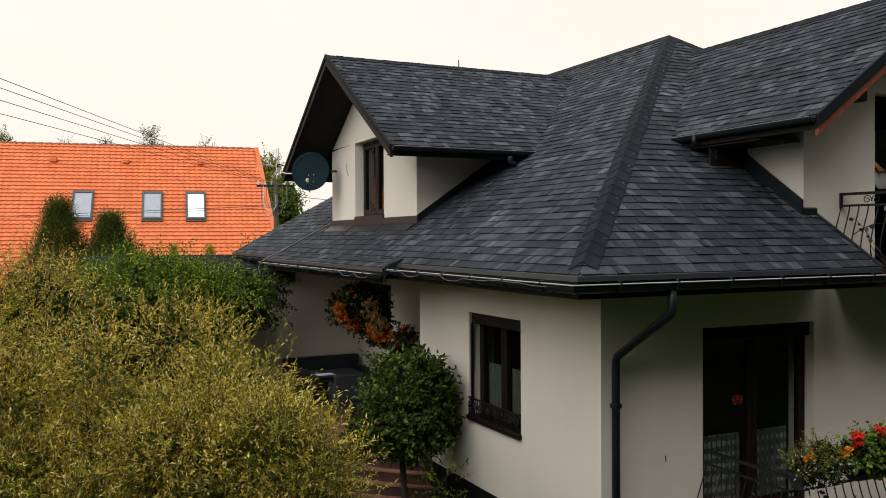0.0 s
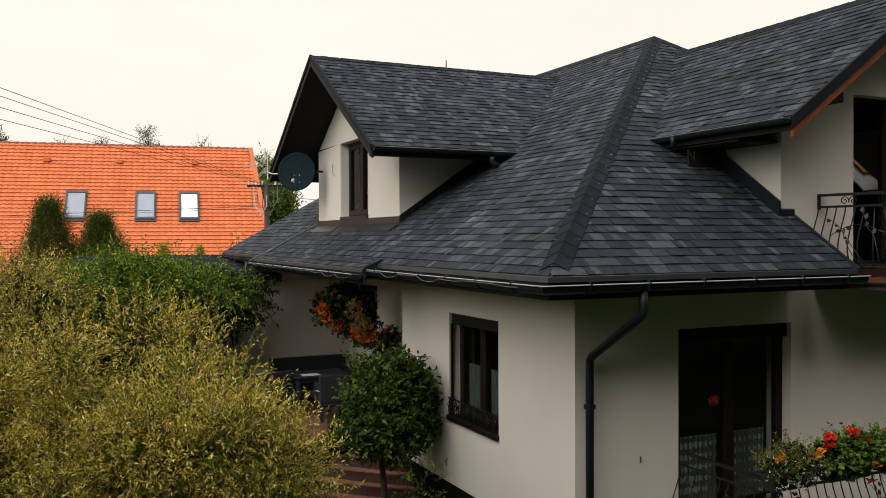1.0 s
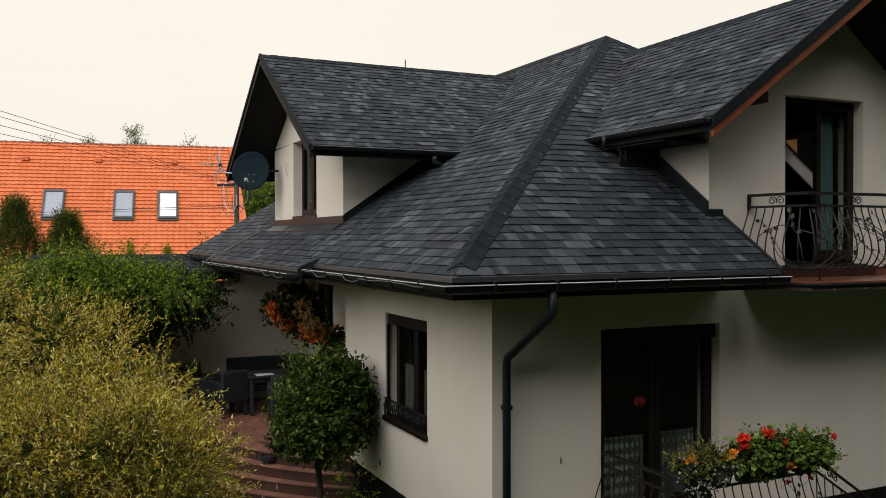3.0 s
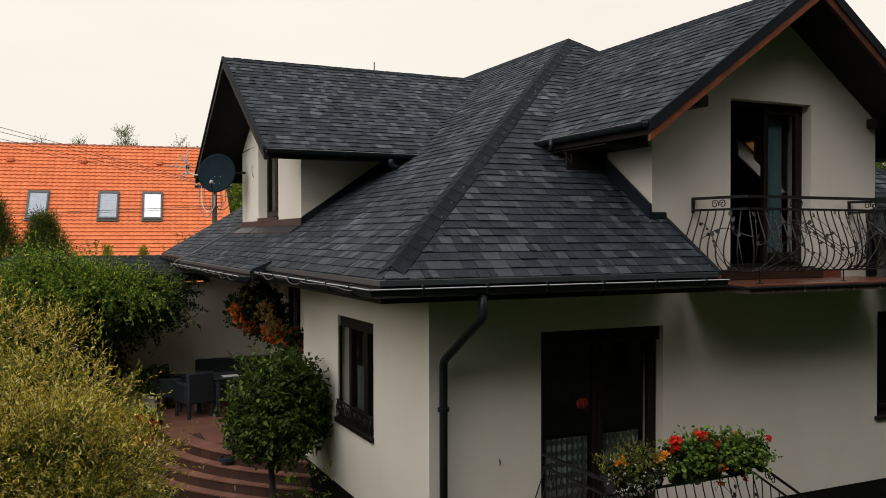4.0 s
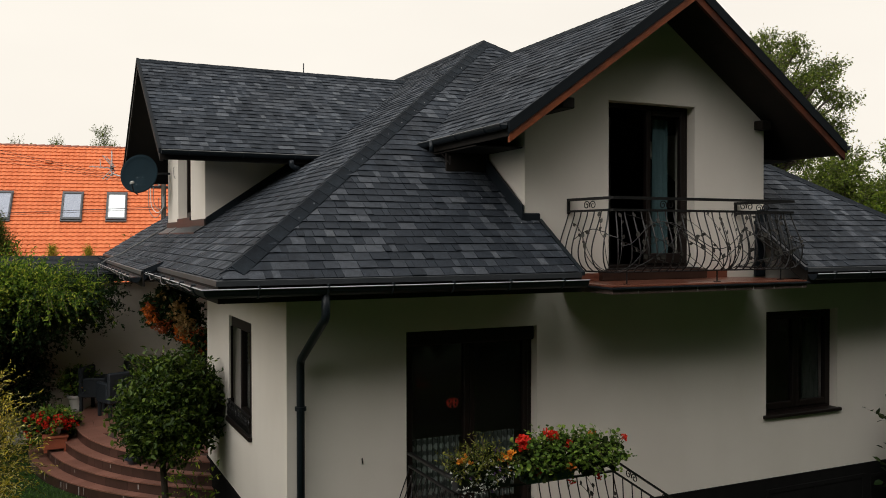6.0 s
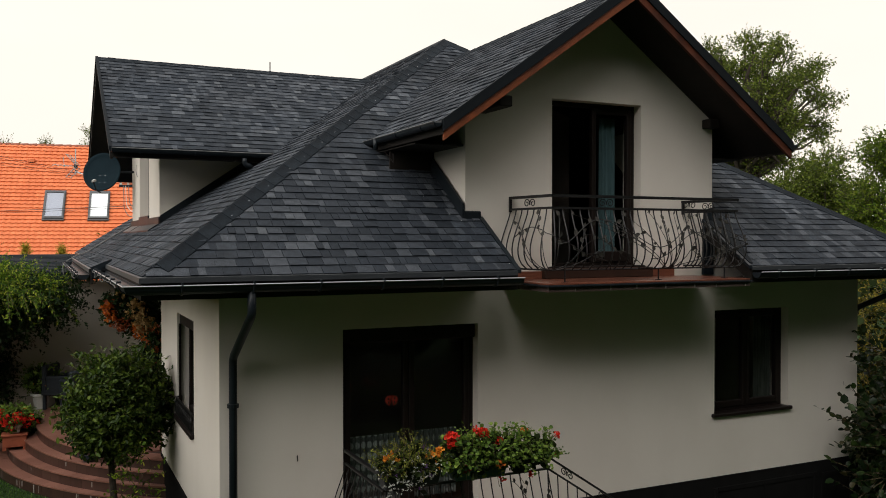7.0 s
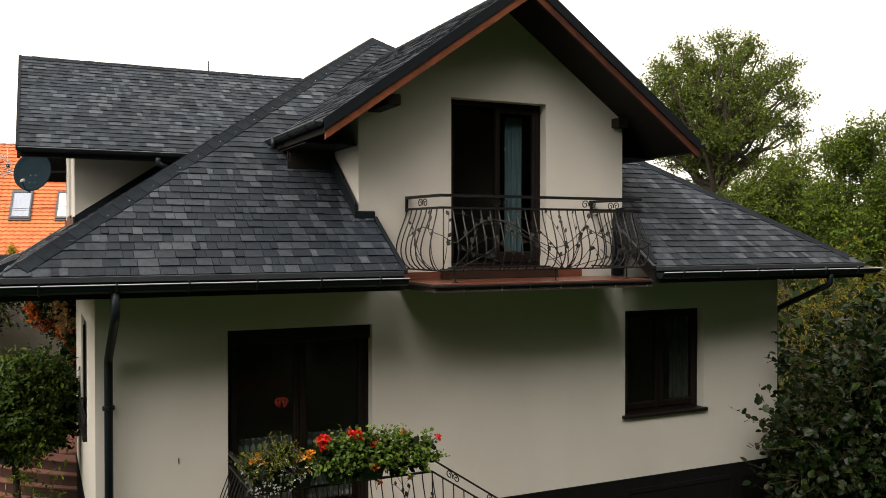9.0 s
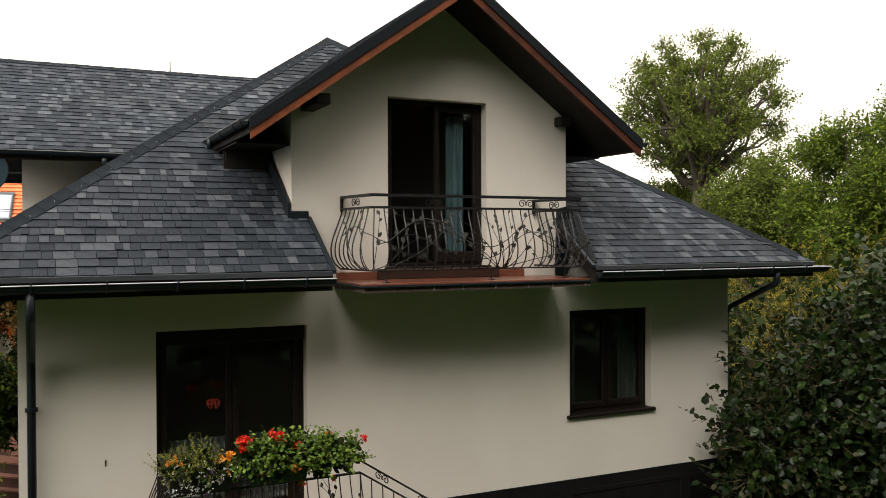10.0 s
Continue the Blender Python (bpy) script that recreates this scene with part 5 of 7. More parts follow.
def seat(name, label, at, turn, w, d, h, seat_h, group=""):
    """A woven seat with arms: frame, back, arms, cushions, legs."""
    t = thing(name, label, "sofa" if w > 1 else "chair", at, group)
    t.rotation_euler = (0, 0, radians(turn))
    part("seat_frame", Shape().block(-w / 2, -d / 2, seat_h - 0.14, w / 2, d / 2, seat_h - 0.03), M_RATTAN, t, bevel=0.02)
    part("backrest", Shape().block(-w / 2, d / 2 - 0.1, seat_h - 0.1, w / 2, d / 2, h), M_RATTAN, t, bevel=0.03)
    for sx in (-1, 1):
        part("arm", Shape().block(sx * w / 2 - (0.09 if sx > 0 else 0), -d / 2, seat_h - 0.1, sx * w / 2 + (0.09 if sx < 0 else 0), d / 2 - 0.1, h - 0.2), M_RATTAN, t, bevel=0.025)
        for sy in (-1, 1):
            x, y = sx * (w / 2 - 0.05), sy * (d / 2 - 0.05)
            part("leg", Shape().block(x - 0.03, y - 0.03, 0, x + 0.03, y + 0.03, seat_h - 0.12), M_RATTAN, t, bevel=0.008)
    n = 2 if w > 1 else 1
    for i in range(n):
        x0, x1 = -w / 2 + 0.1 + i * (w - 0.2) / n, -w / 2 + 0.1 + (i + 1) * (w - 0.2) / n
        part("cushion", Shape().block(x0 + 0.005, -d / 2 + 0.02, seat_h - 0.028, x1 - 0.005, d / 2 - 0.12, seat_h + 0.08), M_CUSHION, t, bevel=0.035)
    return t


seat("garden_sofa", "black woven garden sofa against the terrace wall", (0.05, 9.62, 0.0), 0, 1.65, 0.72, 0.88, 0.42)
c1 = seat("garden_chair", "black woven garden armchair beside the terrace table", (-1.02, 8.55, 0.0), 200, 0.56, 0.56, 0.86, 0.42, "garden chairs")
copy_thing(c1, pose(-1.30, 9.35, 0, 0, 0, 60))
copy_thing(c1, pose(-0.15, 7.75, 0, 0, 0, 175))
table = thing("garden_table", "dark garden table with a paper lying on top", "table", (-0.15, 8.6, 0.0))
part("tabletop", Shape().block(-0.55, -0.4, 0.70, 0.55, 0.4, 0.735), M_RATTAN, table, bevel=0.01)
part("apron", Shape().block(-0.5, -0.35, 0.62, 0.5, 0.35, 0.699), M_RATTAN, table)
for x in (-0.48, 0.48):
    for y in (-0.33, 0.33):
        part("leg", Shape().block(x - 0.035, y - 0.035, 0, x + 0.035, y + 0.035, 0.70), M_RATTAN, table, bevel=0.006)
tagged(part("paper", Shape().block(-0.52, 8.30, 0.7355, -0.18, 8.55, 0.739), M_PAPER), "white folded paper lying on the garden table", "paper")


def pot(name, label, at, r, h, mat, lip=0.02):
    t = thing(name, label, "flower pot", at)
    part("vessel", Shape().lathe([(0.0, 0.0), (r * 0.68, 0.0), (r * 0.92, h - 0.05), (r + lip, h - 0.05), (r + lip, h), (r - 0.012, h), (r * 0.86, h - 0.06), (0.0, h - 0.06)], (0, 0, 0), 24), mat, t, smooth=False)
    part("soil", Shape().lathe([(0.0, h - 0.03), (r * 0.88, h - 0.035), (r * 0.86, h - 0.058)], (0, 0, 0), 16), M_SOIL, t)
    return t


pot("white_pot", "white flower pot with a small plant by the terrace wall", (-1.68, 9.5, 0.0), 0.17, 0.30, M_WHITEPOT)
box = thing("terracotta_planter", "terracotta box stand holding a white flower pot", "planter", (-2.10, 7.64, -0.34))
part("box_body", Shape().block(-0.19, -0.16, 0.05, 0.19, 0.16, 0.26), M_TERRA, box, bevel=0.012)
part("box_rim", Shape().block(-0.21, -0.18, 0.24, 0.21, 0.18, 0.275), M_TERRA, box, bevel=0.008)
for x in (-0.16, 0.16):
    for y in (-0.13, 0.13):
        part("foot", Shape().block(x - 0.03, y - 0.03, 0, x + 0.03, y + 0.03, 0.055), M_TERRA, box)
pot("white_pot", "white flower pot standing on the terracotta box", (-2.10, 7.64, -0.065), 0.11, 0.16, M_WHITEPOT)
pot("black_pot", "black plastic flower pot on the terrace step", (-0.72, 5.35, -0.17), 0.17, 0.24, M_BLACKPOT)
pot("black_pot", "black plastic flower pot beside red flowers", (-2.05, 7.95, -0.17), 0.13, 0.17, M_BLACKPOT)
pot("blue_bowl", "small dark blue glazed bowl on the terrace step", (-1.0, 5.45, -0.17), 0.13, 0.12, material("blue_glaze", (0.012, 0.016, 0.024), (0.03, 0.04, 0.055), 0.3, 0, 8, 60, 0.1, 0.002))
# flower troughs hung on the patio railing
M_TROUGH = material("green_trough", (0.012, 0.05, 0.045), (0.02, 0.085, 0.075), 0.5, 0, 6, 60, 0.1, 0.002)
for x, mt, lb in ((1.60, M_BLACKPOT, "black flower trough hung on the patio railing"), (2.36, M_TROUGH, "green flower trough hung on the patio railing")):
    tr = thing("flower_trough", lb, "planter", (x, -1.33, 0.90))
    tr.scale = (0.78, 1, 1)
    part("trough_body", Shape().prism([(-0.36, -0.07, 0), (0.36, -0.07, 0), (0.36, 0.07, 0), (-0.36, 0.07, 0)], [(-0.4, -0.095, 0.16), (0.4, -0.095, 0.16), (0.4, 0.095, 0.16), (-0.4, 0.095, 0.16)]), mt, tr, bevel=0.01)
    part("trough_rim", ring(Shape(), "x", -0.11, 0.22, -0.42, 0.42, 0.145, 0.165, 0.008), mt, tr)
    for dx in (-0.28, 0.28):
        part("hook", Shape().tube([(dx, 0.09, 0.14), (dx, 0.15, 0.215), (dx, 0.165, 0.18)], 0.006, 5), M_IRON, tr)

# ---- dish, aerial, mast, wires ----
M_DISH = material("dark_green_dish", (0.006, 0.014, 0.019), (0.010, 0.022, 0.029), 0.7, 0.0, 4, 80, 0.1, 0.002, 0, 0.06)
M_GALV = material("galvanised_steel", (0.45, 0.45, 0.45), (0.65, 0.65, 0.65), 0.45, 0.3, 10, 80, 0.2, 0.002)
M_WOOD = material("weathered_pole_wood", (0.05, 0.042, 0.035), (0.13, 0.11, 0.09), 0.9, 0, 4, 60, 0.5, 0.006, 0, 0.3, 1.6, (6, 6, 0.6))
M_CABLE = material("black_cable", (0.012, 0.012, 0.013), (0.022, 0.022, 0.024), 0.6, 0, 4, 50, 0.05, 0.001)
dish = thing("satellite_dish", "dark green-grey satellite dish mounted on the dormer front", "satellite dish", (-0.63, 8.34, 4.62))
face = look((0, 0, 0), (0.50, 1.0, -0.30)).to_3x3().to_4x4()
s = Shape()
R, N = 0.355, 40
rings_ = []
for back in (0.0, -0.014):
    for i in range(9):
        rr_ = R * i / 8
        rings_.append([(rr_ * math.cos(2 * math.pi * j / N), rr_ * 1.08 * math.sin(2 * math.pi * j / N), 0.28 * rr_ * rr_ - 0.10 + back + (0.02 if i == 8 else 0)) for j in range(N)])
base = len(s.v)
for ring_ in rings_:
    s.v += [tuple(face @ Vector(p)) for p in ring_]
for b in (0, 9):
    for i in range(8):
        for j in range(N):
            q = (j + 1) % N
            f = ((b + i) * N + j, (b + i) * N + q, (b + i + 1) * N + q, (b + i + 1) * N + j)
            s.f.append(f if b == 0 else f[::-1])
for j in range(N):
    q = (j + 1) % N
    s.f.append((8 * N + j, 8 * N + q, 17 * N + q, 17 * N + j))
part("reflector", s, M_DISH, dish, smooth=True)
part("feed_arm", Shape().tube([tuple(face @ Vector(p)) for p in ((0, -0.40, -0.08), (0, -0.41, 0.10), (0, -0.30, 0.26))], 0.013, 6), M_METAL, dish)
part("receiver", Shape().tube([tuple(face @ Vector(p)) for p in ((0, -0.31, 0.30), (0, -0.275, 0.25), (0, -0.26, 0.21))], [0.020, 0.027, 0.030], 10), M_WHITEPOT, dish, "pale receiver head")
for bx in (-0.045, 0.055):
    for by in (-0.20, -0.06):
        part("bolt", Shape().tube([tuple(face @ Vector((bx, by, -0.10))), tuple(face @ Vector((bx, by, -0.085)))], 0.007, 6), M_GALV, dish)
part("bracket", Shape().tube([tuple(face @ Vector((0, 0, -0.12))), (0.2, 0.16, 0.0), (0.63, 0.3, 0.02)], 0.022, 8).tube([(0.2, 0.16, 0.0), (0.2, 0.16, -0.22)], 0.02, 8), M_METAL, dish)

aerial = thing("tv_aerial", "bare metal corner-reflector television aerial beside the dish", "aerial", (-1.04, 9.08, 4.75))
part("mast", Shape().tube([(0, 0, -0.16), (0, 0, 0.34)], 0.012, 8), M_GALV, aerial)
part("mast_arm", Shape().tube(rounded([(0, 0, -0.10), (0.12, -0.12, -0.16), (0.42, -0.5, -0.16)], 0.06), 0.013, 8), M_GALV, aerial)
part("boom", Shape().tube([(0.02, 0.01, 0.0), (-0.40, -0.10, 0.01)], 0.007, 6), M_GALV, aerial)
for k in range(5):
    c = Vector((-0.02, 0.0, 0.0)).lerp(Vector((-0.38, -0.095, 0.01)), k / 4)
    part("element", Shape().tube([c + Vector((0.03, -0.10, 0.006)), c - Vector((0.03, -0.10, 0.006))], 0.0062, 5), M_GALV, aerial)
    if k in (0, 2):
        part("element", Shape().tube([c - Vector((0, 0, 0.03)), c + Vector((-0.02, 0, 0.16))], 0.0068, 5), M_GALV, aerial)
for sz in (-1, 1):
    # one wing of the reflector: a leaning frame with rods across
    lo_, hi_ = Vector((0.03, 0, sz * 0.03)), Vector((-0.13, 0.0, sz * 0.22))
    for w in (-0.15, 0.15):
        part("wing_bar", Shape().tube([lo_ + Vector((0.3, 0.9, 0)) * w, hi_ + Vector((0.3, 0.9, 0)) * w], 0.0068, 5), M_GALV, aerial)
    for k in range(5):
        c = lo_.lerp(hi_, k / 4)
        part("reflector_rod", Shape().tube([c + Vector((-0.055, -0.165, 0)), c + Vector((0.055, 0.165, 0))], 0.0062, 5), M_GALV, aerial)
part("junction_box", Shape().block(-0.03, -0.025, -0.035, 0.035, 0.025, 0.035), M_METAL, aerial, bevel=0.006)

MX, MY = 0.95, 17.2
mast = thing("utility_pole", "weathered timber utility pole with a cross arm and cables", "pole", (MX, MY, -1.0))
part("pole", Shape().tube([(0, 0, -0.3), (0, 0, 6.05)], [0.10, 0.07], 12), M_WOOD, mast)
arm_m = Matrix.Translation((0, 0, 5.86)) @ Matrix.Rotation(radians(-14), 4, "Z")
part("cross_arm", Shape().block(-0.55, -0.035, -0.035, 0.50, 0.035, 0.035, arm_m), M_METAL, mast, bevel=0.008)
part("steel_pin", Shape().tube([(0.02, -0.05, 5.9), (0.02, -0.05, 6.9)], 0.014, 6), M_GALV, mast)
for x in (-0.5, -0.3, -0.12, 0.25, 0.45):
    part("insulator", Shape().lathe([(0.0, 0.03), (0.028, 0.03), (0.034, 0.07), (0.02, 0.09), (0.028, 0.12), (0.0, 0.14)], tuple(arm_m @ Vector((x, 0, 0))), 10), M_WHITEPOT, mast)
for x0, x1, dip, m in ((-0.42, -0.1, 0.95, M_WIRE), (-0.36, -0.06, 0.78, M_PAPER), (-0.28, 0.02, 0.68, M_WIRE), (0.18, -0.3, 0.9, M_CONDUIT), (0.30, -0.1, 0.6, M_WIRE), (0.42, 0.05, 0.7, M_CABLE)):
    p0, p1 = arm_m @ Vector((x0, -0.06, 0.0)), Vector((x1 * 0.5, -0.12, 5.86 - dip * 0.35))
    part("cable_loop", Shape().tube(rounded([p0, p0 + Vector((0.02, 0, -dip * 0.75)), Vector(((p0.x + p1.x) / 2, -0.10, 5.86 - dip)), p1 + Vector((0.0, 0, -0.35)), p1], 0.15), 0.011, 5), m, mast)


def overhead(a, way, run, sag, label, r=0.008):
    a = Vector(a)
    b = a + Vector(way) * run
    pts = []
    for i in range(41):
        t = i / 40
        q = a.lerp(b, t)
        q.z -= sag * 4 * t * (1 - t)
        pts.append(q)
    tagged(part("overhead_wire", Shape().tube(pts, r, 5), M_CABLE), label, "wire", "overhead wires")


for k, way in enumerate(((-0.406, -0.914, 0.0068), (-0.415, -0.910, 0.005), (-0.415, -0.910, -0.0026), (-0.433, -0.9015, -0.0056))):
    overhead((MX - 0.05, MY, 4.92 - 0.012 * k), way, 46, 0.03, "black overhead wire running from the utility pole", 0.0042)
overhead((MX, MY, 4.29), (-0.5341, 0.8454, -0.0033), 30, 0.02, "thin black overhead wire crossing before the red roof", 0.009)
overhead((MX, MY, 4.24), (-0.5341, 0.8454, -0.0033), 30, 0.05, "thin black overhead wire crossing before the red roof", 0.006)
overhead((MX, MY, 4.62), (0.93, -0.36, 0.0), 9, 0.3, "thin black service cable slung over the roof", 0.008)
tagged(part("vent_rod", Shape().tube([(2.73, 8.8, 5.2), (2.73, 8.8, 7.06)], 0.012, 8), M_METAL), "thin dark vent pipe behind the dormer ridge", "vent pipe")
# lightning conductor over the side roof
pts = [Vector((x, y, left_z(x, y) + 0.035)) for x, y in ((0.02, 9.2), (-0.2, 9.42), (-0.41, 9.66), (-0.64, 9.86), (-0.80, 9.93))]
pts += [Vector((-1.06, 9.9, porch_z(-1.06, 0) + 0.03)), Vector((-1.27, 9.87, 2.82)), Vector((-1.25, 9.84, 2.6)), Vector((-1.19, 9.83, 2.45))]
tagged(part("roof_cable", Shape().tube(rounded(pts, 0.15), 0.012, 6), M_WIRE), "grey conductor cable running down the side roof", "cable")
part("wall_hook", Shape().tube([(0.835, -0.002, 0.985), (0.832, -0.012, 0.97), (0.836, -0.010, 0.93), (0.833, -0.004, 0.915)], [0.003, 0.007, 0.006, 0.003], 6), M_FLASH, house, "small dark fixing on the front wall")
# small hooks left in the walls
part("wall_hook", Shape().tube([(DX + 0.002, 7.98, 4.72), (DX - 0.02, 7.98, 4.72), (DX - 0.022, 7.98, 4.62), (DX - 0.02, 7.94, 4.55), (DX - 0.005, 7.90, 4.50)], 0.005, 5), M_WIRE, house, "thin cable end hanging on the dormer wall")

# ---- neighbour house with a red tile roof ----
M_REDTILE = material("red_clay_tile", (0.50, 0.115, 0.036), (0.72, 0.21, 0.078), 0.65, 0, 1.2, 30, 0.2, 0.004, 0.35, 0.4)
M_NWALL = material("neighbour_render", (0.45, 0.42, 0.36), (0.58, 0.54, 0.47), 0.9, 0, 1.5, 60, 0.3, 0.004)
M_GREYFRAME = material("grey_metal_frame", (0.055, 0.058, 0.062), (0.10, 0.105, 0.11), 0.5, 0.3, 5, 60, 0.1, 0.002)
nb = thing("neighbour_house", "neighbour house with a steep red tile roof and skylights", "house", (-0.6, 29.35, -1.0))
nb.rotation_euler = (0, 0, radians(-8.2))
NZ = 5.65                     # roof reference height above the base
TN = math.tan(radians(50))
U0, U1, W0, W1 = -13.0, 3.92, -2.6, 2.28


def nroof(u, w, lift=0.0):
    return Vector((u, w - lift * math.sin(radians(50)), NZ + w * TN + lift * math.cos(radians(50))))


part("wall", Shape().prism([(U0 + 0.4, W0 + 0.4, 0), (U1 - 0.3, W0 + 0.4, 0), (U1 - 0.3, 2 * W1 - W0 - 0.4, 0), (U0 + 0.4, 2 * W1 - W0 - 0.4, 0)],
                           [(U0 + 0.4, W0 + 0.4, NZ + W0 * TN + 0.2), (U1 - 0.3, W0 + 0.4, NZ + W0 * TN + 0.2), (U1 - 0.3, 2 * W1 - W0 - 0.4, NZ + W0 * TN + 0.2), (U0 + 0.4, 2 * W1 - W0 - 0.4, NZ + W0 * TN + 0.2)]), M_NWALL, nb)
zr = NZ + W1 * TN
UE = U1 + 0.14 * (W1 - W0)      # the verge runs out towards the eave
part("gable", Shape().prism([(U1 - 0.5, W0 + 0.4, NZ + W0 * TN), (U1 - 0.5, 2 * W1 - W0 - 0.4, NZ + W0 * TN), (U1 - 0.5, W1, zr - 0.2)],
                            [(U1 - 0.3, W0 + 0.4, NZ + W0 * TN), (U1 - 0.3, 2 * W1 - W0 - 0.4, NZ + W0 * TN), (U1 - 0.3, W1, zr - 0.2)]), M_NWALL, nb)
rdeck = part("roof", Shape().prism([(U0, W0, NZ + W0 * TN - 0.15), (UE, W0, NZ + W0 * TN - 0.15), (U1, W1, zr - 0.15), (U0, W1, zr - 0.15)],
                                  [(U0, W0, NZ + W0 * TN), (UE, W0, NZ + W0 * TN), (U1, W1, zr), (U0, W1, zr)])
             .prism([(U0, 2 * W1 - W0, NZ + W0 * TN - 0.15), (U0, W1, zr - 0.15), (U1, W1, zr - 0.15), (U1, 2 * W1 - W0, NZ + W0 * TN - 0.15)],
                    [(U0, 2 * W1 - W0, NZ + W0 * TN), (U0, W1, zr), (U1, W1, zr), (U1, 2 * W1 - W0, NZ + W0 * TN)]), M_REDTILE, nb, "steep orange-red clay tile roof")
# pantile courses: rows of waved strips, each proud of the next one up
rows_n, cols_w = 37, 0.23
row_d = (W1 - W0) / rows_n
pan = Shape()
for k in range(rows_n):
    wa, wb = W0 + k * row_d, W0 + (k + 1) * row_d + 0.02
    cols = int((U1 + 0.14 * (W1 - wb) - U0) / cols_w)
    for c in range(cols):
        u0 = U0 + c * cols_w
        base_i = len(pan.v)
        for j in range(6):
            t = j / 5
            h = 0.022 * (0.5 - 0.5 * math.cos(2 * math.pi * t)) + 0.006
            u = u0 + (cols_w + 0.004) * t
            pan.v += [tuple(nroof(u, wa, 0.0)), tuple(nroof(u, wa, h + 0.05)), tuple(nroof(u, wb, h))]
        for j in range(5):
            a = base_i + 3 * j
            pan.f += [(a, a + 3, a + 4, a + 1), (a + 1, a + 4, a + 5, a + 2)]
ob = part("pantile_field", pan, M_REDTILE, rdeck)
ob["kind"] = "stuff"
ridge_tile = Shape().tube([(0, 0, 0), (0.36, 0, 0.012)], [0.085, 0.10], 9).mesh("ridge_tile")
ridge_tile.materials.append(material("dark_ridge_clay", (0.16, 0.045, 0.025), (0.30, 0.085, 0.04), 0.75, 0, 2, 40, 0.2, 0.004, 0.4))
for k in range(int((U1 - U0) / 0.34) + 1):
    ob = new("ridge_tile", ridge_tile)
    ob.parent, ob.location = rdeck, (U1 + 0.02 - 0.34 * (k + 1), W1, zr - 0.05)
part("verge_tiles", Shape().prism([nroof(UE - 0.14, W0, -0.12), nroof(UE + 0.05, W0, -0.12), nroof(U1 + 0.05, W1, -0.12), nroof(U1 - 0.14, W1, -0.12)],
                                  [nroof(UE - 0.14, W0, 0.07), nroof(UE + 0.05, W0, 0.07), nroof(U1 + 0.05, W1, 0.07), nroof(U1 - 0.14, W1, 0.07)]), M_REDTILE, rdeck)
M_SKYGLASS = glass("skylight_glass", (0.93, 0.95, 0.96))
M_BLIND = material("skylight_blind", (0.38, 0.40, 0.46), (0.48, 0.50, 0.56), 0.8, 0, 3, 40, 0.1, 0.002)
# near-white panel: the sky's reflection in the third skylight put into colour
M_BLINDSKY = material("sky_white_blind", (0.86, 0.88, 0.88), (0.92, 0.93, 0.93), 0.8, 0, 3, 40, 0.1, 0.002)
for u0, bm_ in ((-3.52, M_BLIND), (-0.88, M_BLIND), (0.83, M_BLINDSKY)):
    u1, wa, wb = u0 + 0.75, -0.50, 0.45
    sk = part("skylight", Shape().prism([nroof(u0 - 0.03, wa - 0.05, 0), nroof(u1 + 0.03, wa - 0.05, 0), nroof(u1 + 0.03, wb + 0.05, 0), nroof(u0 - 0.03, wb + 0.05, 0)],
                                        [nroof(u0 - 0.03, wa - 0.05, 0.115), nroof(u1 + 0.03, wa - 0.05, 0.115), nroof(u1 + 0.03, wb + 0.05, 0.115), nroof(u0 - 0.03, wb + 0.05, 0.115)]), M_GREYFRAME, nb, "grey framed roof skylight")
    for a0, a1, b0, b1 in ((u0, u0 + 0.05, wa, wb), (u1 - 0.05, u1, wa, wb), (u0 + 0.05, u1 - 0.05, wb - 0.05, wb), (u0 + 0.05, u1 - 0.05, wa, wa + 0.06)):
        part("sash_bar", Shape().prism([nroof(a0, b0, 0.07), nroof(a1, b0, 0.07), nroof(a1, b1, 0.07), nroof(a0, b1, 0.07)], [nroof(a0, b0, 0.165), nroof(a1, b0, 0.165), nroof(a1, b1, 0.165), nroof(a0, b1, 0.165)]), M_GREYFRAME, sk)
    part("blind", Shape().prism([nroof(u0 + 0.05, wa + 0.06, 0.116), nroof(u1 - 0.05, wa + 0.06, 0.116), nroof(u1 - 0.05, wb - 0.05, 0.116), nroof(u0 + 0.05, wb - 0.05, 0.116)],
                                [nroof(u0 + 0.05, wa + 0.06, 0.125), nroof(u1 - 0.05, wa + 0.06, 0.125), nroof(u1 - 0.05, wb - 0.05, 0.125), nroof(u0 + 0.05, wb - 0.05, 0.125)]), bm_, sk, "pale panel behind the glass")
    glazing = Shape()
    glazing.face([nroof(u0 + 0.05, wa + 0.06, 0.14), nroof(u1 - 0.05, wa + 0.06, 0.14), nroof(u1 - 0.05, wb - 0.05, 0.14), nroof(u0 + 0.05, wb - 0.05, 0.14)])
    part("pane", glazing, M_SKYGLASS, sk).visible_shadow = False
for u in (-4.4, -1.6, 1.45):
    c = nroof(u, 1.62, 0.05)
    part("roof_vent", Shape().block(c.x - 0.14, c.y - 0.16, c.z - 0.08, c.x + 0.14, c.y + 0.12, c.z + 0.10), M_REDTILE, nb, bevel=0.03)

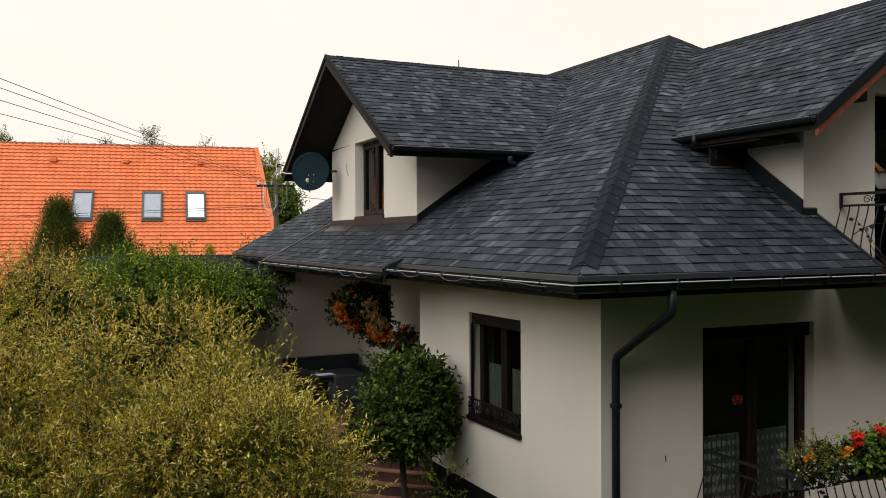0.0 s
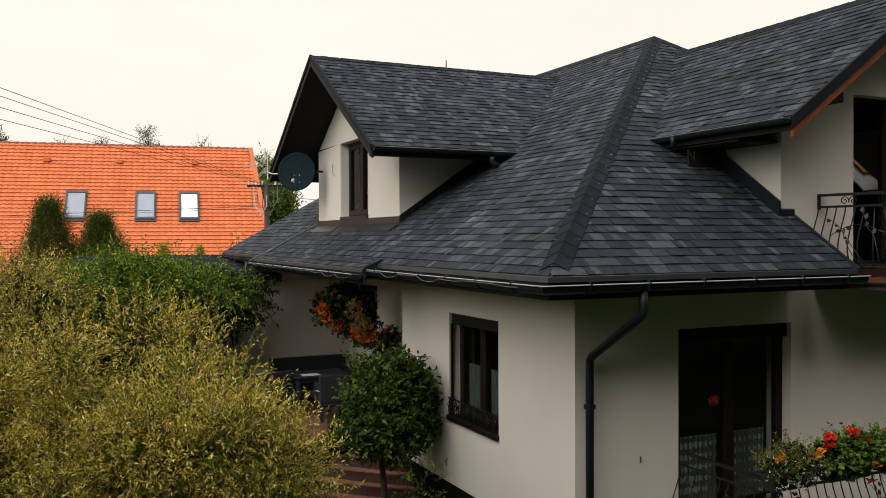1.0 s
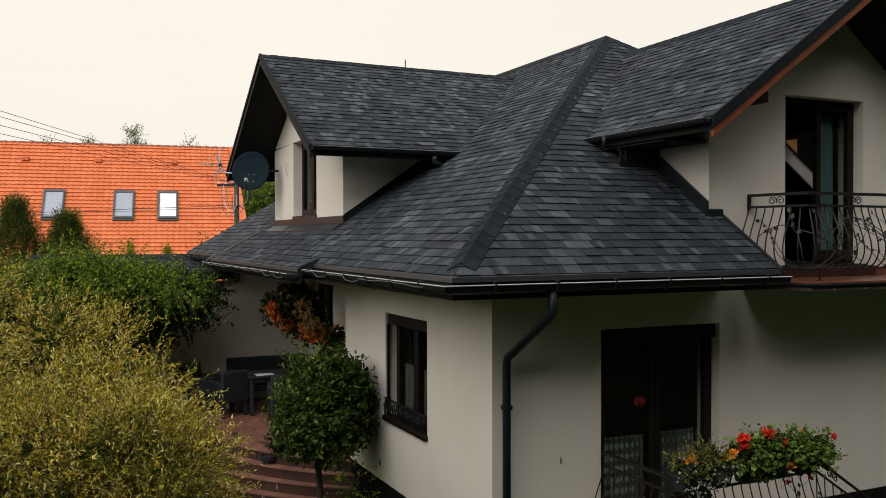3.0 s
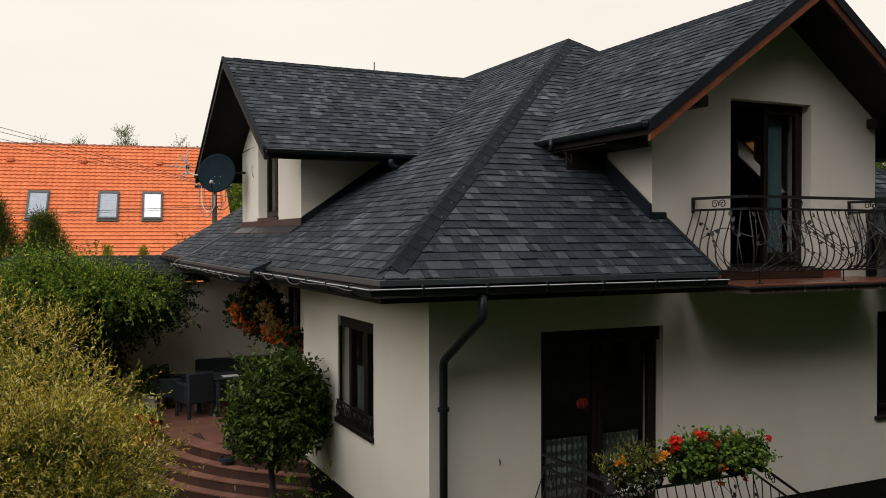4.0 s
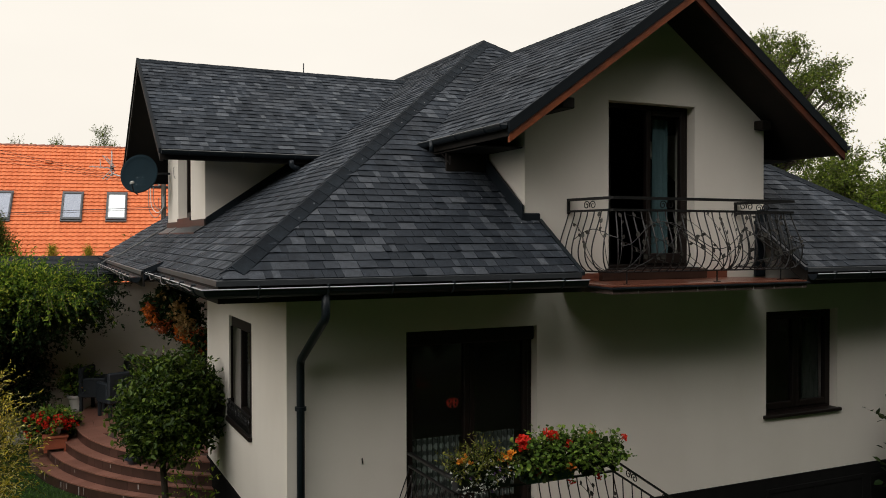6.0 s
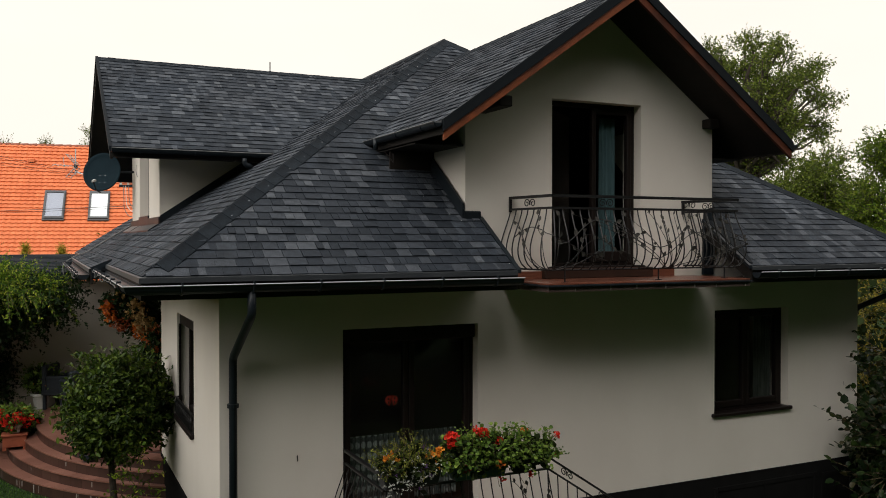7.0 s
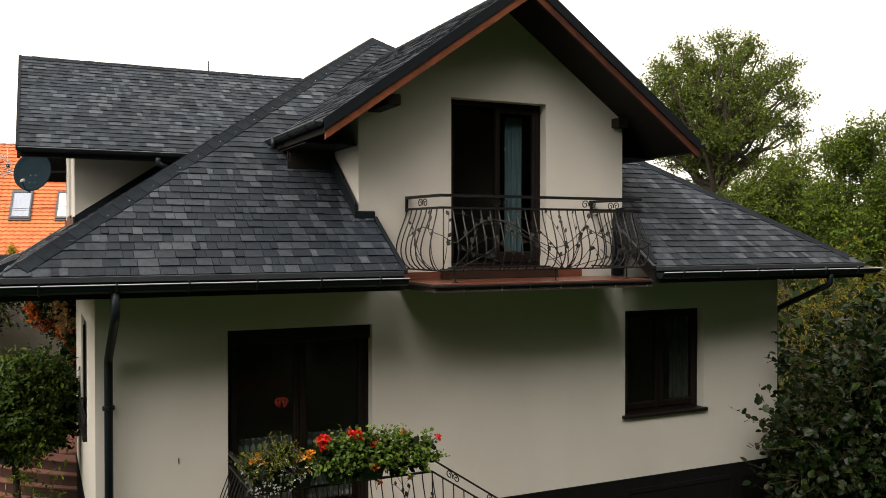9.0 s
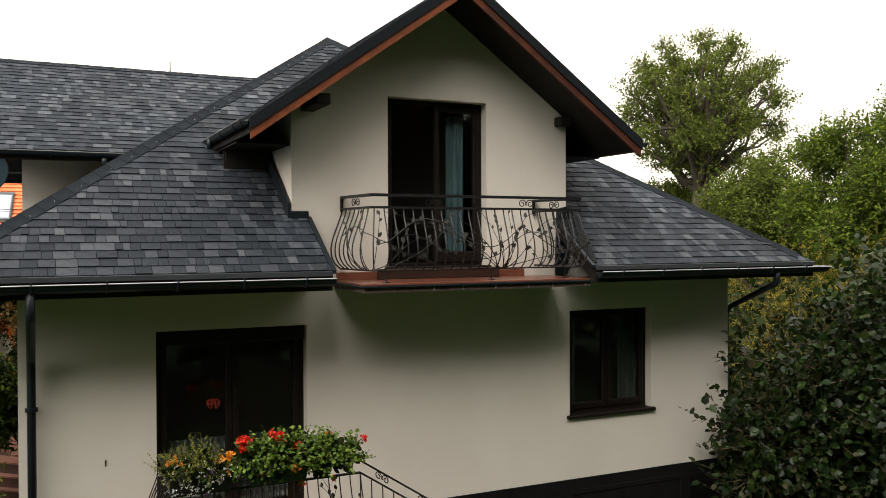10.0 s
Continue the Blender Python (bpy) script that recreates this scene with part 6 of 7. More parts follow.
# ---- low side building with a dark roof beyond the terrace wall ----
shed = thing("side_building", "low dark-roofed side building behind the vine wall", "building", (-3.0, 12.0, -1.28))
part("roof", Shape().prism([(-1.4, -2.15, 3.78), (2.4, -2.15, 3.78), (2.4, 2.4, 4.10), (-1.4, 2.4, 4.10)], [(-1.4, -2.15, 3.92), (2.4, -2.15, 3.92), (2.4, 2.4, 4.22), (-1.4, 2.4, 4.22)]), M_CAP, shed, "dark felt roof")
part("body", Shape().block(-1.2, -1.5, 0.0, 2.1, 2.2, 3.8), M_NWALL, shed)
for k in range(14):
    y = -2.15 + k * 0.32
    z = 3.92 + 0.30 * (k * 0.32) / 4.55
    part("roof_lap", Shape().prism([(-1.4, y, z), (2.4, y, z), (2.4, y + 0.33, z + 0.02), (-1.4, y + 0.33, z + 0.02)], [(-1.4, y, z + 0.016), (2.4, y, z + 0.016), (2.4, y + 0.33, z + 0.028), (-1.4, y + 0.33, z + 0.028)]), M_CAP, shed)

# ---- plants ----
def leaf_material(name, colours, rough=0.55, through=0.35, gloss=0.4, patches=()):
    """Leaves in several shades, one shade a leaf, with light passing through."""
    m = bpy.data.materials.new(name)
    m.use_nodes = True
    n, l = m.node_tree.nodes, m.node_tree.links
    b = n["Principled BSDF"]
    geo = n.new("ShaderNodeNewGeometry")
    r = n.new("ShaderNodeValToRGB")
    r.color_ramp.interpolation = "LINEAR"
    while len(r.color_ramp.elements) < len(colours):
        r.color_ramp.elements.new(0.5)
    for e, (p, c) in zip(r.color_ramp.elements, colours):
        e.position, e.color = p, (*c, 1)
    l.new(geo.outputs["Random Per Island"], r.inputs["Fac"])
    co = n.new("ShaderNodeTexCoord")
    ns = n.new("ShaderNodeTexNoise")
    ns.inputs["Scale"].default_value = 1.6
    l.new(co.outputs["Object"], ns.inputs["Vector"])
    hs = n.new("ShaderNodeHueSaturation")
    mp = n.new("ShaderNodeMapRange")
    mp.inputs["To Min"].default_value, mp.inputs["To Max"].default_value = 0.65, 1.35
    l.new(ns.outputs["Fac"], mp.inputs["Value"])
    l.new(mp.outputs[0], hs.inputs["Value"])
    shade = r.outputs["Color"]
    if patches:
        # whole sprays keep a second set of shades
        r2 = n.new("ShaderNodeValToRGB")
        while len(r2.color_ramp.elements) < len(patches):
            r2.color_ramp.elements.new(0.5)
        for e, (p, c) in zip(r2.color_ramp.elements, patches):
            e.position, e.color = p, (*c, 1)
        l.new(geo.outputs["Random Per Island"], r2.inputs["Fac"])
        n2 = n.new("ShaderNodeTexNoise")
        n2.inputs["Scale"].default_value, n2.inputs["Detail"].default_value = 2.3, 4
        l.new(co.outputs["Object"], n2.inputs["Vector"])
        m2 = n.new("ShaderNodeMapRange")
        m2.inputs["From Min"].default_value, m2.inputs["From Max"].default_value = 0.44, 0.60
        l.new(n2.outputs["Fac"], m2.inputs["Value"])
        mx = n.new("ShaderNodeMix")
        mx.data_type = "RGBA"
        l.new(m2.outputs[0], mx.inputs["Factor"])
        l.new(shade, mx.inputs[6])
        l.new(r2.outputs["Color"], mx.inputs[7])
        shade = mx.outputs[2]
    l.new(shade, hs.inputs["Color"])
    l.new(hs.outputs["Color"], b.inputs["Base Color"])
    b.inputs["Roughness"].default_value = rough
    b.inputs["Specular IOR Level"].default_value = gloss
    t = n.new("ShaderNodeBsdfTranslucent")
    l.new(hs.outputs["Color"], t.inputs["Color"])
    ms = n.new("ShaderNodeMixShader")
    ms.inputs[0].default_value = through
    l.new(b.outputs[0], ms.inputs[1])
    l.new(t.outputs[0], ms.inputs[2])
    l.new(ms.outputs[0], n["Material Output"].inputs["Surface"])
    return m


def unit(a):
    return a / np.maximum(np.linalg.norm(a, axis=1, keepdims=True), 1e-9)


def leaf_mesh(name, pos, tip, up, length, width, mat, round_leaf=False):
    """One mesh of many leaves. pos: foot; tip: direction; up: face; all as arrays."""
    tip = unit(tip)
    side = unit(np.cross(tip, up))
    nrm = np.cross(side, tip)
    L, W = length[:, None], (length * width)[:, None]
    if round_leaf:
        rows = [(0.0, 0.0, 0.0), (0.30, 0.5, 0.10), (0.72, 0.42, 0.08), (1.0, 0.0, -0.06), (0.72, -0.42, 0.08), (0.30, -0.5, 0.10)]
    else:
        rows = [(0.0, 0.0, 0.0), (0.45, 0.5, 0.12), (1.0, 0.0, -0.08), (0.45, -0.5, 0.12)]
    k = len(rows)
    v = np.stack([pos + tip * L * a + side * W * b + nrm * L * c for a, b, c in rows], axis=1).reshape(-1, 3)
    n = len(pos)
    idx = np.arange(n)[:, None] * k
    if round_leaf:
        tri = np.concatenate([idx + np.array([[0, 1, 2]]), idx + np.array([[0, 2, 3]]), idx + np.array([[0, 3, 4]]), idx + np.array([[0, 4, 5]])])
    else:
        tri = np.concatenate([idx + np.array([[0, 1, 2]]), idx + np.array([[0, 2, 3]])])
    me = bpy.data.meshes.new(name)
    me.vertices.add(len(v))
    me.vertices.foreach_set("co", v.astype(np.float32).ravel())
    me.loops.add(tri.size)
    me.loops.foreach_set("vertex_index", tri.astype(np.int32).ravel())
    me.polygons.add(len(tri))
    me.polygons.foreach_set("loop_start", np.arange(0, tri.size, 3, dtype=np.int32))
    me.update(calc_edges=True)
    me.materials.append(mat)
    return me


def add_leaves(name, parent, *args, **kw):
    ob = new(name, leaf_mesh(name, *args, **kw))
    ob["kind"] = "stuff"
    ob.parent = parent
    if parent is not None:
        ob.matrix_parent_inverse = Matrix.Translation(parent.location).inverted()
    return ob


def blob_twigs(rs, blobs, n, inward=0.35, rough=0.16):
    """Feet and directions of n twigs over the hull of several ellipsoids (centre, radii), uneven all round."""
    vol = np.array([b[1][0] * b[1][1] + b[1][0] * b[1][2] + b[1][1] * b[1][2] for b in blobs])
    pick = rs.choice(len(blobs), n, p=vol / vol.sum())
    c = np.array([b[0] for b in blobs])[pick]
    r = np.array([b[1] for b in blobs])[pick]
    d = unit(rs.normal(size=(n, 3)))
    lump = 1 + rough * (np.sin(d[:, 0] * 5 + c[:, 0] * 3) * np.sin(d[:, 1] * 5.5 + 1) + 0.7 * np.sin(d[:, 2] * 7 + d[:, 0] * 6)) + rs.normal(size=n) * 0.04
    depth = 1 - inward * rs.random(n) ** 1.6
    p = c + d * r * (lump * depth)[:, None]
    return p, unit(d / r)


def twig_leaves(rs, p, d, length, per, spread, lift=0.35):
    """Leaf feet, tips and faces along straight twigs that start at p and run along d."""
    n = len(p)
    d = unit(d + rs.normal(size=(n, 3)) * 0.45 + np.array([0, 0, lift]))
    ln = length * (0.5 + rs.random(n))
    t = (np.arange(per) + 0.5) / per
    pos = p[:, None, :] + d[:, None, :] * (ln[:, None] * t[None, :])[:, :, None]
    off = unit(rs.normal(size=(n * per, 3))).reshape(n, per, 3)
    tip = d[:, None, :] * (1 - spread) + off * spread
    up = np.array([0, 0, 1.0]) + rs.normal(size=(n, per, 3)) * 0.6 + d[:, None, :] * 0.5
    return pos.reshape(-1, 3), tip.reshape(-1, 3), up.reshape(-1, 3), d, ln


def twig_mesh(p, d, ln, r):
    """Thin three-sided twigs as one mesh."""
    s = unit(np.cross(d, np.array([0.3, 0.2, 1.0])))
    u = np.cross(s, d)
    q = p + d * ln[:, None]
    n = len(p)
    ang = [0, 2.094, 4.189]
    low = [p + (s * math.cos(a) + u * math.sin(a)) * r for a in ang]
    v = np.stack(low + [q], axis=1).reshape(-1, 3)
    idx = np.arange(n)[:, None] * 4
    tri = np.concatenate([idx + np.array([[0, 1, 3]]), idx + np.array([[1, 2, 3]]), idx + np.array([[2, 0, 3]])])
    me = bpy.data.meshes.new("twigs")
    me.from_pydata(v.tolist(), [], tri.tolist())
    return me


M_BARK = material("grey_brown_bark", (0.035, 0.028, 0.022), (0.10, 0.082, 0.065), 0.9, 0, 6, 50, 0.7, 0.012, 0, 0.2, 1.6, (3, 3, 0.6))
M_TWIG = material("brown_twig", (0.06, 0.045, 0.025), (0.14, 0.10, 0.05), 0.85, 0, 6, 50, 0.2, 0.002)
# leaves deep in the crowns, the shade there put into a darker colour
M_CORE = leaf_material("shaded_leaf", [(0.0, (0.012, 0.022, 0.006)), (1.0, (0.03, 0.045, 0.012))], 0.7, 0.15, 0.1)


def limbs(base, tops, r0, rng_, wob=0.12):
    """Tapered stems from a base to several tops."""
    s = Shape()
    for tp in tops:
        a, b = Vector(base), Vector(tp)
        pts, rad = [], []
        for i in range(9):
            t = i / 8
            q = a.lerp(b, t)
            w = math.sin(math.pi * t) * wob * (b - a).length
            pts.append(q + Vector((rng_.uniform(-1, 1), rng_.uniform(-1, 1), rng_.uniform(-0.4, 0.6))) * w * 0.5)
            rad.append(r0 * (1 - 0.8 * t))
        s.tube(pts, rad, 7)
    return s


def clumps_over(blobs, each, size, seed):
    """Small ellipsoids crowded over the hull of larger ones, so that the outline breaks into sprays."""
    rg_ = random.Random(seed)
    out = []
    for c, r in blobs:
        for i in range(each):
            z = 1 - 2 * (i + 0.5) / each
            a = i * 2.39996 + rg_.uniform(-0.4, 0.4)
            q = math.sqrt(max(0, 1 - z * z))
            k = rg_.uniform(0.74, 0.95)
            s = size * rg_.uniform(0.7, 1.25)
            out.append(((c[0] + r[0] * q * math.cos(a) * k, c[1] + r[1] * q * math.sin(a) * k, c[2] + r[2] * z * k), (s, s, s * 0.8)))
    return out


def bush(name, label, base, blobs, mat, twigs, per, leaf, width, twig_len, seed, spread=0.55, round_leaf=False, core=0.25, stems=9, stem_r=0.025, category="shrub", inward=0.4, lift=0.35, rough=0.16, foliage="foliage", inner=2.6, inner_mat=None, flat=1.0, low=None):
    rs = np.random.RandomState(seed)
    rg = random.Random(seed)
    t = thing(name, label, category, base)
    p, d = blob_twigs(rs, blobs, twigs, inward, rough)
    d = unit(d * np.array([1.0, 1.0, flat]) + 1e-6)
    low = base[2] + 0.05 if low is None else low
    keep = p[:, 2] > low
    p, d = p[keep], d[keep]
    pos, tip, up, dd, ln = twig_leaves(rs, p, d, twig_len, per, spread, lift)
    size = leaf * (0.55 + 0.9 * rs.random(len(pos)))
    add_leaves(foliage, t, pos, tip, up, size, width, mat, round_leaf=round_leaf)
    tw = twig_mesh(p, dd, ln, 0.0035 if leaf < 0.1 else 0.008)
    tw.materials.append(M_TWIG)
    ob = new("fine_branching", tw)
    ob["kind"] = "stuff"
    settle(ob, t)
    if core:
        n = int(twigs * core * 2)
        q, e = blob_twigs(rs, [(c, tuple(0.78 * x for x in r)) for c, r in blobs], n, 0.5, rough)
        k2 = q[:, 2] > low - 0.05
        q, e = q[k2], e[k2]
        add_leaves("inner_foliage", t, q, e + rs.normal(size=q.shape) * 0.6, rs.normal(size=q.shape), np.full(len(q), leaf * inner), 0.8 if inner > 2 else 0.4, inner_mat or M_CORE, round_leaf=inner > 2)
    tops = []
    for i in range(stems):
        c, r = blobs[i % len(blobs)]
        a = rg.random() * 6.28
        tops.append((c[0] + 0.55 * r[0] * math.cos(a), c[1] + 0.55 * r[1] * math.sin(a), c[2] + r[2] * rg.uniform(0.1, 0.7)))
    settle(part("stem_frame", limbs(base, tops, stem_r, rg), M_BARK, None, smooth=True), t)
    return t


GY = -0.7                      # lawn level by the terrace
L_YELLOW = leaf_material("yellowing_leaf", [(0.0, (0.1097, 0.1113, 0.0078)), (0.25, (0.3543, 0.2739, 0.0156)), (0.5, (0.6749, 0.4879, 0.039)), (0.76, (0.8014, 0.6591, 0.1326)), (1.0, (0.8183, 0.779, 0.429))], 0.6, 0.35, 0.25,
                         [(0.0, (0.05, 0.085, 0.008)), (0.45, (0.19, 0.21, 0.018)), (0.8, (0.55, 0.47, 0.05)), (1.0, (0.90, 0.76, 0.24))])
# inner leaves: greener, and darker to put the crown's shade into colour
L_SHADE = leaf_material("shaded_olive_leaf", [(0.0, (0.022, 0.042, 0.007)), (1.0, (0.10, 0.12, 0.018))], 0.7, 0.35, 0.1)
L_GREEN = leaf_material("glossy_green_leaf", [(0.0, (0.016, 0.034, 0.005)), (0.5, (0.045, 0.085, 0.011)), (1.0, (0.14, 0.20, 0.0238))], 0.5, 0.3, 0.25)
L_VINE = leaf_material("bright_vine_leaf", [(0.0, (0.025, 0.066, 0.008)), (0.5, (0.085, 0.165, 0.0155)), (0.85, (0.26, 0.35, 0.0258)), (1.0, (0.492, 0.492, 0.0689))], 0.55, 0.45, 0.2)
L_POT = leaf_material("pot_plant_leaf", [(0.0, (0.04, 0.085, 0.012)), (0.5, (0.10, 0.18, 0.024)), (1.0, (0.22, 0.31, 0.045))], 0.55, 0.35, 0.25)
L_GRASSY = leaf_material("thin_yellow_green_leaf", [(0.0, (0.06, 0.09, 0.014)), (0.5, (0.17, 0.20, 0.03)), (1.0, (0.34, 0.33, 0.06))], 0.6, 0.4, 0.2)
L_HAZEL = leaf_material("hazel_leaf", [(0.0, (0.003977, 0.01166, 0.002142)), (0.5, (0.0115, 0.02962, 0.00482)), (0.84, (0.03314, 0.06078, 0.009603)), (0.95, (0.03977, 0.03701, 0.01338)), (1.0, (0.0574, 0.04758, 0.01875))], 0.45, 0.3, 0.35)
L_TREE = leaf_material("alder_leaf", [(0.0, (0.03707, 0.06056, 0.007862)), (0.55, (0.08986, 0.1278, 0.0169)), (1.0, (0.1694, 0.2062, 0.03091))], 0.65, 0.4, 0.12)
L_ALDER = leaf_material("airy_alder_leaf", [(0.0, (0.04127, 0.06511, 0.009257)), (0.55, (0.1028, 0.1447, 0.02065)), (1.0, (0.1932, 0.2259, 0.04131))], 0.65, 0.4, 0.12)
L_TREE2 = leaf_material("bright_tree_leaf", [(0.0, (0.0305, 0.0608, 0.00645)), (0.55, (0.0925, 0.147, 0.0142)), (1.0, (0.197, 0.252, 0.0258))], 0.65, 0.4, 0.12)
L_FAR = leaf_material("far_yellow_leaf", [(0.0, (0.07, 0.095, 0.014)), (0.55, (0.20, 0.22, 0.03)), (1.0, (0.38, 0.36, 0.06))], 0.65, 0.4, 0.12)
L_DARK = leaf_material("dark_tree_leaf", [(0.0, (0.0096, 0.0224, 0.008)), (0.55, (0.0224, 0.0464, 0.0144)), (1.0, (0.044, 0.076, 0.0224))], 0.65, 0.3, 0.12)
L_THUJA = leaf_material("thuja_scale", [(0.0, (0.021, 0.042, 0.0084)), (0.55, (0.0595, 0.098, 0.0168)), (0.82, (0.112, 0.133, 0.0238)), (1.0, (0.315, 0.224, 0.035))], 0.7, 0.25, 0.15)
L_GOLD = leaf_material("golden_thuja_scale", [(0.0, (0.10, 0.11, 0.012)), (0.5, (0.30, 0.26, 0.03)), (1.0, (0.60, 0.45, 0.06))], 0.7, 0.25, 0.15)
L_WILLOW = leaf_material("ochre_leaf", [(0.0, (0.0663, 0.0664, 0.00918)), (0.5, (0.166, 0.143, 0.0192)), (1.0, (0.332, 0.245, 0.0383))], 0.65, 0.4, 0.12)

big = bush("golden_shrub", "large shrub with narrow yellowing leaves on the lawn", (-4.5, 1.2, GY),
     clumps_over([((-4.5, 1.75, 0.97), (1.95, 1.7, 1.68)), ((-3.72, -0.05, 0.68), (0.85, 0.75, 1.35)), ((-6.3, 1.9, 0.9), (1.6, 1.5, 1.75)), ((-4.4, 0.6, 0.6), (1.35, 1.1, 1.35)), ((-5.6, 0.9, 0.5), (1.3, 0.9, 1.2)), ((-4.0, -0.1, 0.0), (0.8, 0.65, 0.65))], 30, 0.40, 3),
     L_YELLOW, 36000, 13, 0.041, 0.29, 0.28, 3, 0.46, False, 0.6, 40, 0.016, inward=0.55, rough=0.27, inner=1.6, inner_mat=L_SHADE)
# long shoots standing out of the outline
shoots = bush("golden_shoots", "long arching shoots of the yellowing shrub", (-4.5, 1.2, GY), [((-4.6, 1.7, 1.5), (1.4, 1.3, 1.45)), ((-3.75, 0.1, 1.0), (0.6, 0.6, 1.0))],
     L_YELLOW, 130, 26, 0.062, 0.25, 0.75, 13, 0.5, False, 0, 3, 0.012, lift=0.5, inward=0.1)
for ob in list(shoots.children):
    ob.parent = big
bpy.data.objects.remove(shoots)
bush("golden_shrub", "tall yellow-green shrub growing behind the larger one", (-5.5, 6.2, GY), [((-5.4, 6.2, 1.8), (0.95, 1.0, 1.15)), ((-6.5, 6.0, 1.8), (1.2, 1.0, 1.25))],
     L_YELLOW, 4200, 10, 0.05, 0.26, 0.4, 4, 0.6, False, 0.25, 8, 0.03)
# clipped standard beside the steps
std = bush("standard_shrub", "round-headed green standard shrub on a bare stem", (-0.8, 3.4, GY), [((-0.74, 3.4, 1.08), (0.52, 0.52, 0.56)), ((-0.86, 3.25, 0.92), (0.46, 0.46, 0.42)), ((-0.64, 3.48, 1.30), (0.32, 0.32, 0.27)), ((-0.42, 3.62, 1.0), (0.34, 0.34, 0.42))],
           L_GREEN, 3300, 8, 0.066, 0.48, 0.22, 5, 0.65, True, 0.5, 0, 0.03, "shrub", 0.5, 0.0, 0.18, inner=1.3)
rg = random.Random(5)
settle(part("trunk", Shape().tube([(-0.8, 3.4, GY - 0.1), (-0.79, 3.39, -0.2), (-0.82, 3.41, 0.25), (-0.8, 3.4, 0.8)], [0.055, 0.047, 0.042, 0.03], 9), M_BARK, None, smooth=True), std)
settle(part("limb", limbs((-0.8, 3.4, 0.45), [(-1.2, 3.2, 1.2), (-0.45, 3.3, 1.3), (-0.8, 3.8, 1.4), (-0.85, 3.2, 1.6)], 0.025, rg), M_BARK, None, smooth=True), std)
bush("young_robinia", "thin young plant with feathery leaves beside the steps", (-0.62, 2.75, GY), [((-0.62, 2.75, 0.05), (0.25, 0.25, 0.42))], L_VINE, 40, 12, 0.055, 0.4, 0.32, 6, 0.9, True, 0, 3, 0.008, "plant", 0.9, -0.2)
# vine over the terrace wall
VINE = [((-2.31, 9.05, 2.34), (0.75, 0.72, 0.18)), ((-3.06, 9.05, 2.36), (0.8, 0.84, 0.24)), ((-4.16, 8.94, 2.32), (0.9, 0.78, 0.26)), ((-4.06, 9.05, 2.56), (0.6, 0.54, 0.2)), ((-2.66, 9.22, 2.46), (0.4, 0.36, 0.12)), ((-3.61, 9.11, 2.82), (0.32, 0.36, 0.18)), ((-3.01, 9.16, 2.66), (0.4, 0.36, 0.16))]
vine = bush("climbing_vine", "bright green climbing vine sprawling over the terrace pergola", (-3.2, 9.95, GY),
     VINE,
     L_VINE, 2600, 15, 0.066, 0.38, 0.42, 7, 0.55, False, 0.5, 8, 0.03, "vine", 0.5, 0.02, 0.5, inner=1.6, flat=0.35)
# sprays drooping out of the canopy
rs = np.random.RandomState(58)
for k in range(90):
    c, r = VINE[rs.randint(len(VINE))]
    a = rs.uniform(-2.6, 0.5)
    p = Vector((c[0] + r[0] * math.cos(a) * 0.9, c[1] + r[1] * math.sin(a) * 0.9, c[2] + r[2] * rs.uniform(-0.3, 0.7)))
    v = Vector((math.cos(a) * 0.06, math.sin(a) * 0.06, rs.uniform(0.0, 0.04)))
    line = [p.copy()]
    for i in range(rs.randint(7, 13)):
        v.z -= 0.011
        p = p + v
        line.append(p.copy())
    settle(part("drooping_shoot", Shape().tube(line, 0.004, 4), M_TWIG, None), vine)
    q = np.array([line[i] for i in range(1, len(line)) for _ in range(8)])
    t = np.repeat(np.array([(line[i] - line[i - 1]).normalized() for i in range(1, len(line))]), 8, axis=0)
    q = q - t * rs.uniform(0, 0.06, (len(q), 1))
    add_leaves("spray_leaves", vine, q, t * 0.6 + rs.normal(size=q.shape) * 0.6 + np.array([0, 0, -0.35]), rs.normal(size=q.shape) * 0.3 + np.array([0, 0, 1.0]), 0.065 * (0.7 + 0.6 * rs.random(len(q))), 0.45, L_VINE)
# the vine's shaded parts, shade put into darker leaves; first blob unseen, blocks light
bush("wall_ivy", "shaded lower vine down the terrace wall, its shade in darker leaves", (-3.6, 9.9, GY),
     [((-5.5, 8.7, 1.1), (0.5, 1.3, 1.3)), ((-3.1, 9.86, 1.4), (0.7, 0.12, 1.0)), ((-4.2, 9.8, 1.2), (0.9, 0.16, 1.2)), ((-2.6, 9.8, 0.45), (0.5, 0.2, 0.5)), ((-2.5, 9.83, 1.75), (0.55, 0.12, 0.7)), ((-1.96, 9.22, 1.98), (0.65, 0.54, 0.22)), ((-1.51, 9.27, 2.2), (0.45, 0.48, 0.25)), ((-3.06, 9.11, 1.85), (0.9, 0.66, 0.28)), ((-2.06, 8.88, 2), (0.5, 0.36, 0.22)), ((-2.86, 8.75, 1.9), (0.7, 0.36, 0.32)), ((-3.96, 8.72, 1.75), (0.7, 0.36, 0.36))],
     L_DARK, 3600, 12, 0.075, 0.5, 0.4, 17, 0.75, False, 0.8, 8, 0.02, "ivy", 0.5, -0.15, 0.4, inner=1.5)
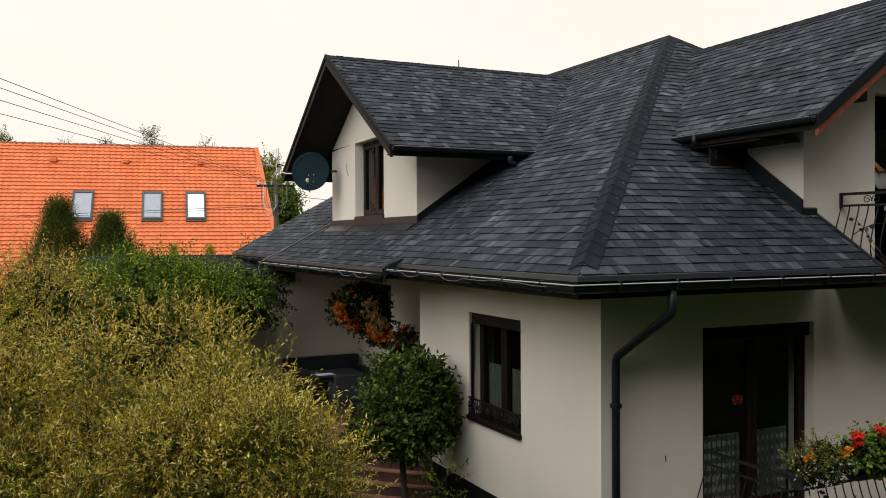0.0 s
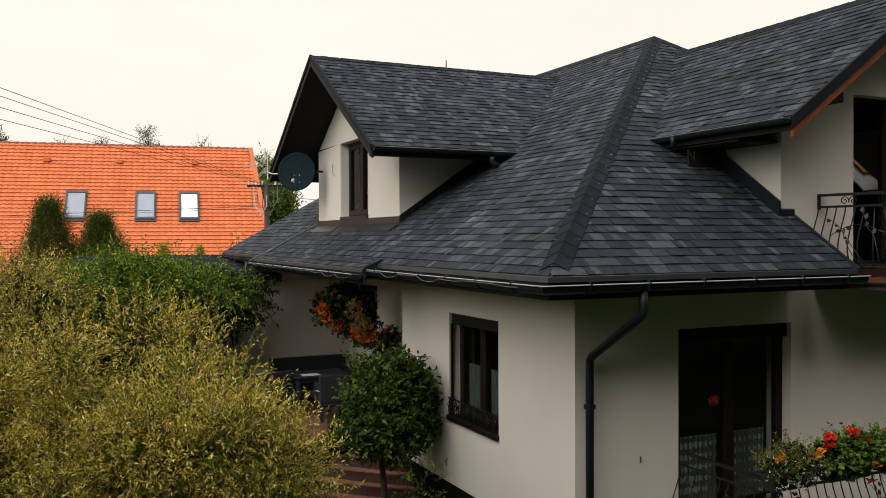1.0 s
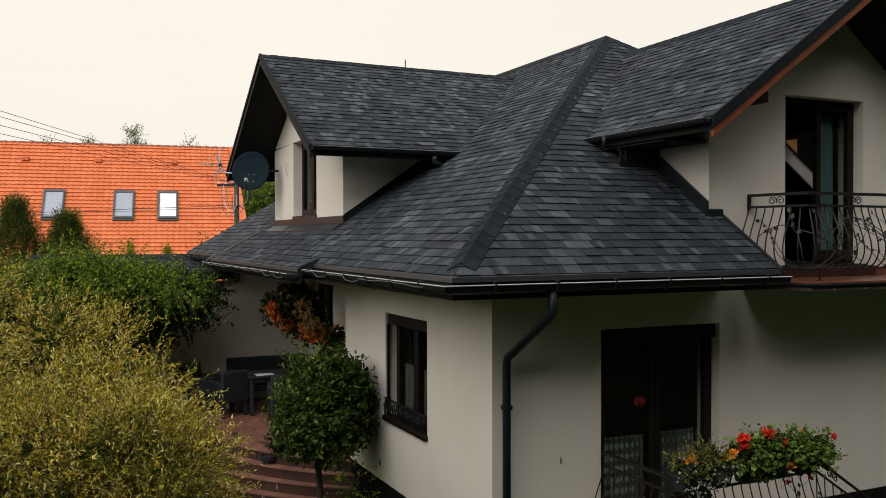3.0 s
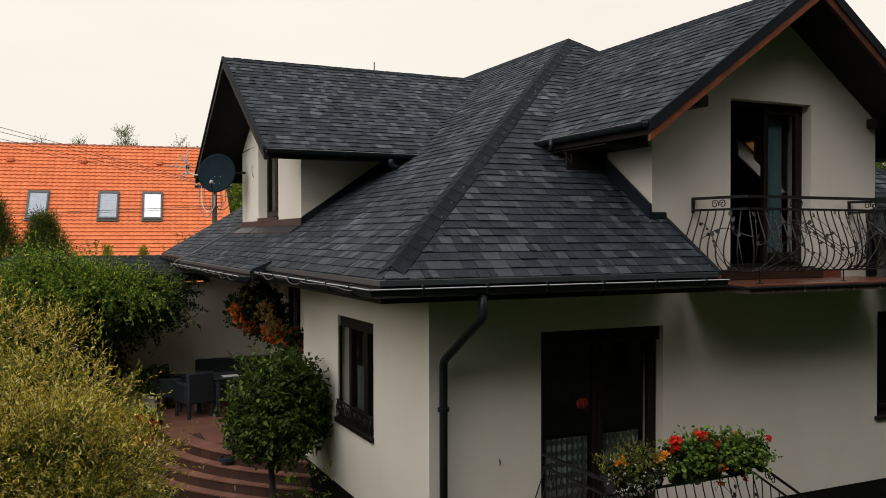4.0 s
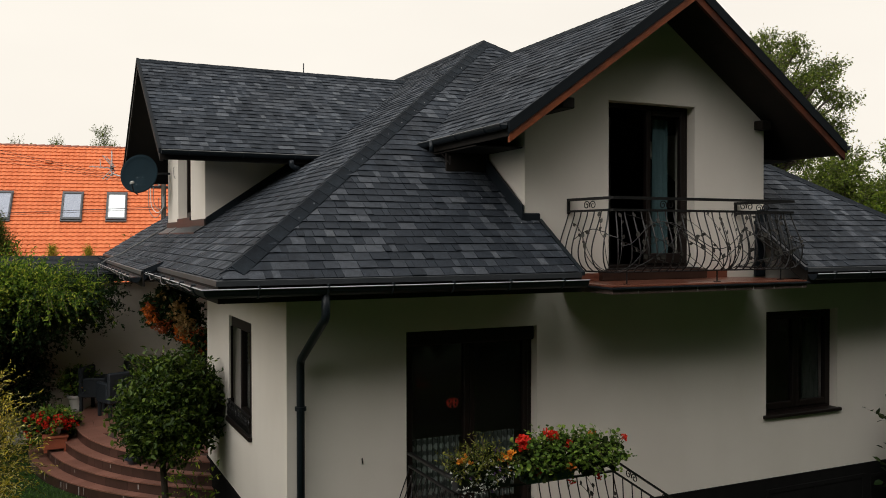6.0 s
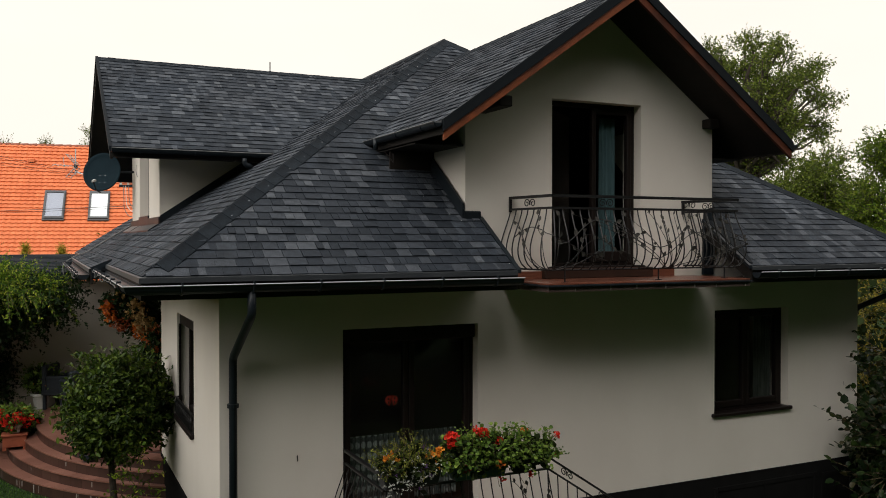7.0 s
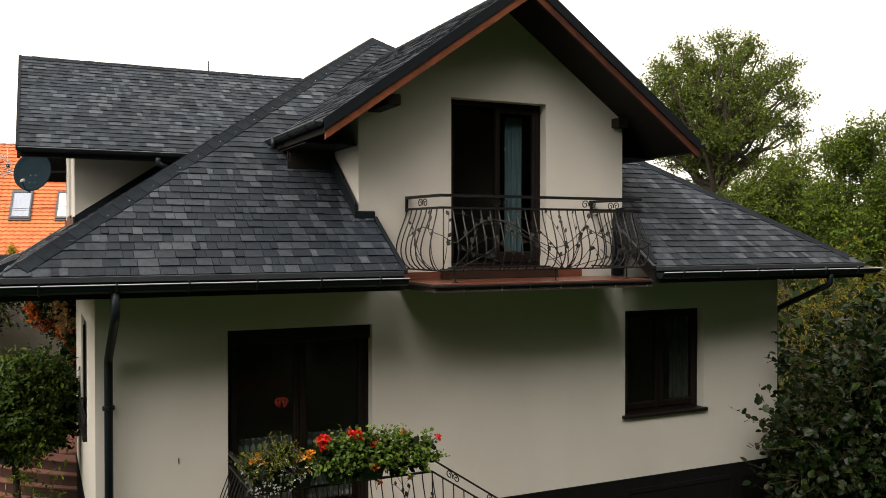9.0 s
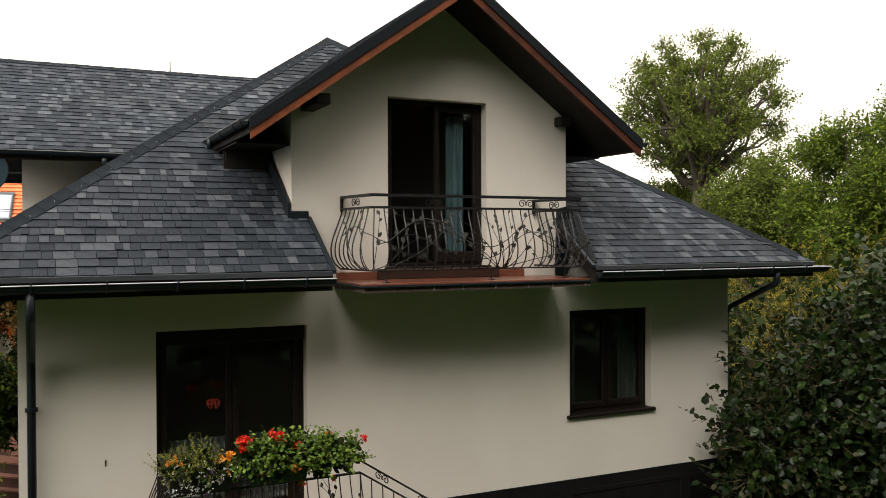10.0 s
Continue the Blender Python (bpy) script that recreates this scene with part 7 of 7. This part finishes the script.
# hazel at the house corner
bush("hazel_bush", "broad hazel bush with round leaves at the house corner", (10.6, -1.2, -1.6),
     [((10.45, -0.95, 0.15), (0.95, 0.9, 1.6)), ((11.35, -1.5, 0.9), (1.1, 1.1, 1.8)), ((10.2, -0.9, -0.6), (1.0, 0.9, 0.9)), ((12.1, -2.1, 0.9), (1.3, 1.2, 2.1)), ((9.75, -0.7, 0.2), (0.45, 0.45, 0.7)), ((9.45, -0.75, 0.55), (0.3, 0.3, 0.16)), ((9.4, -0.8, -0.1), (0.35, 0.3, 0.16))],
     L_HAZEL, 4600, 8, 0.10, 0.80, 0.55, 8, 0.5, True, 0.6, 12, 0.03, "shrub", 0.5, 0.0, 0.28, inner=1.3)
# ochre shrubs beyond the house
bush("ochre_shrub", "ochre-leaved weeping shrub beyond the house", (15.4, 3.6, -1.6), [((15.4, 3.6, 1.2), (1.4, 1.4, 2.0)), ((13.6, 3.3, 0.9), (1.3, 1.2, 1.7)), ((17.2, 3.2, 1.0), (1.6, 1.4, 2.0)), ((13.2, 5.5, 1.2), (1.4, 1.4, 1.9))],
     L_WILLOW, 2600, 9, 0.085, 0.3, 0.5, 9, 0.5, False, 0.3, 10, 0.04, "shrub", 0.45, -0.7)


def tree(name, label, base, height, crown, mat, n_twigs, leaf, seed, trunk_r=0.25, fork=0.3, width=0.6, per=9, gaps=1.0, lift=0.2, clumps=26, round_leaf=False):
    """Trunk, limbs and a crown of many small clumps within an ellipsoid (centre, radii)."""
    rs = np.random.RandomState(seed)
    rg_ = random.Random(seed)
    t = thing(name, label, "tree", base)
    c, r = Vector(crown[0]), Vector(crown[1])
    ends, blobs = [], []
    for i in range(clumps):
        for _ in range(30):
            d = Vector((rg_.gauss(0, 1), rg_.gauss(0, 1), rg_.gauss(0, 1))).normalized()
            k = rg_.uniform(0.35, 0.92)
            p = Vector((c.x + d.x * r.x * k, c.y + d.y * r.y * k, c.z + d.z * r.z * k))
            if all((p - q).length > 0.32 * min(r.x, r.z) for q in ends):
                break
        ends.append(p)
        s_ = rg_.uniform(0.22, 0.36) * gaps
        blobs.append((tuple(p), (r.x * s_, r.y * s_, r.z * s_ * 0.72)))
    fk = Vector((base[0], base[1], base[2] + height * fork))
    shp = Shape().tube([Vector(base) - Vector((0, 0, 0.3)), Vector(base).lerp(fk, 0.5) + Vector((0.05, 0.03, 0)), fk, Vector((c.x, c.y, c.z)), Vector((c.x, c.y, c.z + r.z * 0.8))],
                       [trunk_r * 1.25, trunk_r, trunk_r * 0.85, trunk_r * 0.4, 0.02], 9)
    settle(part("trunk", shp, M_BARK, None, smooth=True), t)
    br_ = Shape()
    for e in ends:
        h = rg_.uniform(0.0, 0.6)
        root_ = fk.lerp(Vector((c.x, c.y, c.z + r.z * 0.5)), h)
        pts = [root_.lerp(e, k / 6) + Vector((rg_.uniform(-1, 1), rg_.uniform(-1, 1), rg_.uniform(-1, 1))) * 0.04 * r.x * (k % 6 > 0) for k in range(7)]
        br_.tube(pts, [trunk_r * 0.42 * (1 - 0.85 * k / 6) for k in range(7)], 6)
    settle(part("branch_frame", br_, M_BARK, None, smooth=True), t)
    p, d = blob_twigs(rs, blobs, n_twigs, 0.75, 0.22)
    pos, tip, up, dd, ln = twig_leaves(rs, p, d, leaf * 4.5, per, 0.7, lift)
    add_leaves("crown", t, pos, tip, up, leaf * (0.6 + 0.8 * rs.random(len(pos))), width, mat, round_leaf=round_leaf)
    tw = twig_mesh(p, dd, ln, 0.008)
    tw.materials.append(M_BARK)
    ob = new("fine_branching", tw)
    ob["kind"] = "stuff"
    settle(ob, t)
    return t


tree("alder_tree", "tall broad alder tree with an airy crown", (27.9, 20.7, -1.5), 14.6, ((27.9, 20.7, 9.3), (4.1, 4.1, 3.5)), L_ALDER, 8200, 0.098, 31, 0.46, 0.46, 0.75, 8, 0.33, 0.15, 125)
tree("lower_tree", "dense green tree standing below the alder", (25.4, 14.2, -1.5), 6.5, ((25.4, 14.2, 4.0), (2.6, 2.6, 2.5)), L_TREE, 7000, 0.10, 32, 0.2, 0.2, 0.7, 9, 0.85, 0.1, 34)
tree("lower_tree", "dark green tree with drooping branches behind the roof", (28.5, 23.6, -1.5), 6.5, ((28.5, 23.6, 4.3), (2.8, 2.8, 1.9)), L_TREE, 3000, 0.12, 36, 0.18, 0.3, 0.7, 9, 0.7, 0.1)
tree("garden_tree", "bright green garden tree with dense foliage", (21.5, 6.4, -1.5), 9.0, ((21.7, 6.3, 4.3), (2.5, 2.5, 3.0)), L_TREE2, 10000, 0.09, 33, 0.2, 0.22, 0.65, 9, 0.8, 0.5, 44)
tree("garden_tree", "bright green garden tree beyond the hedge", (29.5, 9.0, -1.5), 9, ((29.5, 9.0, 4.0), (3.2, 3.2, 3.3)), L_TREE2, 6000, 0.11, 34, 0.22, 0.22, 0.65, 9, 1.05, 0.4)
tree("garden_tree", "yellow-green tree far behind the neighbour roof edge", (11.3, 60.7, -1.0), 9, ((11.3, 60.7, 6.7), (1.3, 1.3, 3.0)), L_FAR, 1500, 0.2, 35, 0.2, 0.25, 0.65, 9, 1.0, 0.4)
tree("garden_tree", "dark green tree far behind the roof ridge", (10.2, 52.8, -1.0), 7, ((10.2, 52.8, 5.2), (1.5, 1.5, 2.0)), L_TREE2, 1300, 0.2, 37, 0.2, 0.25, 0.65, 9, 1.0, 0.4)
# slim tops rising behind the red roof
for k, (x, zt, rr_) in enumerate(((1.8, 11.0, 1.1), (-3.5, 10.25, 0.8), (-1.2, 10.0, 0.8), (5.9, 10.45, 1.0), (-7.4, 10.4, 0.9), (-12.0, 10.6, 1.0))):
    tree("birch_tree", "slim birch top showing above the red roof", (x, 55.0, -1.0), zt + 1, ((x, 55.0, zt - 1.7), (rr_, rr_, 1.8)), L_ALDER, 330, 0.12, 50 + k, 0.06, 0.6, 0.45, 6, 0.7, 1.2, 24)


def conifer(label, base, height, radius, seed, mat, n=9500, leaf=0.055, spray=0.36):
    """A columnar thuja: upright sprays on a tapering column."""
    rs = np.random.RandomState(seed)
    t = thing("thuja", label, "conifer", base)
    h = rs.random(n) ** 0.8
    a = rs.random(n) * 2 * np.pi
    prof = radius * np.minimum(1.0, 0.35 + 4 * h) * (1.03 - h) ** 1.05 * (1 + 0.22 * np.sin(a * 3 + h * 9) + 0.16 * np.sin(a * 5 - h * 21)) * (0.72 + 0.35 * rs.random(n))
    p = np.stack([base[0] + prof * np.cos(a), base[1] + prof * np.sin(a), base[2] + height * h * 0.97], axis=1)
    d = np.stack([np.cos(a) * 0.5, np.sin(a) * 0.5, np.full(n, 0.9)], axis=1)
    pos, tip, up, dd, ln = twig_leaves(rs, p, d, spray, 8, 0.4, 0.35)
    add_leaves("spray_mass", t, pos, tip, up, leaf * (0.6 + 0.8 * rs.random(len(pos))), 0.3, mat)
    settle(part("trunk", Shape().tube([base, (base[0], base[1], base[2] + height * 0.9)], [0.07, 0.01], 7), M_BARK, None), t)


conifer("tall dark green thuja beyond the terrace", (-4.80, 17.7, -0.8), 5.1, 2.05, 61, L_THUJA)
conifer("tall dark green thuja with yellowing tips", (-3.55, 17.2, -0.8), 4.72, 2.05, 62, L_THUJA)
conifer("small golden thuja behind the side building", (-2.02, 16.5, -0.8), 4.0, 0.62, 63, L_GOLD, 2200, 0.04, 0.16)
conifer("small golden thuja beside the first", (-1.14, 16.0, -0.8), 3.95, 0.75, 64, L_GOLD, 2400, 0.04, 0.16)
bush("wild_rose", "thin wild shrub rising behind the side roof", (-0.1, 16.8, -0.8), [((0.05, 16.8, 2.55), (0.5, 0.5, 0.6))], L_WILLOW, 60, 8, 0.09, 0.45, 0.45, 65, 0.7, False, 0, 6, 0.012, "shrub", 0.9, 0.6)


# ---- flowers ----
def petal_material(name, a, b):
    return leaf_material(name, [(0.0, a), (1.0, b)], 0.6, 0.3, 0.3)


P_RED = petal_material("red_petal", (0.55, 0.014, 0.008), (0.85, 0.05, 0.022))
P_ORANGE = petal_material("orange_petal", (0.42, 0.075, 0.008), (0.62, 0.19, 0.018))
P_YELLOW = petal_material("yellow_orange_petal", (0.62, 0.20, 0.012), (0.85, 0.36, 0.04))
P_RUST = petal_material("orange_red_petal", (0.17, 0.026, 0.006), (0.33, 0.085, 0.016))
P_CREAM = petal_material("cream_petal", (0.28, 0.17, 0.055), (0.48, 0.33, 0.13))
P_WHITE = petal_material("white_petal", (0.55, 0.55, 0.50), (0.82, 0.82, 0.78))
P_VIOLET = petal_material("violet_petal", (0.12, 0.04, 0.20), (0.24, 0.10, 0.36))


def flower_heads(name, parent, centres, head, petals, size, mat, seed):
    """Round heads made of small petals."""
    rs = np.random.RandomState(seed)
    c = np.repeat(np.array(centres), petals, axis=0)
    d = unit(rs.normal(size=c.shape))
    add_leaves(name, parent, c + d * head * (0.6 + 0.4 * rs.random((len(c), 1))), d + rs.normal(size=c.shape) * 0.8, d, size * (0.7 + 0.6 * rs.random(len(c))), 0.9, mat, round_leaf=True)


def flower_plant(name, label, base, blobs, leaf_mat, twigs, leaf, width, flowers, seed, per=7, length=0.13, lift=0.3, round_leaf=True, low=None):
    """A flowering plant: foliage and heads spread over its outline. flowers: (material, count, head, petals, size, zmin share)."""
    t = bush(name, label, base, blobs, leaf_mat, twigs, per, leaf, width, length, seed, 0.7, round_leaf, 0.3, 5, 0.006, "flowers", 0.6, lift, 0.14, low=min(c[2] - r[2] for c, r in blobs) if low is None else low)
    rs = np.random.RandomState(seed + 500)
    for k, (mat, count, head, petals, size) in enumerate(flowers):
        p, _ = blob_twigs(rs, [(c, tuple(1.08 * x for x in r)) for c, r in blobs], count * 4, 0.08, 0.16)
        # the side towards the lawn and the top
        p = p[np.argsort(-(p[:, 2] - p[:, 1] * 0.7 - p[:, 0] * 0.25) + rs.normal(size=len(p)) * 0.25)][:int(count * 2)]
        p = p[rs.choice(len(p), count, replace=False)]
        flower_heads("blossom", t, p, head, petals, size, mat, seed + k)
    return t


geranium = flower_plant("geranium", "red geranium with trailing green leaves in a trough", (2.35, -1.33, 1.05), [((2.14, -1.38, 1.17), (0.25, 0.17, 0.13)), ((2.52, -1.40, 1.18), (0.30, 0.19, 0.15)), ((2.88, -1.42, 1.10), (0.25, 0.17, 0.19)), ((2.74, -1.46, 0.93), (0.26, 0.12, 0.15)), ((2.2, -1.45, 1.02), (0.2, 0.09, 0.1)), ((3.12, -1.42, 1.1), (0.07, 0.07, 0.14))],
                        L_POT, 760, 0.036, 0.85, ((P_ORANGE, 3, 0.03, 22, 0.028),), 71, low=1.04)
# full heads over the trough, small fading ones on the trailing shoots
heads = [(1.98, 1.38), (2.02, 1.375), (2.045, 1.36), (1.99, 1.30), (2.03, 1.305), (2.36, 1.39), (2.39, 1.37), (2.335, 1.37), (2.16, 1.04), (2.175, 1.03), (2.535, 1.285)]
faded = [(2.277, 1.43), (2.29, 1.405), (3.24, 1.28), (3.26, 1.265), (3.18, 1.08), (2.925, 0.885), (2.585, 0.89), (2.67, 1.12)]
flower_heads("blossom", geranium, [(x, -1.44, z) for x, z in heads], 0.034, 44, 0.03, P_RED, 700)
flower_heads("blossom", geranium, [(x, -1.45, z) for x, z in faded], 0.020, 16, 0.026, P_RED, 705)
for x, z in heads[::2] + faded:
    settle(part("flower_stalk", Shape().tube([(x * 0.5 + 1.25, -1.36, 1.06), (x * 0.88 + 0.3, -1.40, z - 0.1), (x, -1.44, z)], 0.003, 4), M_TWIG, None), geranium)
mixed = flower_plant("mixed_flowers", "white, yellow and violet summer flowers in a trough", (1.58, -1.33, 1.05), [((1.42, -1.38, 1.13), (0.2, 0.17, 0.12)), ((1.68, -1.40, 1.11), (0.2, 0.17, 0.13)), ((1.55, -1.46, 1.0), (0.27, 0.12, 0.12)), ((1.6, -1.36, 1.24), (0.16, 0.12, 0.08))],
                     L_GRASSY, 420, 0.030, 0.32, ((P_WHITE, 90, 0.006, 5, 0.011), (P_VIOLET, 14, 0.01, 6, 0.016)), 72, low=1.08)
rs = np.random.RandomState(707)
daisies = [(x + rs.uniform(-0.05, 0.05), -1.46 + rs.uniform(-0.03, 0.03), z + rs.uniform(-0.035, 0.035)) for x, z, n in ((1.31, 1.26, 7), (1.75, 1.22, 7), (1.87, 1.25, 8), (1.855, 1.11, 2), (1.42, 1.18, 2)) for _ in range(n)]
flower_heads("blossom", mixed, daisies, 0.012, 12, 0.022, P_YELLOW, 708)
dots = [(x + rs.normal() * 0.09, -1.50 + rs.uniform(-0.03, 0.03), z + rs.normal() * 0.045) for x, z, n in ((1.55, 1.0, 34), (1.7, 1.06, 26), (1.45, 0.96, 18)) for _ in range(n)]
flower_heads("blossom", mixed, dots, 0.006, 5, 0.011, P_WHITE, 709)
# hanging begonias under the eave
hang = flower_plant("hanging_basket", "hanging basket of orange and cream begonias under the eave", (-0.2, 6.75, 2.35), [((-0.42, 6.9, 2.14), (0.26, 0.24, 0.30)), ((-0.05, 6.6, 2.1), (0.28, 0.26, 0.30)), ((0.05, 6.6, 1.8), (0.24, 0.2, 0.26)), ((-0.2, 6.75, 2.32), (0.34, 0.26, 0.22)), ((-0.22, 6.6, 1.95), (0.2, 0.2, 0.3))],
                    L_DARK, 520, 0.055, 0.6, ((P_CREAM, 14, 0.025, 16, 0.03),), 73, lift=-0.3)


def flower_mass(parent, blobs, count, head, petals, size, mat, seed):
    """Many heads crowded through several ellipsoids."""
    rs = np.random.RandomState(seed)
    p, _ = blob_twigs(rs, blobs, count, 0.5, 0.25)
    flower_heads("blossom", parent, p, head, petals, size, mat, seed)


flower_mass(hang, [((-0.58, 6.72, 2.10), (0.15, 0.15, 0.18)), ((-0.42, 6.5, 1.86), (0.18, 0.12, 0.14))], 64, 0.022, 9, 0.036, P_RUST, 701)
flower_mass(hang, [((-0.62, 6.62, 2.14), (0.12, 0.12, 0.16)), ((-0.58, 6.6, 1.95), (0.12, 0.12, 0.09))], 34, 0.02, 9, 0.034, P_ORANGE, 702)
flower_mass(hang, [((-0.2, 6.28, 2.10), (0.15, 0.13, 0.22)), ((-0.08, 6.22, 1.88), (0.19, 0.13, 0.18))], 120, 0.022, 9, 0.034, P_CREAM, 703)
flower_mass(hang, [((-0.01, 6.28, 1.68), (0.22, 0.14, 0.10)), ((-0.16, 6.3, 1.78), (0.12, 0.1, 0.1))], 85, 0.022, 9, 0.036, P_ORANGE, 704)
settle(part("hanger", Shape().tube([(-0.2, 6.95, 2.1), (-0.2, 6.95, 2.79)], 0.006, 5).tube([(-0.35, 7.3, 2.1), (-0.2, 6.95, 2.6)], 0.004, 5), M_IRON, None), hang)
flower_plant("wall_begonia", "orange-red begonia hanging on the wall corner", (-0.05, 5.2, 1.6), [((0.0, 5.3, 1.68), (0.15, 0.2, 0.2)), ((-0.08, 5.3, 1.45), (0.14, 0.16, 0.2))], L_DARK, 120, 0.05, 0.7, ((P_RUST, 34, 0.024, 10, 0.034), (P_ORANGE, 14, 0.024, 10, 0.032)), 74)
flower_plant("potted_geranium", "red geranium in the pot on the terracotta box", (-2.10, 7.64, 0.08), [((-2.08, 7.64, 0.16), (0.22, 0.2, 0.13))], L_POT, 130, 0.045, 0.85, ((P_RED, 30, 0.042, 28, 0.036),), 75)
flower_plant("potted_flowers", "red and orange flowers in a pot on the step", (-2.36, 8.0, -0.4), [((-2.36, 8.0, -0.02), (0.22, 0.22, 0.26))], L_POT, 140, 0.045, 0.85, ((P_RED, 30, 0.04, 24, 0.034),), 76)
flower_plant("potted_flowers", "yellow and red flowers in a black pot", (-2.05, 7.95, 0.0), [((-1.95, 8.0, 0.02), (0.22, 0.22, 0.22)), ((-2.15, 8.4, 0.06), (0.22, 0.2, 0.18))], L_POT, 260, 0.045, 0.85, ((P_RED, 8, 0.03, 20, 0.03), (P_YELLOW, 6, 0.03, 20, 0.03)), 77)
flower_plant("potted_plant", "small plant with yellow flowers in a white pot", (-1.68, 9.5, 0.26), [((-1.68, 9.5, 0.56), (0.30, 0.28, 0.24))], L_POT, 200, 0.05, 0.6, ((P_YELLOW, 14, 0.01, 7, 0.02),), 78)
flower_plant("potted_plant", "bushy plant with pale flowers in a black pot", (-0.72, 5.35, 0.03), [((-0.78, 5.35, 0.2), (0.22, 0.22, 0.2))], L_HAZEL, 110, 0.05, 0.6, ((P_CREAM, 8, 0.02, 10, 0.025),), 79)

# ---- woods that close the place on all sides ----
def woods(name, label, spots, mat, leaf, n, seed, zb):
    rs = np.random.RandomState(seed)
    blobs = []
    for x, y, h, r in spots:
        for k in range(5):
            blobs.append(((x + rs.uniform(-1, 1) * r * 0.6, y + rs.uniform(-1, 1) * r * 0.6, zb + h * (0.25 + 0.16 * k)), (r * (1.0 - 0.1 * k), r * (1.0 - 0.1 * k), h * 0.2)))
    p, d = blob_twigs(rs, blobs, n, 0.6, 0.2)
    pos, tip, up, dd, ln = twig_leaves(rs, p, d, leaf * 3, 5, 0.7, 0.2)
    ob = add_leaves(name, None, pos, tip, up, leaf * (0.6 + 0.8 * rs.random(len(pos))), 0.8, mat)
    return tagged(ob, label, "woods", kind="stuff")


rg = random.Random(9)
woods("far_woods", "distant green woods beyond the gardens", [(12 + i * 5.5 + rg.uniform(-2, 2), 42 - i * 2.6 + rg.uniform(-3, 3), rg.uniform(4.5, 7), 3.2) for i in range(12)], L_DARK, 0.3, 10000, 91, -1.5)
# rows out of view, added to keep low sky light off the walls
woods("far_woods", "unseen green trees behind the garden, sized to block low sky", [(-30 + i * 4.2 + rg.uniform(-1, 1), -18.0 + rg.uniform(-1, 1), rg.uniform(16.6, 18.0), 3.8) for i in range(18)], L_DARK, 0.6, 21000, 92, -1.5)
woods("far_woods", "unseen green trees along the garden side, added to block low sky", [(-30 + rg.uniform(-3, 3), -22 + i * 6.0, rg.uniform(5, 7), 3.5) for i in range(9)], L_TREE, 0.6, 5000, 93, -1.0)
woods("far_woods", "unseen green trees along the far side, added to block low sky", [(40 + rg.uniform(-3, 3), -26 + i * 5.0, rg.uniform(8, 10) if i < 4 else 4.5, 3.4) for i in range(9)], L_DARK, 0.4, 9000, 94, -1.5)

# ---- ground ----
M_LAWN = material("lawn", (0.009, 0.025, 0.004), (0.026, 0.056, 0.010), 0.9, 0, 0.8, 45, 0.8, 0.03, 0, 0.2)
s = Shape()


def lawn_z(x, y):
    """Level by the terrace, falling to the right along the house and away from it."""
    k = min(1, max(0, (x - 0.5) / 5.0))
    k = k * k * (3 - 2 * k)
    return -0.70 - 0.95 * k


xs = [-600, -120, -40, -20, -10] + [-8 + i for i in range(24)] + [18, 25, 40, 120, 600]
ys = [-600, -120, -40, -20] + [-12 + i for i in range(20)] + [12, 20, 40, 120, 900]
for j in range(len(ys)):
    for i in range(len(xs)):
        s.v.append((xs[i], ys[j], lawn_z(xs[i], ys[j]) + (0.04 * noise.noise(Vector((xs[i] * 0.6, ys[j] * 0.6, 0))) if abs(xs[i]) < 20 else 0)))
for j in range(len(ys) - 1):
    for i in range(len(xs) - 1):
        a = j * len(xs) + i
        s.f.append((a, a + 1, a + 1 + len(xs), a + len(xs)))
tagged(part("ground", s, M_LAWN, None, smooth=True), "mown green lawn round the house", "lawn", kind="structure")
L_GRASS = leaf_material("grass_blade", [(0.0, (0.045, 0.11, 0.014)), (0.6, (0.09, 0.20, 0.024)), (1.0, (0.17, 0.28, 0.05))], 0.6, 0.3)
rs = np.random.RandomState(77)
n = 26000
gx, gy = rs.uniform(-5.5, -0.2, n), rs.uniform(2.5, 9.5, n)
keep = (np.hypot(gx - 3, gy - 8.6) > 5.56) & (gx < -0.05)
gx, gy = gx[keep], gy[keep]
gp = np.stack([gx, gy, np.full(len(gx), -0.71)], axis=1)
ob = add_leaves("grass", None, gp, np.array([0, 0, 1.0]) + rs.normal(size=gp.shape) * 0.35, rs.normal(size=gp.shape), 0.05 * (0.6 + rs.random(len(gp))), 0.12, L_GRASS)
tagged(ob, "short green grass at the foot of the steps", "grass", kind="stuff")

# ---- small pieces of the roof ----
shingles(front_z, [FRONT_A, FRONT_B, FRONT_C], (E0, E0), (1, 0), 1, lambda x, y: 0.0 < x < 2.6 and y < 0.75)
shingles(front_z, [FRONT_D, FRONT_E, FRONT_F], (CUT1, E0), (1, 0), 2)
shingles(left_z, [LEFT], (E0, F1), (0, -1), 3)
shingles(right_z, RIGHTS, (E1, E0), (0, 1), 4)
shingles(gable_l, [GAB_L], (GAX - GX, vy(GAX)), (0, -1), 5)
shingles(gable_r, [GAB_R], (GAX + GX, GV), (0, 1), 6)
shingles(dorm_n, [DOR_N], (DV, DY - DH), (1, 0), 7)
shingles(dorm_f, [DOR_F], (vx(DY), DY + DH), (-1, 0), 8)
shingles(porch_z, [PORCH], (PX0, PY1), (0, -1), 9)
